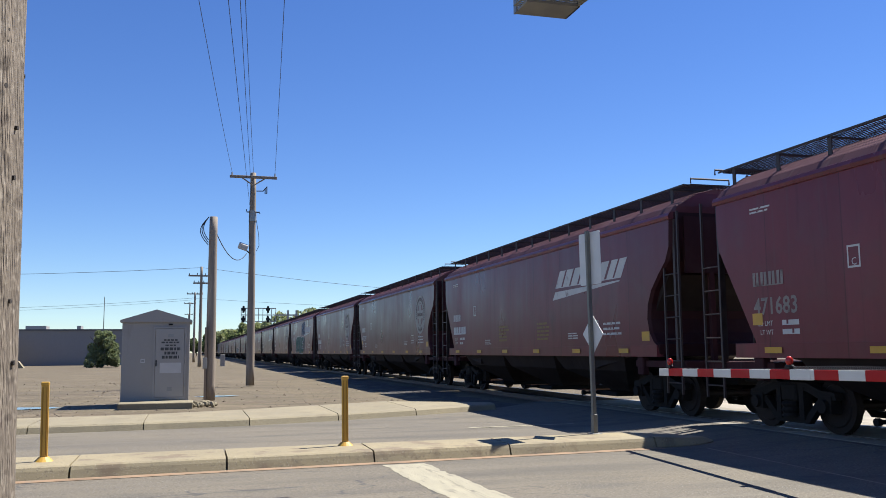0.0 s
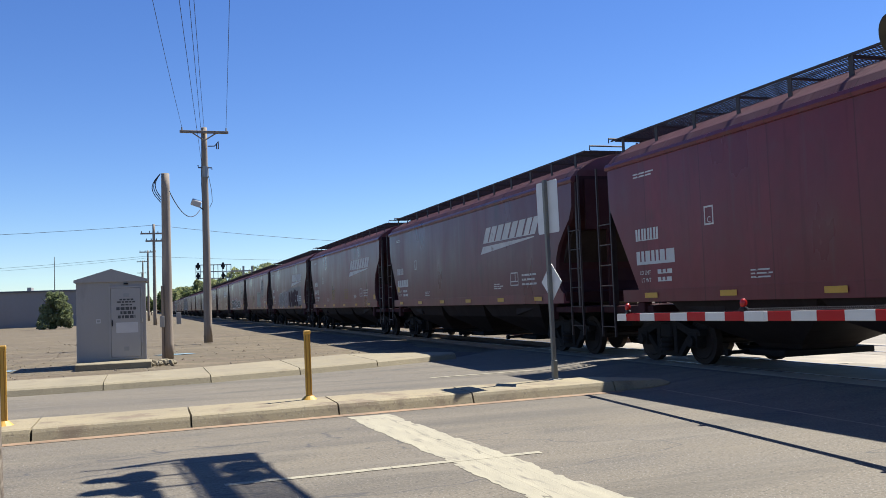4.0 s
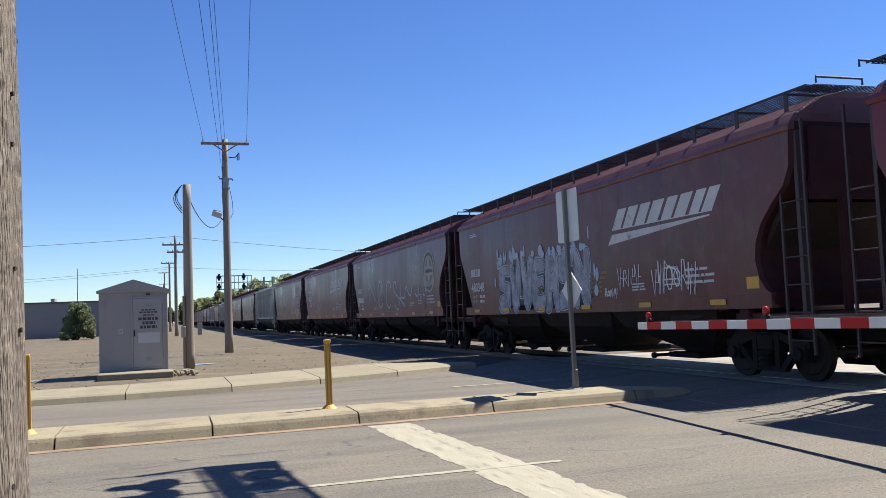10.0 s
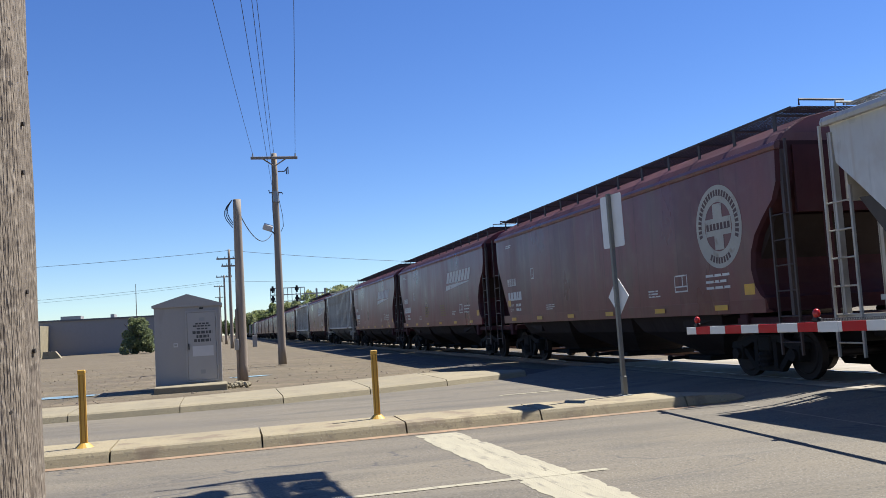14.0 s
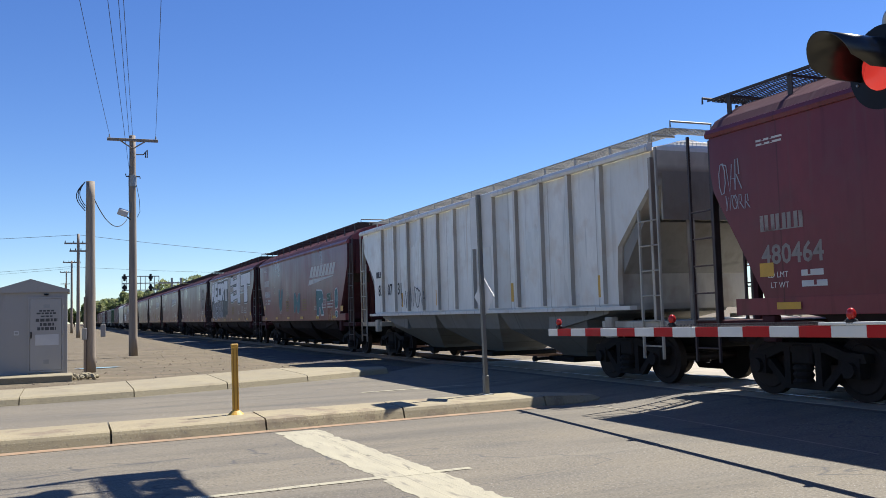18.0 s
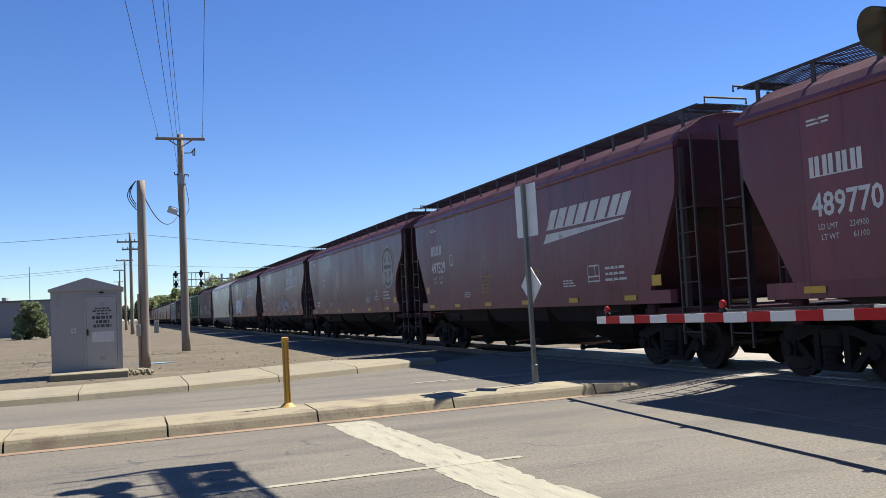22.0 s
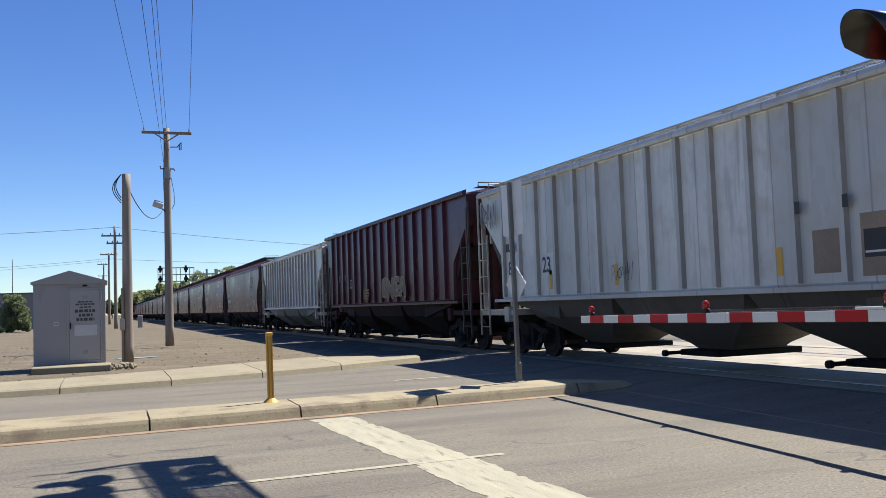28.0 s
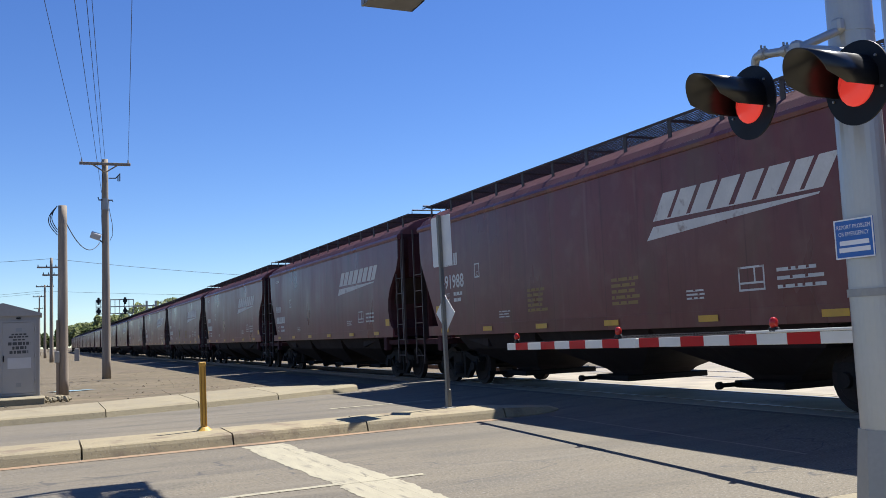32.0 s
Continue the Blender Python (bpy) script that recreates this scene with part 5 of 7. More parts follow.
# marks come after the copies, so that each car wears its own
for n, c in CARS.items():
    key = KIND.get(n, "")
    if key in ("", "brown", "dark", "rusty", "matt"):
        roundel(c, {1: 0.55, 2: 0.6, 8: 2.05, 9: 0.7, 13: 0.6, 28: 0.2, 37: 1.4}.get(n, 0.3), M_OLDLET if n in (25, 32) else None) if n in ROUND else swoosh(c)
        if n > 44:
            continue
        high = n in (3, 10, 14, 23, 26, 27, 38, 39)
        tu = {3: 3.28, 10: 3.3, 23: 2.18, 39: 2.4}.get(n, 2.6 if high else 2.05)
        mz, nz = (2.98, 2.42) if high else (2.46, 1.98)
        mark(c, mz, 0.30 if high else 0.24, tu, n in (-1, 8, 9, 15, 21, 25, 28))
        if n in NUMBER:
            write(NUMBER[n], 0.47 if high else 0.40, tu, nz, c, M_OLDLET if n in (-1, 8, 9, 15, 21, 25, 28) else None, stretch=0.98, label="faded white painted number")
        else:
            bars(c, tu, nz, 1, 1.35, M_LETTER, "number_bar", 0.27, seed=n)
        if n == 10:
            write("LD LMT 223900", 0.13, 3.3, 2.18, c, name="stencil")
            write("LT WT 62100", 0.13, 3.35, 2.03, c, name="stencil")
        else:
            write("LD LMT", 0.12, tu + 0.1, nz - 0.20, c, name="stencil")
            write("LT WT", 0.12, tu + 0.15, nz - 0.35, c, name="stencil")
            if n in LOADS:
                for k, txt in enumerate(LOADS[n]):
                    write(txt, 0.12, tu + 0.72 + 0.06 * k, nz - 0.20 - 0.15 * k, c, name="stencil")
                stencil_rows = 0
            else:
                stencil_rows = 2
            bars(c, tu + 0.75, nz - 0.20, stencil_rows, 0.40, M_LETTER, h=0.085, step=0.15, seed=n)
        bars(c, tu, 3.80, 2, 0.5, M_LETTER, "upper_bar", 0.03, 0.06, seed=n + 7)
        pu = 5.15 if tu > 3 else 4.4
        frame_mark(c, pu, 2.58, 0.27, 0.34, False)
        write("C", 0.16, pu + 0.08, 2.62, c, name="plate_mark")
        frame_mark(c, 13.42, 1.74, 0.54, 0.36)
        bars(c, 14.2 if n not in ROUND else 14.7, 1.98, 3, 0.75, M_LETTER, h=0.05, step=0.12, seed=n + 3)
        bars(c, 5.6, 1.72, 3, 0.45, M_LETTER, h=0.025, step=0.06, seed=n + 4)
        bars(c, 12.2, 1.80, 3, 0.45, M_LETTER, h=0.03, step=0.06, seed=n + 5)
        if (n % 3 == 0 or n in (23, 39, 7)) and n not in (9, 30):
            bars(c, 6.95, 2.1, 5, 0.65, M_OLDBARS, "old_bar", 0.06, 0.105, seed=n)
            bars(c, 10.1, 2.1, 5, 0.75, M_OLDBARS, "old_bar", 0.06, 0.105, seed=n + 1)
        for u in (2.55, 5.0, 7.5, 10.05, 12.7, 15.2):
            rect(c, u - 0.23, u + 0.23, 1.32, 1.42, M_REFL, "reflector", lift=0.022)
        rect(c, 2.0, 2.28, 1.80, 2.0, M_REFL, "reflector", lift=0.006) if n % 2 else None
        rect(c, 16.02, 16.35, 1.58, 1.78, M_REFL, "reflector", lift=0.006)
    else:
        for u in () if n in (20, 35) else (4.4, 7.2, 11.8, 15.5):
            rect(c, u - 0.03, u + 0.10, 1.62, 2.05, M_REFL, "reflector", x=-SIDE + 0.088)

haze(CARS[3], 5.2, 11.9, 1.34, 2.70, S_DEEPGREEN, 3)
piece(CARS[3], "mpal", 5.3, 9.3, 1.36, 2.72, S_GREEN, S_WHITE, 0.035, 0, 0.04, 0.06, 0.10, inner=S_DEEPGREEN, seed=3)
piece(CARS[3], "e", 9.0, 10.9, 1.36, 2.74, S_GREEN, S_WHITE, 0.045, 1, 0.05, 0.0, 0.08, seed=32, base=0.006)
piece(CARS[3], "vanec", 9.45, 11.72, 2.86, 3.90, S_NAVY, S_PALEBLUE, 0.018, 2, 0.05, 0.08, 0.12, halo=S_NAVY, halo_w=0.05, seed=31)
scrawl(CARS[3], 11.9, 12.3, 3.4, 3.7, S_WHITE, 33, 0.025, 2)
haze(CARS[7], 5.0, 9.5, 1.34, 2.42, P_RUSTY, 72)
piece(CARS[7], "namva", 5.1, 9.4, 1.36, 2.42, S_DUST, S_WHITE, 0.028, 0, 0.09, 0.10, 0.1, seed=7)
haze(CARS[7], 9.7, 15.3, 1.34, 2.68, S_DUST, 71)
piece(CARS[7], "raoec", 9.9, 13.9, 1.38, 2.42, P_ENDS, S_BLACK, 0.03, 1, 0.05, 0.06, 0.02, seed=71)
piece(CARS[8], "obavn".replace("b", "s"), 4.1, 7.8, 1.55, 2.45, P_BROWN, S_GOLD, 0.045, 2, 0.07, 0.1, 0.0, seed=8)
piece(CARS[8], "ekc", 9.7, 12.2, 1.55, 2.62, S_CREAM, S_BLACK, 0.035, 2, 0.04, 0.2, 0.05, halo=S_CREAM, halo_w=0.09, seed=81)
piece(CARS[9], "coosas", 3.8, 9.05, 1.36, 2.30, S_BLACK, S_WHITE, 0.045, 2, 0.03, 0.08, 0.03, halo=S_RED, halo_w=0.085, seed=9)
piece(CARS[9], "v", 8.85, 9.45, 1.55, 2.35, S_BLACK, S_WHITE, 0.04, 0, 0.08, 0, 0.1, halo=S_RED, halo_w=0.08, seed=93)
piece(CARS[9], "sco", 10.25, 13.2, 1.45, 2.15, S_BLACK, S_WHITE, 0.045, 2, 0.04, 0.1, 0.0, seed=91)
for k in range(3):
    scrawl(CARS[9], 9.5, 10.2, 2.10 - 0.27 * k, 2.34 - 0.27 * k, S_WHITE, 92 + k, 0.025, 4)
    scrawl(CARS[9], 3.35, 3.8, 1.98 - 0.20 * k, 2.14 - 0.20 * k, S_WHITE, 95 + k, 0.018, 3)
scrawl(CARS[10], 1.95, 3.05, 2.08, 2.5, S_WHITE, 10, 0.035, 5)
scrawl(CARS[2], 12.3, 13.3, 1.65, 2.4, S_SILVER, 2, 0.035, 4)
scrawl(CARS[28], 12.0, 13.2, 1.62, 2.3, S_SILVER, 28, 0.035, 4)
haze(CARS[12], 4.4, 10.4, 1.34, 2.66, S_BLACK, 12)
piece(CARS[12], "svversn", 4.5, 10.3, 1.36, 2.72, S_CLOUD, S_BLACK, 0.02, 2, 0.06, 0.06, 0.05, halo=S_PALEBLUE, halo_w=0.05, seed=12)
rnd = random.Random(120)
for k in range(44):
    u = rnd.uniform(4.1, 10.7)
    z = 2.74 + abs(rnd.gauss(0, 0.16)) if 4.4 < u < 10.4 else rnd.uniform(1.7, 2.8)
    a, b = rnd.uniform(0.03, 0.13), rnd.uniform(0.04, 0.20)
    decal([[(HL - u + a * math.cos(t), z + b * math.sin(t)) for t in [2 * math.pi * i / 10 for i in range(10)]]], S_PALEBLUE, CARS[12], "spray_dot", lift=0.0075 + 0.0002 * k)
scrawl(CARS[12], 11.6, 12.6, 1.75, 2.25, S_WHITE, 121, 0.028, 4)
scrawl(CARS[12], 13.0, 14.6, 1.6, 2.25, S_WHITE, 123, 0.035, 6)
scrawl(CARS[12], 11.0, 11.6, 1.55, 1.80, S_WHITE, 124, 0.025, 5)
# tall thin figures, then a line that breaks into waves
oval = [1.6 + 0.52 * i for i in range(13)]
row = [[(4.75, 1.9), (4.75, 2.85), (6.1, 1.95), (5.75, 2.95)], [(7.05 + 0.52 * math.cos(q), 2.3 + 0.62 * math.sin(q)) for q in oval], [(7.0, 2.5), (7.1, 2.2)],
       [(8.62 + 0.48 * math.cos(q), 2.24 + 0.60 * math.sin(q)) for q in [0.5 + 0.45 * i for i in range(12)]],
       [(10.05, 2.45), (9.9, 2.75), (9.6, 2.75), (9.5, 2.5), (9.8, 2.25), (10.3, 2.1), (10.5, 1.85), (10.3, 1.55), (9.9, 1.6), (9.65, 1.8)],
       [(10.8, 2.6), (10.75, 2.2), (10.5, 2.06), (11.35, 1.68)], [(10.55, 2.05), (11.35, 2.03), (11.65, 2.5)], [(11.65, 2.5), (11.9, 2.3), (12.1, 2.12), (12.35, 2.1), (12.62, 2.48)],
       [(13.0, 2.16), (13.3, 2.02), (13.45, 2.1), (13.6, 2.4)], [(14.15, 2.1), (14.4, 2.03), (14.57, 2.3)]]
for k, line in enumerate(row):
    strip([(HL - a, b) for a, b in line], 0.085, S_PALEBLUE, CARS[13], "spray_line", 0.007 + 0.0006 * k)
scrawl(CARS[15], 3.4, 5.5, 1.6, 1.95, S_SILVER, 15, 0.025, 11)
scrawl(CARS[21], 1.2, 1.75, 3.1, 3.7, S_SILVER, 21, 0.022, 3)
scrawl(CARS[21], 1.35, 1.9, 2.85, 3.1, S_SILVER, 211, 0.018, 4)
piece(CARS[23], "v", 5.4, 6.4, 1.65, 2.7, S_TEAL, S_SILVER, 0.02, 1, 0.06, seed=23)
piece(CARS[23], "n", 8.5, 9.7, 1.55, 2.4, S_TEAL, S_SILVER, 0.02, 1, 0.08, seed=231)
piece(CARS[23], "r", 12.55, 13.6, 1.50, 2.46, S_TEAL, S_WHITE, 0.045, 0, 0.04, 0.35, seed=232)
piece(CARS[23], "o", 15.28, 15.68, 1.70, 2.42, S_TEAL, S_WHITE, 0.03, 0, 0.03, seed=233)
piece(CARS[23], "o", 15.32, 15.62, 1.36, 1.60, S_TEAL, S_WHITE, 0.03, 2, 0.0, seed=234)
piece(CARS[23], "s", 14.1, 14.7, 2.0, 2.3, S_GREEN, S_SILVER, 0.02, 2, 0.02, seed=235)
haze(CARS[24], 1.9, 8.75, 1.5, 4.05, S_BLACK, 24, 0.0056)
rim = [(HL - a, b) for a, b in ((1.7, 3.3), (2.2, 3.9), (4.0, 3.95), (6.2, 3.93), (8.3, 4.02), (8.85, 3.98), (8.8, 3.6), (8.95, 3.0), (8.75, 2.6), (8.7, 2.0), (8.6, 1.54))]
strip(rim, 0.06, S_WHITE, CARS[24], "spray_line", 0.006)
piece(CARS[24], "aecrt", 1.75, 8.6, 2.62, 3.82, S_WHITE, S_BLACK, 0.02, 0, 0.02, 0.0, 0.0, seed=24, inner=S_BLACK)
piece(CARS[24], "b", 9.75, 12.95, 2.42, 3.92, S_WHITE, S_BLACK, 0.075, 0, 0.02, 0.0, 0.0, halo=S_WHITE, halo_w=0.11, seed=241)
piece(CARS[24], "t", 13.3, 16.2, 2.35, 3.9, S_WHITE, S_BLACK, 0.075, 0, 0.02, 0.0, 0.0, halo=S_WHITE, halo_w=0.11, seed=243)
piece(CARS[24], "oesvr", 2.5, 6.6, 1.55, 2.55, S_DUST, S_WHITE, 0.03, 1, 0.09, 0.22, 0.15, seed=242, inner=S_SILVER)
# paw shape among scribbles
paw = CARS[29]
pad = [(10.0, 1.38), (10.15, 1.58), (10.32, 1.66), (10.42, 2.02), (10.6, 2.02), (10.8, 1.72), (11.2, 1.62), (11.27, 1.45), (11.1, 1.33), (10.95, 1.37), (10.85, 1.52), (10.62, 1.54), (10.42, 1.46), (10.28, 1.34), (10.1, 1.30)]
toes = [[(u + a * math.cos(t) + lean * b * math.sin(t), z + b * math.sin(t)) for t in [2 * math.pi * i / 20 for i in range(20)]] for u, z, a, b, lean in ((9.98, 1.92, 0.12, 0.25, -0.35), (10.16, 2.2, 0.11, 0.27, -0.25), (10.77, 2.16, 0.10, 0.30, -0.12), (11.13, 2.0, 0.10, 0.28, 0.05))]
for k, shape in enumerate([rounded(pad, 2)] + toes):
    shape = [(HL - a, b) for a, b in shape]
    strip(shape + shape[:2], 0.13, S_BLACK, paw, "spray_outline", 0.007 + 0.0004 * k, rise=0)
    decal([shape], S_PAW, paw, "spray_shape", lift=0.0095 + 0.0004 * k)
for u0, u1, z0, z1, w, sd in ((6.4, 7.15, 2.0, 2.34, 0.025, 1), (6.5, 7.2, 1.55, 1.95, 0.025, 2), (8.1, 9.15, 1.5, 1.95, 0.03, 3), (8.9, 9.75, 1.85, 2.25, 0.03, 4), (9.1, 9.8, 1.70, 1.85, 0.02, 5), (11.35, 11.95, 1.7, 2.14, 0.03, 6), (11.85, 12.65, 1.5, 2.0, 0.045, 7), (12.65, 13.25, 1.48, 1.78, 0.03, 8), (11.3, 12.3, 1.60, 1.64, 0.02, 9)):
    scrawl(paw, u0, u1, z0, z1, S_SILVER if sd % 3 else S_WHITE, 290 + sd, w, 5)
piece(CARS[30], "nsaek", 3.85, 7.6, 1.55, 2.6, S_WHITE, S_BLACK, 0.02, 1, 0.12, 0.30, 0.15, halo=S_WHITE, halo_w=0.06, seed=30, inner=S_BLACK)
for k, (u, z) in enumerate(((3.8, 1.7), (3.95, 1.9), (4.8, 1.66), (6.8, 2.2), (7.4, 2.3), (8.6, 1.9), (8.7, 2.05), (3.7, 2.05))):
    decal([[(HL - u + 0.04 * math.cos(t), z + 0.04 * math.sin(t)) for t in [i * 0.7 for i in range(9)]]], S_BLUE, CARS[30], "spray_dot", lift=0.016)
strip([(HL - a, b) for a, b in ((7.85, 2.5), (7.92, 2.2), (8.05, 1.9), (8.3, 1.55))], 0.24, S_WHITE, CARS[30], "spray_trunk", 0.014)
for k, (du, dz, w) in enumerate(((-0.75, -0.3, 0.12), (-0.55, 0.05, 0.12), (-0.2, 0.25, 0.12), (0.45, 0.2, 0.12), (0.75, -0.02, 0.12), (0.85, -0.45, 0.12))):
    line = [(HL - 7.85 - du * q, 2.5 + dz * q + 0.42 * q * (1 - q) * 1.6) for q in (0, 0.25, 0.5, 0.75, 1)]
    strip(line, w + 0.05, S_BLACK, CARS[30], "spray_outline", 0.013 + 0.0022 * k, rise=0)
    strip(line, w, S_WHITE, CARS[30], "spray_frond", 0.0142 + 0.0022 * k, rise=0)
haze(CARS[30], 9.0, 9.8, 1.9, 2.4, S_DEEPGREEN, 301)
scrawl(CARS[30], 8.9, 10.2, 1.75, 2.2, S_SILVER, 301, 0.04, 4)
scrawl(CARS[30], 1.25, 1.7, 3.2, 3.7, S_WHITE, 302, 0.02, 3)
piece(CARS[35], "onea", 9.2, 12.0, 1.65, 2.35, P_MAROON, S_YELLOW, 0.022, 2, 0.05, seed=35)
strip([(HL - a, b) for a, b in ((7.9, 3.5), (8.4, 3.55), (8.1, 2.9))], 0.075, S_WHITE, CARS[37], "spray_line", 0.007)
strip([(HL - a, b) for a, b in ((8.75, 3.65), (8.6, 2.85))], 0.075, S_WHITE, CARS[37], "spray_line", 0.007)
for n in (16, 22):
    scrawl(CARS[n], 4.6, 6.6, 1.55, 2.2, S_BLACK, n, 0.04, 5)
scrawl(CARS[32], 3.2, 6.0, 1.62, 2.62, S_SILVER, 320, 0.045, 9)
scrawl(CARS[32], 8.4, 11.9, 1.60, 2.75, S_SILVER, 321, 0.05, 11)
scrawl(CARS[20], 0.75, 1.6, 3.1, 3.8, S_BLACK, 20, 0.03, 3)
scrawl(CARS[34], 0.6, 1.8, 3.3, 4.0, S_BLACK, 34, 0.03, 6)
scrawl(CARS[34], 7.2, 8.0, 1.7, 2.05, S_BLACK, 341, 0.018, 4)
# painted marks of the maroon ribbed car, between its ribs
XR = -SIDE + 0.088
q = CARS[35]
for u in (2.62, 3.58):
    decal([comb(u - 0.3, 2.42, 0.30, [(0.09, 0.03), (0.07, 0.08)] * 2)], M_OLDLET, q, "reporting_mark", x=XR)
for u, txt in ((2.12, "436"), (3.06, "707")):
    write(txt, 0.42, u, 1.96, q, M_OLDLET, x=XR, stretch=0.92, label="faded white painted number")
write("LD LMT", 0.12, 2.22, 1.80, q, M_OLDLET, "stencil", x=XR)
write("LT WT", 0.12, 2.24, 1.65, q, M_OLDLET, "stencil", x=XR)
frame_mark(q, 4.75, 2.12, 0.27, 0.34, False)
bars(q, 6.72, 1.95, 4, 0.55, M_OLDBARS, "old_bar", 0.06, 0.105, seed=35)
for k, txt in enumerate(("826", "246")):
    rect(CARS[36], 2.12 + 0.72 * k, 2.66 + 0.72 * k, 2.30, 2.52, S_BLACK, "mark_plate", x=-SIDE + 0.088)
    decal([comb(2.16 + 0.72 * k, 2.33, 0.16, [(0.08, 0.04), (0.07, 0.07), (0.08, 0.04), (0.06, 0)])], M_LETTER, CARS[36], "reporting_mark", x=-SIDE + 0.084)
    write(txt, 0.42, 2.12 + 0.72 * k, 1.92, CARS[36], M_DARKTEXT, x=-SIDE + 0.084, stretch=0.75)
# plates and patches on the ribbed cars
q = CARS[20]
for u0, u1, z0, z1, txt in ((2.97, 3.52, 1.52, 2.14, "82"), (3.71, 4.26, 1.52, 2.14, "06"), (4.44, 4.98, 1.55, 2.07, "54")):
    rect(q, u0, u1, z0, z1, M_TAGWHITE, "number_plate", x=XR)
    write(txt, 0.5, u0 + 0.05, z0 + 0.13, q, M_DARKTEXT, x=XR - 0.004, stretch=0.8)
for u0, u1, teeth in ((2.99, 3.52, [(0.14, 0.06), (0.17, 0.05), (0.05, 0)]), (3.72, 4.22, [(0.22, 0)])):
    rect(q, u0, u1, 2.16, 2.44, M_FADEPLATE, "mark_plate", x=XR)
    decal([comb(u0 + 0.08, 2.18, 0.22, teeth)], M_DARKTEXT, q, "reporting_mark", x=XR - 0.004)
for u0, z0, z1 in ((2.20, 1.52, 2.45), (5.03, 1.54, 2.04), (7.25, 1.54, 2.06)):
    rect(q, u0 - 0.06, u0 + 0.07, z0, z1, M_REFL, "reflector", x=-SIDE - 0.002) if u0 < 3 else rect(q, u0 + 0.12, u0 + 0.26, z0, z1, M_REFL, "reflector", x=XR)
write("LD LMT", 0.12, 5.30, 1.90, q, M_DARKTEXT, "stencil", x=XR)
write("LT WT", 0.12, 5.30, 1.72, q, M_DARKTEXT, "stencil", x=XR)
rect(q, 6.0, 6.5, 1.70, 2.12, M_FADEPLATE, "data_patch", x=XR)
write("203300", 0.12, 6.04, 1.92, q, M_DARKTEXT, "stencil", x=XR - 0.004)
write("64700", 0.12, 6.09, 1.74, q, M_DARKTEXT, "stencil", x=XR - 0.004)
for k in range(3):
    rect(q, 7.50 + 0.735 * k, 8.05 + 0.735 * k, 1.54, 2.58, M_BLUEPATCH, "repaint_patch", x=XR + 0.001)
for n, (a, b, d) in {22: ("83", "07", "31"), 34: ("83", "", "23")}.items():
    for k, txt in enumerate((a, b, d)):
        u = 2.15 + k * 0.93
        if n != 22:
            rect(CARS[n], u, u + 0.68, 1.95, 2.45, M_TAGWHITE, "number_plate", x=XR)
        if txt:
            write(txt, 0.5, u + 0.04, 2.02, CARS[n], M_DARKTEXT, x=XR - 0.004, stretch=0.85)
    bars(CARS[n], 2.25, 2.6, 1, 0.5, M_DARKTEXT, "mark_bar", 0.2, seed=n)
q = CARS[34]
rect(q, 12.52, 13.07, 1.62, 2.24, M_RUSTPATCH, "primer_patch", x=XR + 0.001, lift=0.003)
rect(q, 13.40, 13.98, 1.55, 2.40, M_RUSTPATCH, "primer_patch", x=XR + 0.001, lift=0.003)
rect(q, 13.45, 13.93, 1.80, 2.18, S_BLACK, "data_panel", x=XR)
rect(q, 13.47, 13.91, 1.86, 1.89, M_TAGWHITE, "panel_line", x=XR - 0.004)
for u in (12.3, 13.2):
    rect(q, u, u + 0.1, 2.5, 2.68, S_BLACK, "bare_spot", x=-SIDE - 0.002)
# emblem blocks of the green car
g = CARS[33]
decal([[(HL - 2.72, 2.86), (HL - 4.35, 2.84), (HL - 4.55, 3.0), (HL - 4.5, 3.3), (HL - 4.15, 3.42), (HL - 3.85, 3.12), (HL - 3.45, 3.38), (HL - 2.85, 3.30)],
       [(HL - 2.95, 3.52), (HL - 3.35, 3.66), (HL - 3.85, 3.36), (HL - 4.1, 3.66), (HL - 4.45, 3.60), (HL - 4.62, 3.80), (HL - 4.45, 4.05), (HL - 2.98, 4.03)]], M_LETTER, g, "emblem", "white block emblem", x=-SIDE - 0.004)
for z in (2.66, 2.26, 1.74):
    rect(g, 2.75, 4.75, z, z + 0.045, M_LETTER, "stripe", x=-SIDE - 0.004)
bars(g, 2.8, 2.40, 1, 1.8, M_SAGE, "number_bar", 0.20, seed=33)
bars(g, 2.8, 2.10, 2, 1.8, M_LETTER, h=0.07, step=0.13, seed=34)
scrawl(g, 5.0, 5.9, 2.0, 2.95, S_SILVER, 33, 0.045, 5)
scrawl(g, 6.9, 7.9, 1.75, 2.15, S_SILVER, 331, 0.045, 4)
scrawl(g, 0.9, 1.7, 3.4, 3.8, S_SILVER, 332, 0.03, 4)


def motions():
    for n, c in CARS.items():
        y = (gap_at(n) + gap_at(n + 1)) / 2
        walk(c, [(t, pose(TRACK_X, y - SPEED * t, RAIL_Z)) for t in (0, 16, 32)])

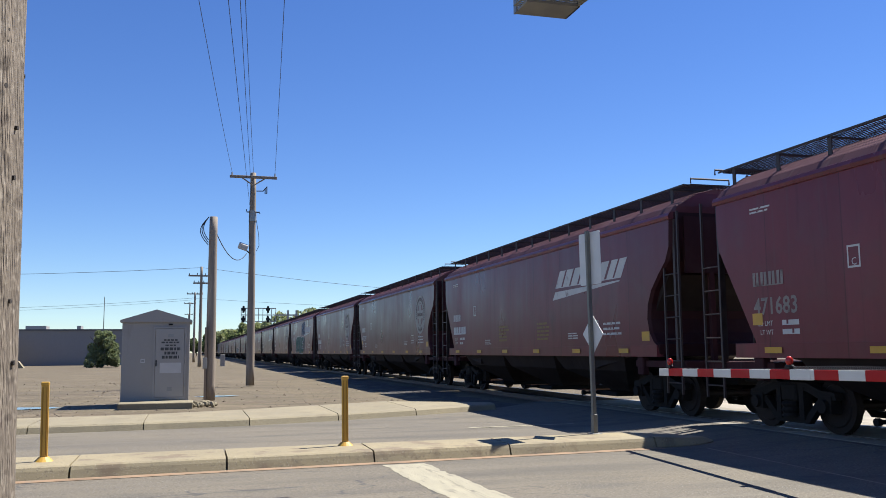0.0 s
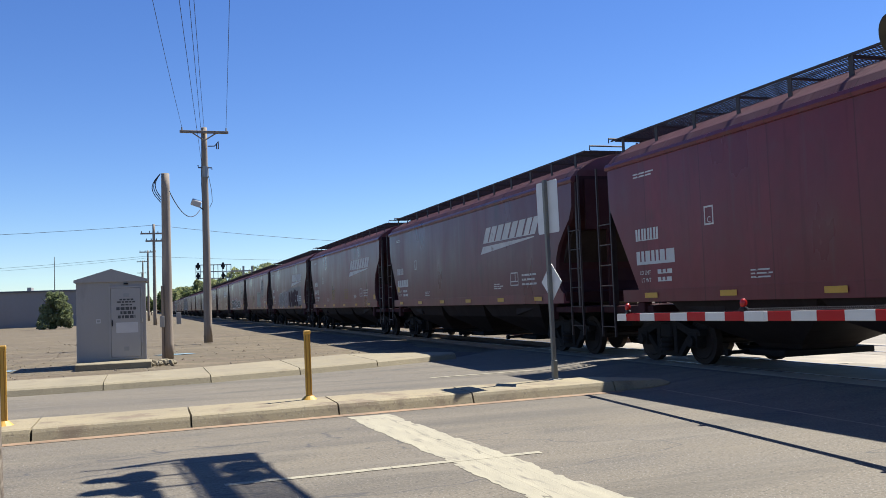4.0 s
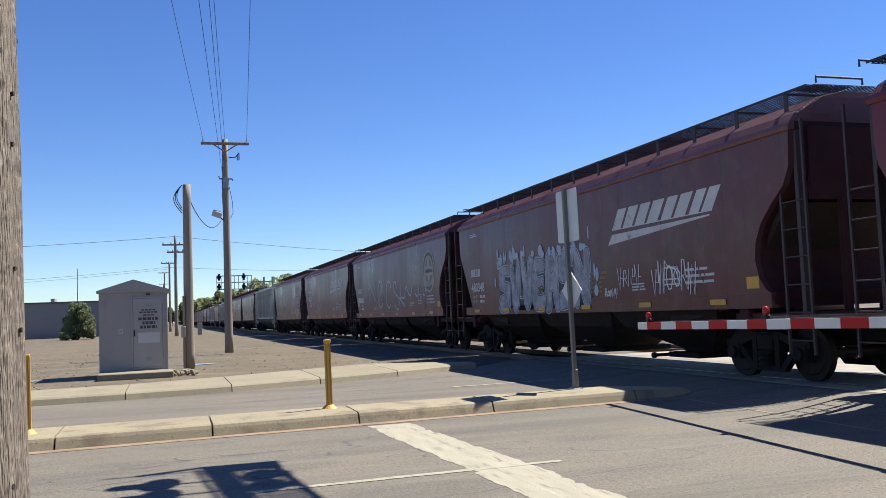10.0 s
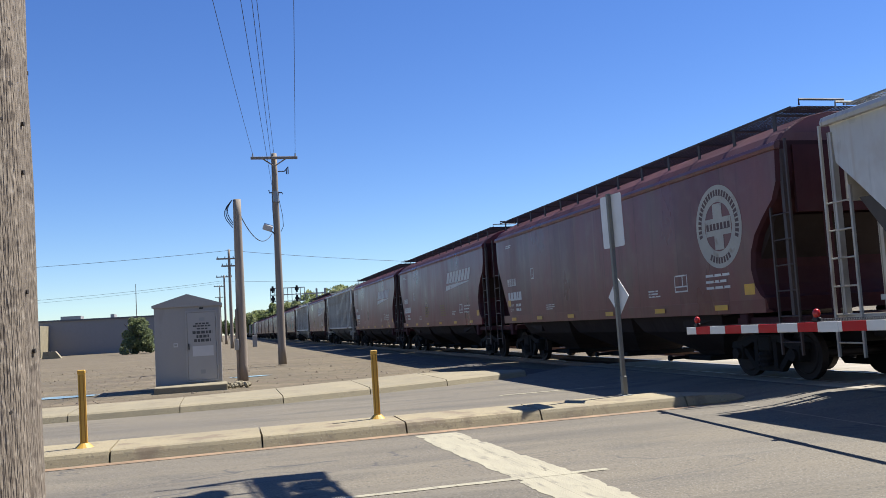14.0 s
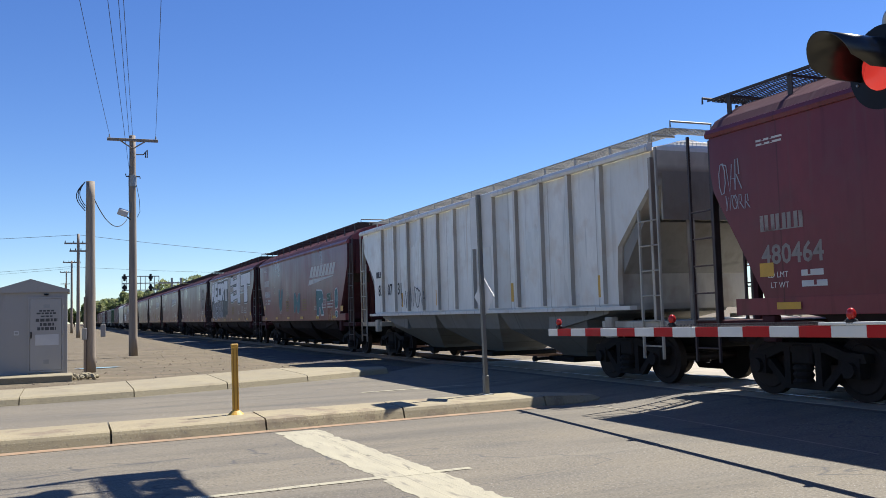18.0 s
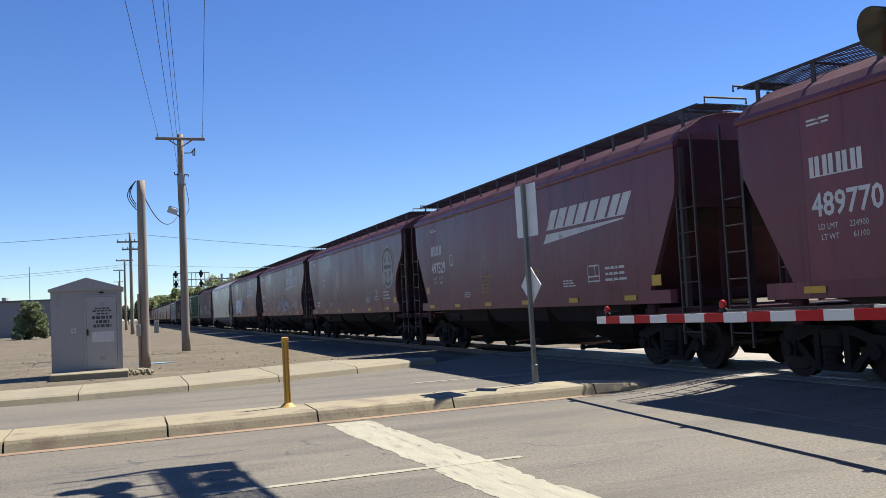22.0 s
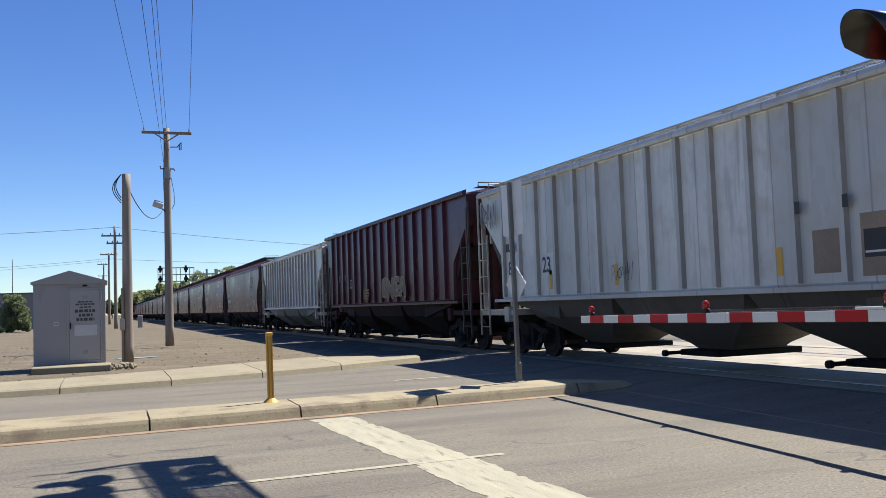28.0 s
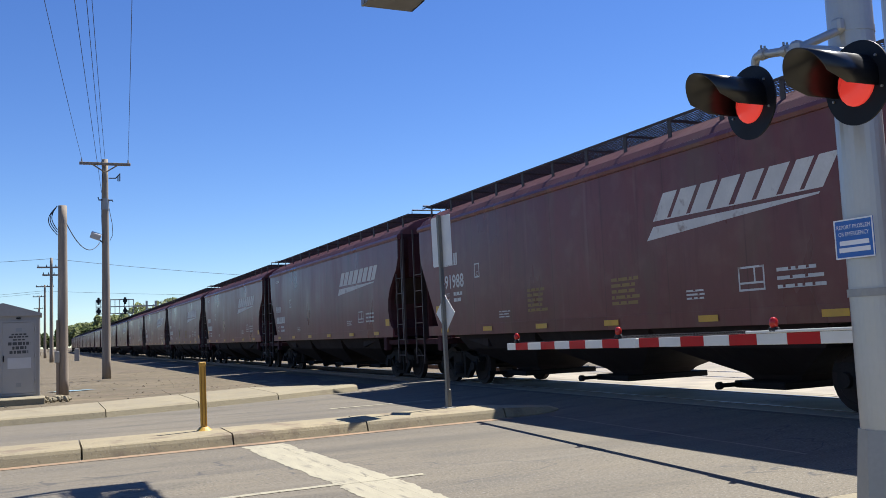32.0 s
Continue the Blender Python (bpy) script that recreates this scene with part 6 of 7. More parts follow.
# ---- crossing signals ----
def flasher(base, face, owner, size=1.06, yaw=-5.0, disc=0.182):
    """Round signal head: black background disc, hood, red lens. face: +1 looks to +x, -1 to -x."""
    h = new("signal_head")
    h.parent = owner
    p = Vector(base) - owner.location
    h.matrix_basis = pose(p.x, p.y, p.z, 0, 0, yaw) @ Matrix.Scale(size, 4)
    s = face
    part("background_disc", cyled((s * 0.012, 0, 0), (s * 0.02, 0, 0), disc, seg=40), M_BLACK, h)
    part("housing", cyled((-s * 0.055, 0, 0), (s * 0.012, 0, 0), 0.10, 0.14, seg=24), M_BLACK, h, smooth=False)
    for a in (38, 142, 200, 340):
        q = math.radians(a)
        part("screw", cyled((s * 0.02, 0.145 * math.cos(q), 0.145 * math.sin(q)), (s * 0.027, 0.145 * math.cos(q), 0.145 * math.sin(q)), 0.006, seg=6), M_GALV, h)
    bm = bmesh.new()
    n = 22
    rings = []
    for k in range(n + 1):
        a = math.radians(-20 + 220 * k / n)
        cut = 0.33 * (0.80 + 0.20 * math.sin(a)) if math.sin(a) > 0 else 0.33 * (0.80 + 0.9 * math.sin(a))
        rings.append([bm.verts.new((s * x, r * math.cos(a), r * math.sin(a) - dz)) for x, r, dz in ((0.02, 0.122, 0), (0.02 + cut, 0.120, -0.03 * cut), (0.02 + cut, 0.115, -0.03 * cut), (0.02, 0.117, 0))])
    for p, q in zip(rings, rings[1:]):
        for i in range(4):
            bm.faces.new((p[i], q[i], q[(i + 1) % 4], p[(i + 1) % 4]))
    bm.faces.new(rings[0])
    bm.faces.new(rings[-1][::-1])
    bmesh.ops.recalc_face_normals(bm, faces=bm.faces[:])
    part("hood", bm, M_HOOD, h, smooth=True)
    bm = bmesh.new()
    bmesh.ops.create_uvsphere(bm, u_segments=20, v_segments=10, radius=0.102, matrix=pose(s * 0.022, 0, 0) @ Matrix.Diagonal((0.3, 1, 1, 1)))
    part("lens", bm, M_LIT, h, "lit red lens", smooth=True)
    return h


MX, MY = 3.84, 2.66
mast = tagged(new("signal_mast"), "pale aluminium crossing signal mast with two flashers", "signal mast")
mast.location = (MX, MY, 0.03)
part("shaft", cyled((0, 0, 0.3), (0, 0, 4.3), 0.115, 0.108, seg=28), M_MAST, mast)
part("base_casting", cyled((0, 0, 0.0), (0, 0, 0.85), 0.20, 0.125, seg=8), M_GALV, mast)
part("cap", cyled((0, 0, 4.3), (0, 0, 4.38), 0.12, 0.05, seg=16), M_GALV, mast)
for z in (1.5, 2.72):
    part("band", cyled((0, 0, z), (0, 0, z + 0.04), 0.122, seg=28), M_GALV, mast)


def eased(pts, times=3):
    """An open line with its corners rounded off."""
    for _ in range(times):
        out = [pts[0]]
        for a, c in zip(pts, pts[1:]):
            a, c = Vector(a), Vector(c)
            out += [a.lerp(c, 0.25), a.lerp(c, 0.75)]
        pts = out + [pts[-1]]
    return pts


for line in ([(-0.35, 0.315, 2.60), (-0.36, 0.315, 2.79), (-0.38, 0.22, 2.775), (-0.38, 0.02, 2.735), (-0.35, -0.14, 2.69), (-0.33, -0.30, 2.62), (-0.32, -0.345, 2.52)],
             [(-0.38, 0.0, 2.735), (-0.24, -0.02, 2.795), (-0.07, -0.03, 2.868)]):
    bm = bmesh.new()
    tube(bm, eased(line), 0.022, 14)
    part("crossarm", bm, M_MAST, mast, smooth=True)
for y, z in ((0.225, 2.777), (0.075, 2.747)):
    part("collar", cyled((-0.38, y - 0.016, z), (-0.38, y + 0.016, z), 0.030, seg=20), M_MAST, mast, smooth=False)
    for d in (-0.012, 0.012):
        part("collar_bolt", cyled((-0.38 + d, y, z + 0.028), (-0.38 + d, y, z + 0.045), 0.006, seg=6), M_GALV, mast)
part("junction_casting", boxed(-0.415, -0.345, -0.03, 0.035, 2.705, 2.775, bev=0.018), M_MAST, mast)
part("mast_clamp", cyled((0, 0, 2.84), (0, 0, 2.875), 0.1135, seg=36), M_MAST, mast, smooth=False)
part("clamp_lug", boxed(-0.15, -0.10, -0.06, 0.0, 2.835, 2.905, bev=0.012), M_MAST, mast)
for dy, hz in ((-0.345, 2.495), (0.32, 2.572)):
    flasher((MX - 0.38, MY + dy, hz), -1, mast)

plate = tagged(new("notice_sign"), "small blue and white notice plate on the mast", "sign")
plate.matrix_basis = pose(MX - 0.125, MY - 0.02, 1.82, 0, 0, 0) @ Matrix.Scale(0.58, 4)
part("plate", boxed(-0.004, 0.004, -0.20, 0.20, -0.17, 0.17), M_BLUE, plate)
rim = bmesh.new()
for a in ((-0.20, 0.20, 0.158, 0.17), (-0.20, 0.20, -0.17, -0.158), (-0.20, -0.188, -0.158, 0.158), (0.188, 0.20, -0.158, 0.158)):
    box(rim, -0.007, -0.004, *a)
part("border", rim, M_SIGNWHITE, plate)
for txt, z, s in (("REPORT PROBLEM", 0.085, 0.052), ("OR EMERGENCY", 0.025, 0.052)):
    fs = letters(txt, s)
    wide = max(p for f in fs for p, q in f)
    bm = bmesh.new()
    sheet(bm, [[((wide / 2 - p) * 0.82, z + q) for p, q in f] for f in fs], lambda u, v: (-0.0065, u, v))
    part("words", bm, M_SIGNWHITE, plate)
for z0, w in ((-0.035, 0.15), (-0.095, 0.16)):
    part("number_bar", boxed(-0.0068, -0.004, -w, w, z0 - 0.02, z0 + 0.02), M_SIGNWHITE, plate)

# cantilever over the lanes, on a mast of its own
cmast = tagged(new("cantilever_mast"), "stout pale aluminium mast that carries the cantilever", "mast")
part("shaft", cyled((5.32, 3.40, 0.3), (5.32, 3.40, 7.2), 0.20, 0.17, seg=24), M_MAST, cmast)
part("base_casting", cyled((5.32, 3.40, 0.0), (5.32, 3.40, 0.7), 0.33, 0.22, seg=16), M_GALV, cmast)

canti = tagged(new("signal_cantilever"), "aluminium signal cantilever with a grated walkway over the lanes", "signal bridge")
part("main_tube", cyled((4.95, 3.9, 6.35), (4.42, 10.75, 6.30), 0.12, 0.10, seg=14), M_MAST, canti)
part("lower_tube", cyled((4.45, 3.9, 6.30), (4.02, 9.3, 6.35), 0.085, 0.08, seg=14), M_MAST, canti)
part("mast_bracket", cyled((4.3, 3.9, 6.32), (5.4, 3.6, 6.32), 0.06, seg=10), M_GALV, canti)
m = grate("walkway_grate", M_GALV, canti, -0.62, 0.13, 0.0, 6.2, 0.0, step=0.06, bar=0.016)
m.matrix_basis = pose(5.17, 4.5, 6.04, 0, 0, 4.6)
m = part("walkway_edge", boxed(0.13, 0.155, 0, 6.2, -0.05, 0.05), M_GALV, canti)
m.matrix_basis = pose(5.17, 4.5, 6.04, 0, 0, 4.6)
part("end_tray", boxed(4.12, 4.86, 10.35, 10.80, 5.985, 6.02), M_GALV, canti)
part("end_plate", boxed(4.84, 4.865, 10.35, 10.78, 5.985, 6.14), M_GALV, canti)
part("end_hanger", boxed(4.10, 4.135, 10.7, 10.80, 5.98, 7.0), M_GALV, canti)
part("end_hanger", boxed(4.84, 4.875, 10.7, 10.80, 6.14, 7.0), M_GALV, canti)
bm = bmesh.new()
tube(bm, [(3.8, 10.75, 7.0), (5.1, 10.75, 7.0)], 0.02)
part("handrail", bm, M_GALV, canti)
for yy in (9.45, 10.0):
    part("head_bracket", cyled((3.75, yy, 6.5), (5.0, yy + 0.05, 6.5), 0.03, seg=8), M_GALV, canti)
for yy in (9.5, 10.07):
    flasher((4.03, yy, 6.5), -1, canti, 1.15, 0.0, 0.265)
    flasher((4.92, yy + 0.02, 6.5), 1, canti, 1.15, 0.0, 0.265)

# gate
gate = tagged(new("crossing_gate"), "lowered red and white striped crossing gate arm with lamps", "crossing gate")
A0, A1 = Vector((7.06, 12.50, 1.15)), Vector((6.36, 4.1, 1.265))
along = (A1 - A0)
length = along.length
turn = Matrix.Translation(A0) @ along.to_track_quat("X", "Z").to_matrix().to_4x4()
arm = new("arm")
arm.parent = gate
arm.matrix_basis = turn
k = 0
s = 0.0
cuts = [0.0, 0.33]
while cuts[-1] < length - 0.5:
    cuts.append(cuts[-1] + (0.466 if cuts[-1] < 3.4 else 0.435))
for k, (a, b) in enumerate(zip(cuts, cuts[1:])):
    part("stripe", boxed(a, b, -0.02, 0.02, -0.056, 0.054, bev=0.004), M_GATERED if k % 2 else M_GATEWHITE, arm)
part("top_channel", boxed(6.05, length - 0.3, -0.03, 0.03, 0.056, 0.085, bev=0.006), M_GATEWHITE, arm)
part("joint_plate", boxed(3.56, 3.96, -0.026, 0.026, -0.062, 0.058, bev=0.004), M_GATEWHITE, arm)
bm = bmesh.new()
coil = [(0.5 + 0.0102 * i, 0.004, 0.064) for i in range(0, 300, 20)] + [(3.62 + 0.0042 * i, 0.016 * math.cos(i * 0.9), 0.076 + 0.016 * math.sin(i * 0.9)) for i in range(590)]
tube(bm, coil, 0.004, 4)
part("cable_coil", bm, M_WIRE, arm)
for a in (0.36, 3.53, 6.45):
    lamp = new("gate_lamp")
    lamp.parent = gate
    lamp.matrix_basis = turn @ pose(a, 0, 0.0)
    part("lamp_foot", boxed(-0.05, 0.05, -0.03, 0.03, 0.062, 0.11, bev=0.008), M_BLACK, lamp)
    bm = bmesh.new()
    bmesh.ops.create_uvsphere(bm, u_segments=14, v_segments=10, radius=0.052, matrix=pose(0, 0, 0.155) @ Matrix.Diagonal((0.8, 0.9, 1.1, 1)))
    part("lamp_lens", bm, M_LENS, lamp, "red lamp lens", smooth=True)
    bm = bmesh.new()
    tube(bm, [(0.09, 0.0, 0.08), (0.06, -0.01, 0.11), (0.02, -0.01, 0.10), (-0.06, 0, 0.11), (-0.11, 0, 0.08)], 0.006, 5)
    part("lamp_cord", bm, M_WIRE, lamp)
part("gate_pedestal", cyled((6.34, 3.85, 0.02), (6.34, 3.85, 1.6), 0.07, seg=14), M_MAST, gate)
part("gate_machine", boxed(6.14, 6.54, 3.6, 4.15, 0.85, 1.4, bev=0.03), M_GALV, gate)

# ---- sign post on the median ----
sign = tagged(new("sign_post"), "back of a grey sign above a diamond marker on post", "street sign")
sign.matrix_basis = pose(6.30, 13.30, 0.155, 0, -0.8, 4.6)
part("post", prismed([(-0.03, -0.03), (0.03, -0.03), (0.03, 0.03), (-0.03, 0.03)], "z", 0, 3.28), M_POST, sign)
part("anchor_sleeve", boxed(-0.04, 0.04, -0.04, 0.04, 0, 0.32, bev=0.006), M_POST, sign)
part("base_plate", boxed(-0.09, 0.09, -0.09, 0.09, 0, 0.02, bev=0.005), M_POST, sign)
outline = []
for cx, cz, a0 in ((0.30, 2.44, -90), (0.30, 3.22, 0), (-0.30, 3.22, 90), (-0.30, 2.44, 180)):
    for q in range(5):
        a = math.radians(a0 + q * 22.5)
        outline.append((cx + 0.04 * math.cos(a), cz + 0.04 * math.sin(a)))
part("sign_plate", prismed(outline, "x", 0.034, 0.038), M_SIGNBACK, sign)
part("diamond_plate", prismed([(0, 1.28), (0.325, 1.60), (0, 1.92), (-0.325, 1.60)], "x", 0.034, 0.038), M_SIGNBACK, sign)
for z in (1.45, 1.75, 2.55, 3.1):
    part("bolt", cyled((-0.045, 0, z), (-0.03, 0, z), 0.014, seg=6), M_GALV, sign)


# ---- yellow delineator posts ----
def delineator(x, y, lean):
    d = tagged(new("delineator_post"), "slim yellow plastic delineator post on the median", "bollard", "yellow delineators")
    d.matrix_basis = pose(x, y, 0.155, 0, lean, 0)
    part("post", prismed([(-0.045, -0.02), (-0.012, -0.03), (0.012, -0.03), (0.045, -0.02), (0.045, 0.02), (0.012, 0.006), (-0.012, 0.006), (-0.045, 0.02)], "z", 0.05, 0.98), M_YELLOW, d)
    # Proud dark-yellow strips: the shade inside the post's grooves, given as colour.
    for gx in (-0.024, 0.024):
        part("groove", boxed(gx - 0.006, gx + 0.006, -0.0335, -0.022, 0.08, 0.93), M_GROOVE, d)
    part("cap", boxed(-0.05, 0.05, -0.036, 0.025, 0.95, 1.0, bev=0.01), M_YELLOW, d)
    part("foot", cyled((0, 0, 0), (0, 0, 0.06), 0.12, 0.06, seg=16), M_YELLOW, d)
    return d


delineator(2.21, 12.95, -0.6)
delineator(-1.72, 12.42, -0.8)

# ---- equipment cabinet ----
cab = tagged(new("equipment_cabinet"), "grey sheet-metal signal cabinet with a gabled roof", "cabinet")
cab.matrix_basis = pose(-0.93, 28.55, 0.0, 0, 0, 0)
W, D, H = 0.95, 1.0, 2.42
part("wall_shell", boxed(-W, W, -D, D, 0.10, H, bev=0.01), M_CABINET, cab)
part("plinth", boxed(-W + 0.03, W - 0.03, -D + 0.03, D - 0.03, 0.0, 0.10), M_GALV, cab)
part("roof", prismed([(-W - 0.06, H - 0.02), (W + 0.06, H - 0.02), (W + 0.06, H + 0.05), (0, H + 0.36), (-W - 0.06, H + 0.05)], "y", -D - 0.06, D + 0.06), M_CABINET, cab)
part("door", boxed(-0.02, 0.80, -D - 0.03, -D, 0.22, 2.22, bev=0.008), M_CABTRIM, cab)
fr = bmesh.new()
for a in ((-0.07, -0.025, 0.17, 2.27), (0.805, 0.85, 0.17, 2.27), (-0.025, 0.805, 2.225, 2.27), (-0.025, 0.805, 0.17, 0.215)):
    box(fr, a[0], a[1], -D - 0.036, -D, a[2], a[3])
part("door_frame", fr, M_CABTRIM, cab)
part("door_handle", boxed(0.0, 0.03, -D - 0.08, -D - 0.03, 1.12, 1.30, bev=0.006), M_BLACK, cab)
for z in (0.5, 1.2, 1.95):
    part("hinge", cyled((0.83, -D - 0.05, z), (0.83, -D - 0.05, z + 0.12), 0.018, seg=8), M_GALV, cab)
part("vent", boxed(0.33, 0.47, -D - 0.045, -D - 0.03, 0.40, 0.52), M_GALV, cab)
part("vent", boxed(-0.42, -0.30, -D - 0.012, -D, 1.22, 1.34), M_FADED, cab)
part("vent_slot", boxed(-0.40, -0.32, -D - 0.015, -D - 0.012, 1.25, 1.31), M_GALV, cab)
part("eave_lamp", boxed(0.34, 0.46, -D - 0.05, -D, 2.32, 2.36), M_BLACK, cab)
part("faded_label", boxed(0.12, 0.72, -D - 0.034, -D - 0.03, 0.92, 1.22), M_FADED, cab)
part("door_emblem", boxed(0.33, 0.49, -D - 0.034, -D - 0.03, 1.96, 2.06), M_GALV, cab)
for z, a, b, h in ((1.86, 0.22, 0.60, 0.045), (1.79, 0.15, 0.67, 0.045), (1.71, 0.26, 0.56, 0.04), (1.58, 0.13, 0.70, 0.085), (1.46, 0.24, 0.60, 0.085), (1.34, 0.17, 0.65, 0.085)):
    rnd = random.Random(int(z * 100))
    bm = bmesh.new()
    x = a
    while x < b:
        w = min(b - x, rnd.uniform(0.05, 0.11))
        box(bm, x, x + w, -D - 0.034, -D - 0.03, z, z + h)
        x += w + 0.025
    part("lettering_bar", bm, M_DARKTEXT, cab)
slab = tagged(finish("concrete_slab", boxed(-1.85, 0.15, 26.25, 27.5, -0.1, 0.13, bev=0.02), M_CONC), "low tan concrete slab before the cabinet", "slab")
bm = bmesh.new()
rnd = random.Random(8)
for _ in range(22):
    x, y, r = rnd.uniform(0.15, 0.75), rnd.uniform(26.4, 27.6), rnd.uniform(0.04, 0.14)
    bmesh.ops.create_icosphere(bm, subdivisions=1, radius=r, matrix=pose(x, y, r * 0.3, rnd.uniform(0, 90), rnd.uniform(0, 90), 0) @ Matrix.Diagonal((1, 0.7, 0.6, 1)))
tagged(finish("rubble", bm, M_CONC), "small heap of broken concrete by the slab", "rubble", kind="stuff")


# ---- poles ----
def taper_pole(bm, h, r0, r1, seed, knots=0):
    """Wooden shaft, slightly uneven, with cracks cut in."""
    rnd = random.Random(seed)
    n, seg = (40, 32) if knots else (12, 14)
    rings = []
    for i in range(n + 1):
        z = h * i / n
        r = r0 + (r1 - r0) * i / n
        rings.append([bm.verts.new(((r + rnd.uniform(-1, 1) * r0 * 0.012 - (0.007 if knots and k % 9 == 4 else 0)) * math.cos(2 * math.pi * k / seg), (r + rnd.uniform(-1, 1) * r0 * 0.012) * math.sin(2 * math.pi * k / seg), z)) for k in range(seg)])
    for a, c in zip(rings, rings[1:]):
        for k in range(seg):
            bm.faces.new((a[k], a[(k + 1) % seg], c[(k + 1) % seg], c[k]))
    bm.faces.new(rings[-1])
    bm.faces.new(rings[0][::-1])


near = tagged(new("utility_pole"), "weathered grey-brown wooden utility pole with cracks and nail holes", "utility pole", "utility poles")
near.matrix_basis = pose(-0.437, 1.90, 0.0, 0, -0.9, 0)
bm = bmesh.new()
taper_pole(bm, 10.4, 0.172, 0.125, 1, 1)
part("shaft", bm, M_NEARWOOD, near, smooth=True)
part("crossarm", boxed(-1.15, 1.15, 0.14, 0.25, 9.85, 9.97, bev=0.01), M_FARWOOD, near)
rnd = random.Random(3)
for i in range(46):
    z, a = rnd.uniform(0.9, 2.9), rnd.uniform(-1.9, 0.4)
    r = 0.171 - 0.0045 * z
    p = Vector((r * math.cos(a), r * math.sin(a), z))
    part("nail_hole", cyled(p * 1.0 - Vector((math.cos(a), math.sin(a), 0)) * 0.01, p + Vector((math.cos(a), math.sin(a), 0)) * 0.0008, rnd.uniform(0.0025, 0.0055), seg=7), M_BARKDARK, near)

pole_a = tagged(new("utility_pole"), "tall brown wooden utility pole with crossarm and box", "utility pole", "utility poles")
pole_a.location = (2.70, 41.9, 0)
bm = bmesh.new()
taper_pole(bm, 9.85, 0.19, 0.13, 2)
part("shaft", bm, M_FARWOOD, pole_a, smooth=True)
part("crossarm", boxed(-1.08, 1.08, -0.26, -0.14, 9.55, 9.67, bev=0.01), M_FARWOOD, pole_a)
for s in (-1, 1):
    part("arm_brace", cyled((s * 0.52, -0.2, 9.56), (s * 0.05, -0.15, 9.26), 0.03, seg=6), M_FARWOOD, pole_a)
    part("insulator", cyled((s * 0.98, -0.2, 9.67), (s * 0.98, -0.2, 9.82), 0.04, 0.03, seg=8), M_GALV, pole_a)
bm = bmesh.new()
tube(bm, [(0.15, -0.1, 8.98), (0.45, -0.15, 8.98), (0.55, -0.15, 9.1), (0.62, -0.15, 9.2), (0.62, -0.15, 8.85), (0.54, -0.15, 8.85), (0.54, -0.15, 9.1)], 0.025)
part("hook_bracket", bm, M_WIRE, pole_a)
part("collar", cyled((0, 0, 7.55), (0, 0, 8.05), 0.175, seg=12), M_GALV, pole_a)
bm = bmesh.new()
tube(bm, [(-0.3, -0.1, 8.1), (-0.28, -0.1, 7.98), (0.3, -0.1, 7.98), (0.32, -0.1, 7.9)], 0.03)
part("fitting", bm, M_WIRE, pole_a)
m = part("flood_lamp", boxed(-0.22, 0.22, -0.16, 0.16, -0.14, 0.14, bev=0.03), M_FADED, pole_a, "pale box lamp")
m.matrix_basis = pose(-0.42, -0.15, 6.35, 15, 20, 0)
part("lamp_arm", cyled((-0.3, -0.15, 6.2), (-0.05, -0.08, 6.0), 0.03, seg=6), M_WIRE, pole_a)
bm = bmesh.new()
tube(bm, [(-0.12, -0.12, 9.2), (-0.14, -0.2, 8.5), (-0.17, -0.2, 7.2), (-0.15, -0.2, 6.5)], 0.014)
tube(bm, [(0.16, -0.1, 7.6), (0.28, -0.12, 6.9), (0.30, -0.12, 6.4), (0.18, -0.1, 6.15)], 0.012)
part("drop_cable", bm, M_WIRE, pole_a)

pole_b = tagged(new("utility_pole"), "short brown wooden pole with cable loops at its top", "utility pole", "utility poles")
pole_b.matrix_basis = pose(0.66, 29.46, 0, 0, 0.1, 0)
bm = bmesh.new()
taper_pole(bm, 5.87, 0.165, 0.125, 3)
part("shaft", bm, M_FARWOOD, pole_b, smooth=True)
for k in range(3):
    loop = [(-0.15 - 0.16 * math.sin(math.pi * i / 12) * (1 + 0.3 * k), -0.08, 5.85 - (0.75 + 0.08 * k) * i / 12) for i in range(13)]
    bm = bmesh.new()
    tube(bm, loop, 0.014, 5)
    part("cable_loop", bm, M_WIRE, pole_b)
part("conduit", boxed(-0.19, -0.12, -0.17, -0.1, 0, 2.3), M_FARWOOD, pole_b)
part("junction_box", boxed(-0.24, -0.1, -0.22, -0.12, 1.0, 1.35, bev=0.01), M_GALV, pole_b)


def wire(name, a, c, sag, r, label="thin dark overhead wire between poles"):
    a, c = Vector(a), Vector(c)
    bm = bmesh.new()
    n = 16
    pts = []
    for i in range(n + 1):
        k = i / n
        p = a.lerp(c, k)
        p.z -= sag * 4 * k * (1 - k)
        pts.append(p)
    tube(bm, pts, r, 5)
    return tagged(finish(name, bm, M_WIRE), label, "wire", "overhead wires")


wire("overhead_wire", (-1.42, 2.0, 10.0), (1.72, 41.7, 9.82), 0.35, 0.008)
wire("overhead_wire", (-0.78, 2.0, 10.0), (2.55, 41.8, 8.3), 0.15, 0.008)
wire("overhead_wire", (-0.42, 2.0, 10.0), (2.62, 41.8, 8.9), 0.15, 0.008)
wire("overhead_wire", (-0.30, 2.0, 10.0), (2.70, 41.8, 9.85), 0.35, 0.008)
wire("overhead_wire", (0.50, 2.0, 10.0), (3.68, 41.7, 9.82), 0.35, 0.008)
wire("slack_cable", (0.78, 29.4, 5.3), (2.45, 41.75, 6.05), 0.55, 0.016, "slack dark cable drooping between two poles")


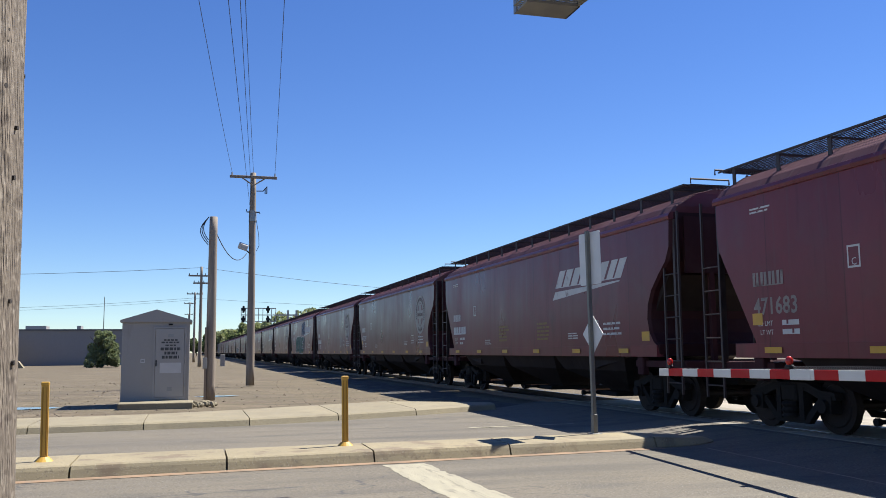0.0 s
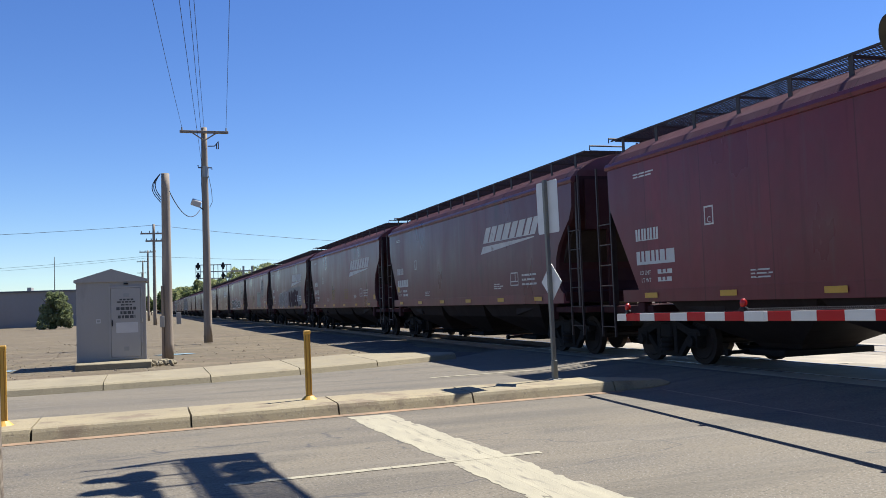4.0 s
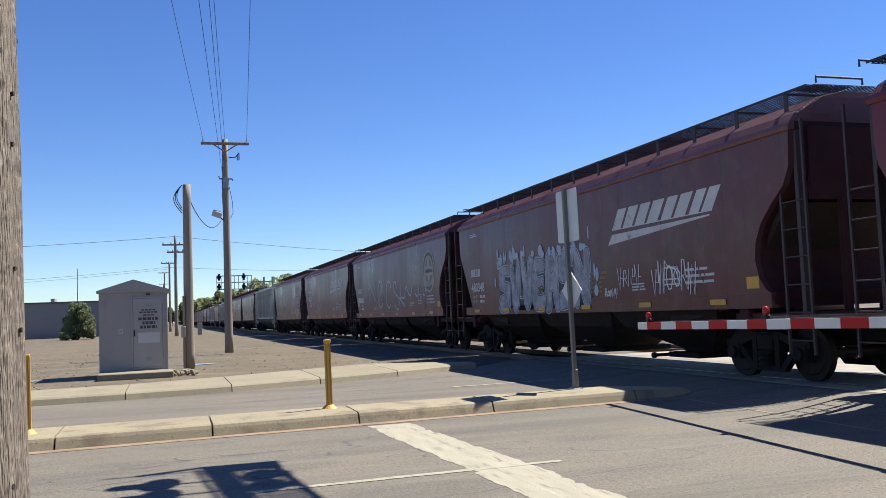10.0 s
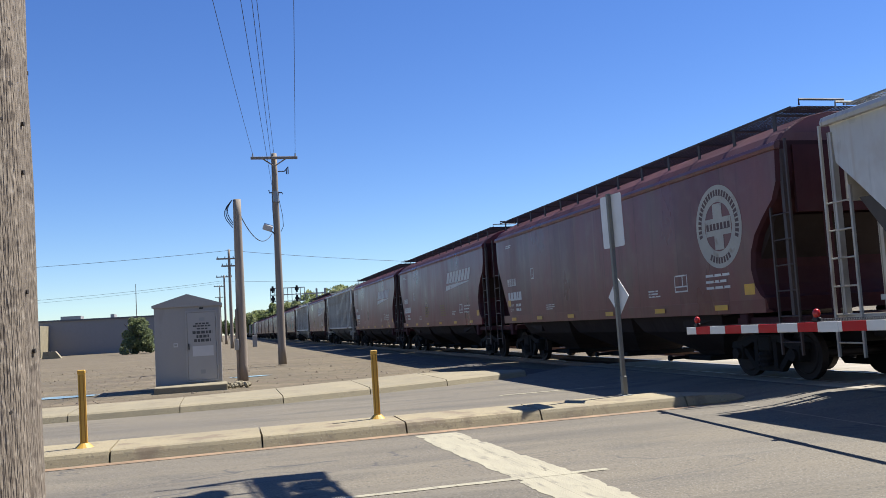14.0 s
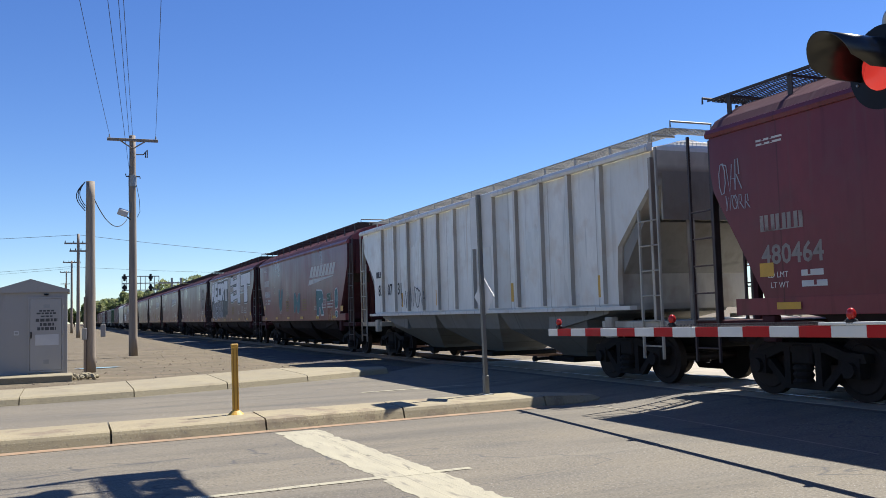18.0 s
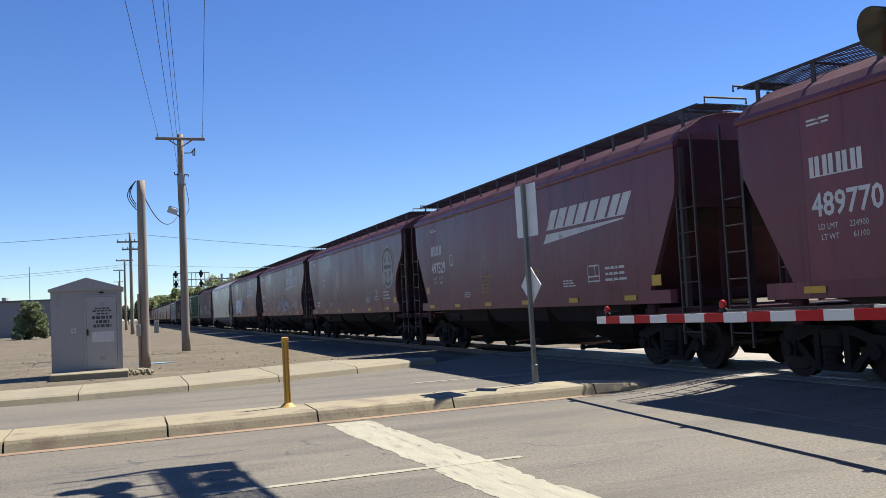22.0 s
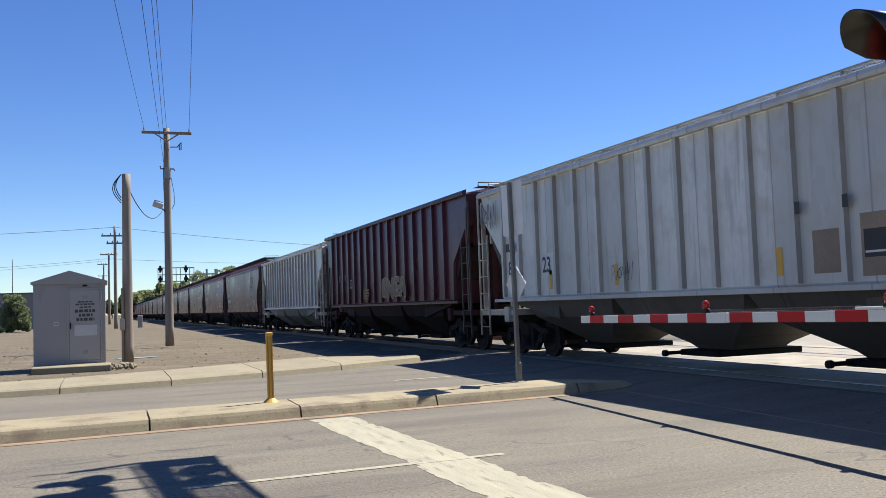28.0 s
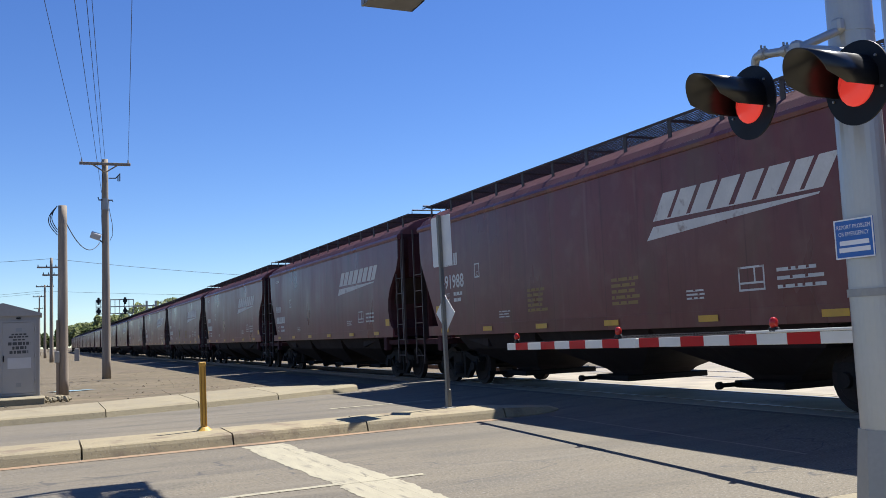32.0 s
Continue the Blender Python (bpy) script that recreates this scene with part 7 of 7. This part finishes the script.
def far_pole(x, y, h, arm, seed):
    p = tagged(new("utility_pole"), "distant dark wooden utility pole with crossarm", "utility pole", "utility poles")
    p.location = (x, y, 0)
    bm = bmesh.new()
    taper_pole(bm, h, 0.2, 0.13, seed)
    part("shaft", bm, M_FARWOOD, p, smooth=True)
    for k in range(1 if arm < 1.3 else 2):
        z = h - (0.25 if arm < 1.3 else 1.0 + 0.8 * k)
        part("crossarm", boxed(-arm + 0.5 * k, arm - 0.5 * k, -0.08, 0.08, z - 0.08, z + 0.08), M_FARWOOD, p)
        for s in (-1, -0.35, 0.35, 1):
            part("insulator", cyled((s * (arm - 0.1 - 0.5 * k), 0, z + 0.08), (s * (arm - 0.1 - 0.5 * k), 0, z + 0.28), 0.06, 0.04, seg=6), M_WIRE, p)
    return p


far_pole(1.05, 100, 10.8, 1.35, 5)
far_pole(0.62, 148, 11.1, 1.25, 6)
far_pole(-0.2, 205, 12.6, 1.25, 7)
far_pole(-0.6, 290, 13.6, 1.25, 8)
wire("overhead_wire", (-60, 97, 9.6), (1.05, 100, 10.7), 0.9, 0.02)
wire("overhead_wire", (1.05, 100, 10.7), (60, 106, 8.0), 1.0, 0.02)
wire("overhead_wire", (-60, 146, 8.0), (0.3, 148, 10.2), 0.8, 0.02)
wire("overhead_wire", (0.3, 148, 10.2), (70, 152, 9.2), 0.8, 0.02)
wire("overhead_wire", (-60, 144, 7.3), (0.3, 148, 9.9), 0.8, 0.016)
lp = tagged(finish("light_pole", cyled((-14.9, 170, 0), (-14.9, 170, 11.6), 0.10, 0.05, seg=8), M_POST), "slim distant grey light pole", "light pole")

# ---- signal bridge over the tracks ----
gan = tagged(new("signal_gantry"), "distant grey truss signal gantry over the tracks", "signal bridge")
GY = 150.0
for z in (6.5, 7.6, 8.7):
    part("chord", boxed(8.0, 13.6, GY - 0.08, GY + 0.08, z - 0.07, z + 0.07), M_GALV, gan)
for k in range(9):
    x = 8.0 + 0.7 * k
    part("truss_post", boxed(x - 0.05, x + 0.05, GY - 0.05, GY + 0.05, 6.5, 8.7), M_GALV, gan)
for x in (15.6, 17.0):
    part("gantry_leg", boxed(x - 0.15, x + 0.15, GY - 0.15, GY + 0.15, 0, 8.4), M_GALV, gan)
part("deck", boxed(13.6, 17.2, GY - 0.3, GY + 0.3, 7.5, 7.7), M_GALV, gan)
for x in (8.35, 12.3):
    for z in (8.5, 6.9):
        part("signal_target", cyled((x, GY - 0.35, z), (x, GY - 0.2, z), 0.34, seg=14), M_BLACK, gan)
        part("signal_body", boxed(x - 0.17, x + 0.17, GY - 0.45, GY - 0.1, z - 0.56, z + 0.56, bev=0.05), M_BLACK, gan)
tagged(finish("relay_case", boxed(3.42, 3.92, 105.6, 106.4, -0.05, 1.3, bev=0.03), M_CABINET), "small grey trackside relay case on the dirt lot", "cabinet")

# ---- far building, trees ----
bld = tagged(new("warehouse"), "long low blue-grey metal warehouse behind the lot", "building")
part("wall", boxed(-95, -4.5, 128, 150, -0.05, 4.55), M_WALLGREY, bld)
part("roof", boxed(-95.2, -4.3, 127.8, 150.2, 4.55, 4.75), M_WALLDARK, bld)
for x in (-21.5, -15.0):
    part("roof_unit", boxed(x, x + (2.6 if x < -20 else 0.5), 132, 135, 4.75, 5.3), M_CABINET, bld)
part("annex", boxed(-27, -22.3, 122, 128, -0.05, 4.0), M_CONC, bld, "cream annex wall")
bl = tagged(finish("concrete_block", prismed([(-19.6, -0.05), (-17.6, -0.05), (-18.2, 0.75), (-19.5, 0.75)], "y", 108, 109), M_CONC), "pale concrete block on the lot", "block")


def crown(bm, x, y, z, rx, rz, count, size, seed, loose=False):
    """Leaf clumps spread over an uneven crown."""
    rnd = random.Random(seed)
    lobes = [(rnd.gauss(0, 0.45), rnd.gauss(0, 0.45), rnd.uniform(-0.3, 0.6), rnd.uniform(0.35, 0.6)) for _ in range(9)]
    if loose:
        lobes = [(rnd.uniform(-0.72, 0.72) * (1.0 - 0.45 * v), rnd.gauss(0, 0.35), -0.55 + 1.5 * v, rnd.uniform(0.16, 0.36)) for v in [rnd.random() ** 1.2 for _ in range(42)]]
    for _ in range(count):
        lx, ly, lz, lr = rnd.choice(lobes)
        d = Vector((rnd.gauss(0, 1), rnd.gauss(0, 1), rnd.gauss(0, 1))).normalized() * lr * rnd.uniform(0.55, 1.0) ** 0.5
        p = Vector((x + (lx + d.x) * rx, y + (ly + d.y) * rx, max(0.1, z + (lz + d.z) * rz)))
        q = Euler((rnd.uniform(0, 6), rnd.uniform(0, 6), rnd.uniform(0, 6))).to_matrix()
        s = size * rnd.uniform(0.5, 1.2)
        vs = [bm.verts.new(p + q @ Vector(v) * s) for v in ((-1, -0.5, 0), (0, -0.7, 0.2), (1, -0.3, 0), (0.8, 0.5, -0.2), (0, 0.8, 0.1), (-0.8, 0.5, 0))]
        bm.faces.new(vs)


def tree(name, x, y, h, r, count, size, m, seed, label):
    t = tagged(new(name), label, "tree" if name == "tree" else "bush", "trackside trees" if name == "tree" else "")
    bm = bmesh.new()
    cyl(bm, (x, y, -0.1), (x, y, h * 0.5), 0.05 * h * 0.5, 0.02 * h, seg=8)
    rnd = random.Random(seed)
    for k in range(5):
        a = k * 1.3 + rnd.random()
        cyl(bm, (x, y, h * 0.25 + 0.04 * h * k), (x + r * 0.6 * math.cos(a), y + r * 0.6 * math.sin(a), h * 0.6 + 0.05 * h * k), 0.012 * h, 0.005 * h, seg=5)
    part("trunk", bm, M_BARK, t)
    bm = bmesh.new()
    crown(bm, x, y, h * (0.6 if name == "tree" else 0.32), r, h * (0.42 if name == "tree" else 0.46), count, size, seed, name == "bush")
    part("crown", bm, m, t)
    return t


tree("bush", -9.35, 106, 4.85, 2.2, 5200, 0.15, M_LEAF3, 4, "wide ragged green bush at the edge of the dirt lot")
rnd = random.Random(12)
for k in range(26):
    x = 8 + k * 2.9 + rnd.uniform(-1, 1)
    y = 330 + rnd.uniform(-20, 40)
    h = 8.0 + 8.5 * min(1, k / 12) + rnd.uniform(-1.4, 1.4)
    tree("tree", x, y, h, h * rnd.uniform(0.36, 0.5), 1100, 0.75, M_LEAF2 if k % 3 else M_LEAF, 20 + k, "leafy light green tree behind the train")
for k in range(16):
    x = -70 + k * 5.2 + rnd.uniform(-1, 1)
    y = 400 + rnd.uniform(-20, 40)
    h = rnd.uniform(6, 8.5)
    tree("tree", x, y, h, h * rnd.uniform(0.5, 0.7), 800, 0.85, M_LEAF, 60 + k, "dark green tree on the horizon")

# ---- lot details ----
for x, y, a, b, sd in ((-4.6, 28.0, 1.1, 0.55, 1), (0.95, 33.0, 0.75, 0.35, 2)):
    rnd = random.Random(sd)
    bm = bmesh.new()
    bm.faces.new([bm.verts.new((x + a * math.cos(t) * rnd.uniform(0.8, 1.15), y + b * math.sin(t) * rnd.uniform(0.8, 1.15), -0.03)) for t in [2 * math.pi * k / 26 for k in range(26)]])
    tagged(finish("puddle", bm, M_PUDDLE), "shallow puddle that mirrors the sky", "puddle", kind="structure")
bm = bmesh.new()
rnd = random.Random(77)
for _ in range(1500):
    x, y = rnd.uniform(-13, 8.5), 21.8 + 34 * rnd.random() ** 1.5
    if -2.1 < x < 0.3 and 26 < y < 30:
        continue
    r = rnd.uniform(0.012, 0.035) * (2.0 if rnd.random() < 0.08 else 1)
    bmesh_pts = [bm.verts.new((x + r * dx, y + r * dy, -0.05 + r * dz)) for dx, dy, dz in ((-1, -0.8, 0), (1, -0.7, 0), (0.8, 0.9, 0), (-0.9, 0.8, 0), (0.1, 0, rnd.uniform(0.6, 1.2)))]
    for i in range(4):
        bm.faces.new((bmesh_pts[i], bmesh_pts[(i + 1) % 4], bmesh_pts[4]))
tagged(finish("loose_stones", bm, M_GRAVEL), "loose stones scattered over the dirt", "stones", kind="stuff")
bm = bmesh.new()
sheet(bm, [[(5.3, 16.80), (7.6, 16.98), (7.6, 17.10), (5.3, 16.92)]], lambda u, v: (u, v, 0.006))
tagged(finish("far_lane_line", bm, M_WHITE), "thin white lane line beyond the median", "road marking", kind="structure")

bm = bmesh.new()
rnd = random.Random(9)
pts = [(7.62 - 0.26 * k / 24 + rnd.uniform(-0.012, 0.012), 12.2 - 5.6 * k / 24) for k in range(25)]
rows = [[bm.verts.new((x + d, y, road_z(x) + 0.005)) for d in (-0.022, 0.022)] for x, y in pts]
for a, c in zip(rows, rows[1:]):
    bm.faces.new((a[0], a[1], c[1], c[0]))
tagged(finish("worn_line", bm, M_PANEL), "thin worn pale line across the road before the rails", "road marking", kind="structure")


motions()
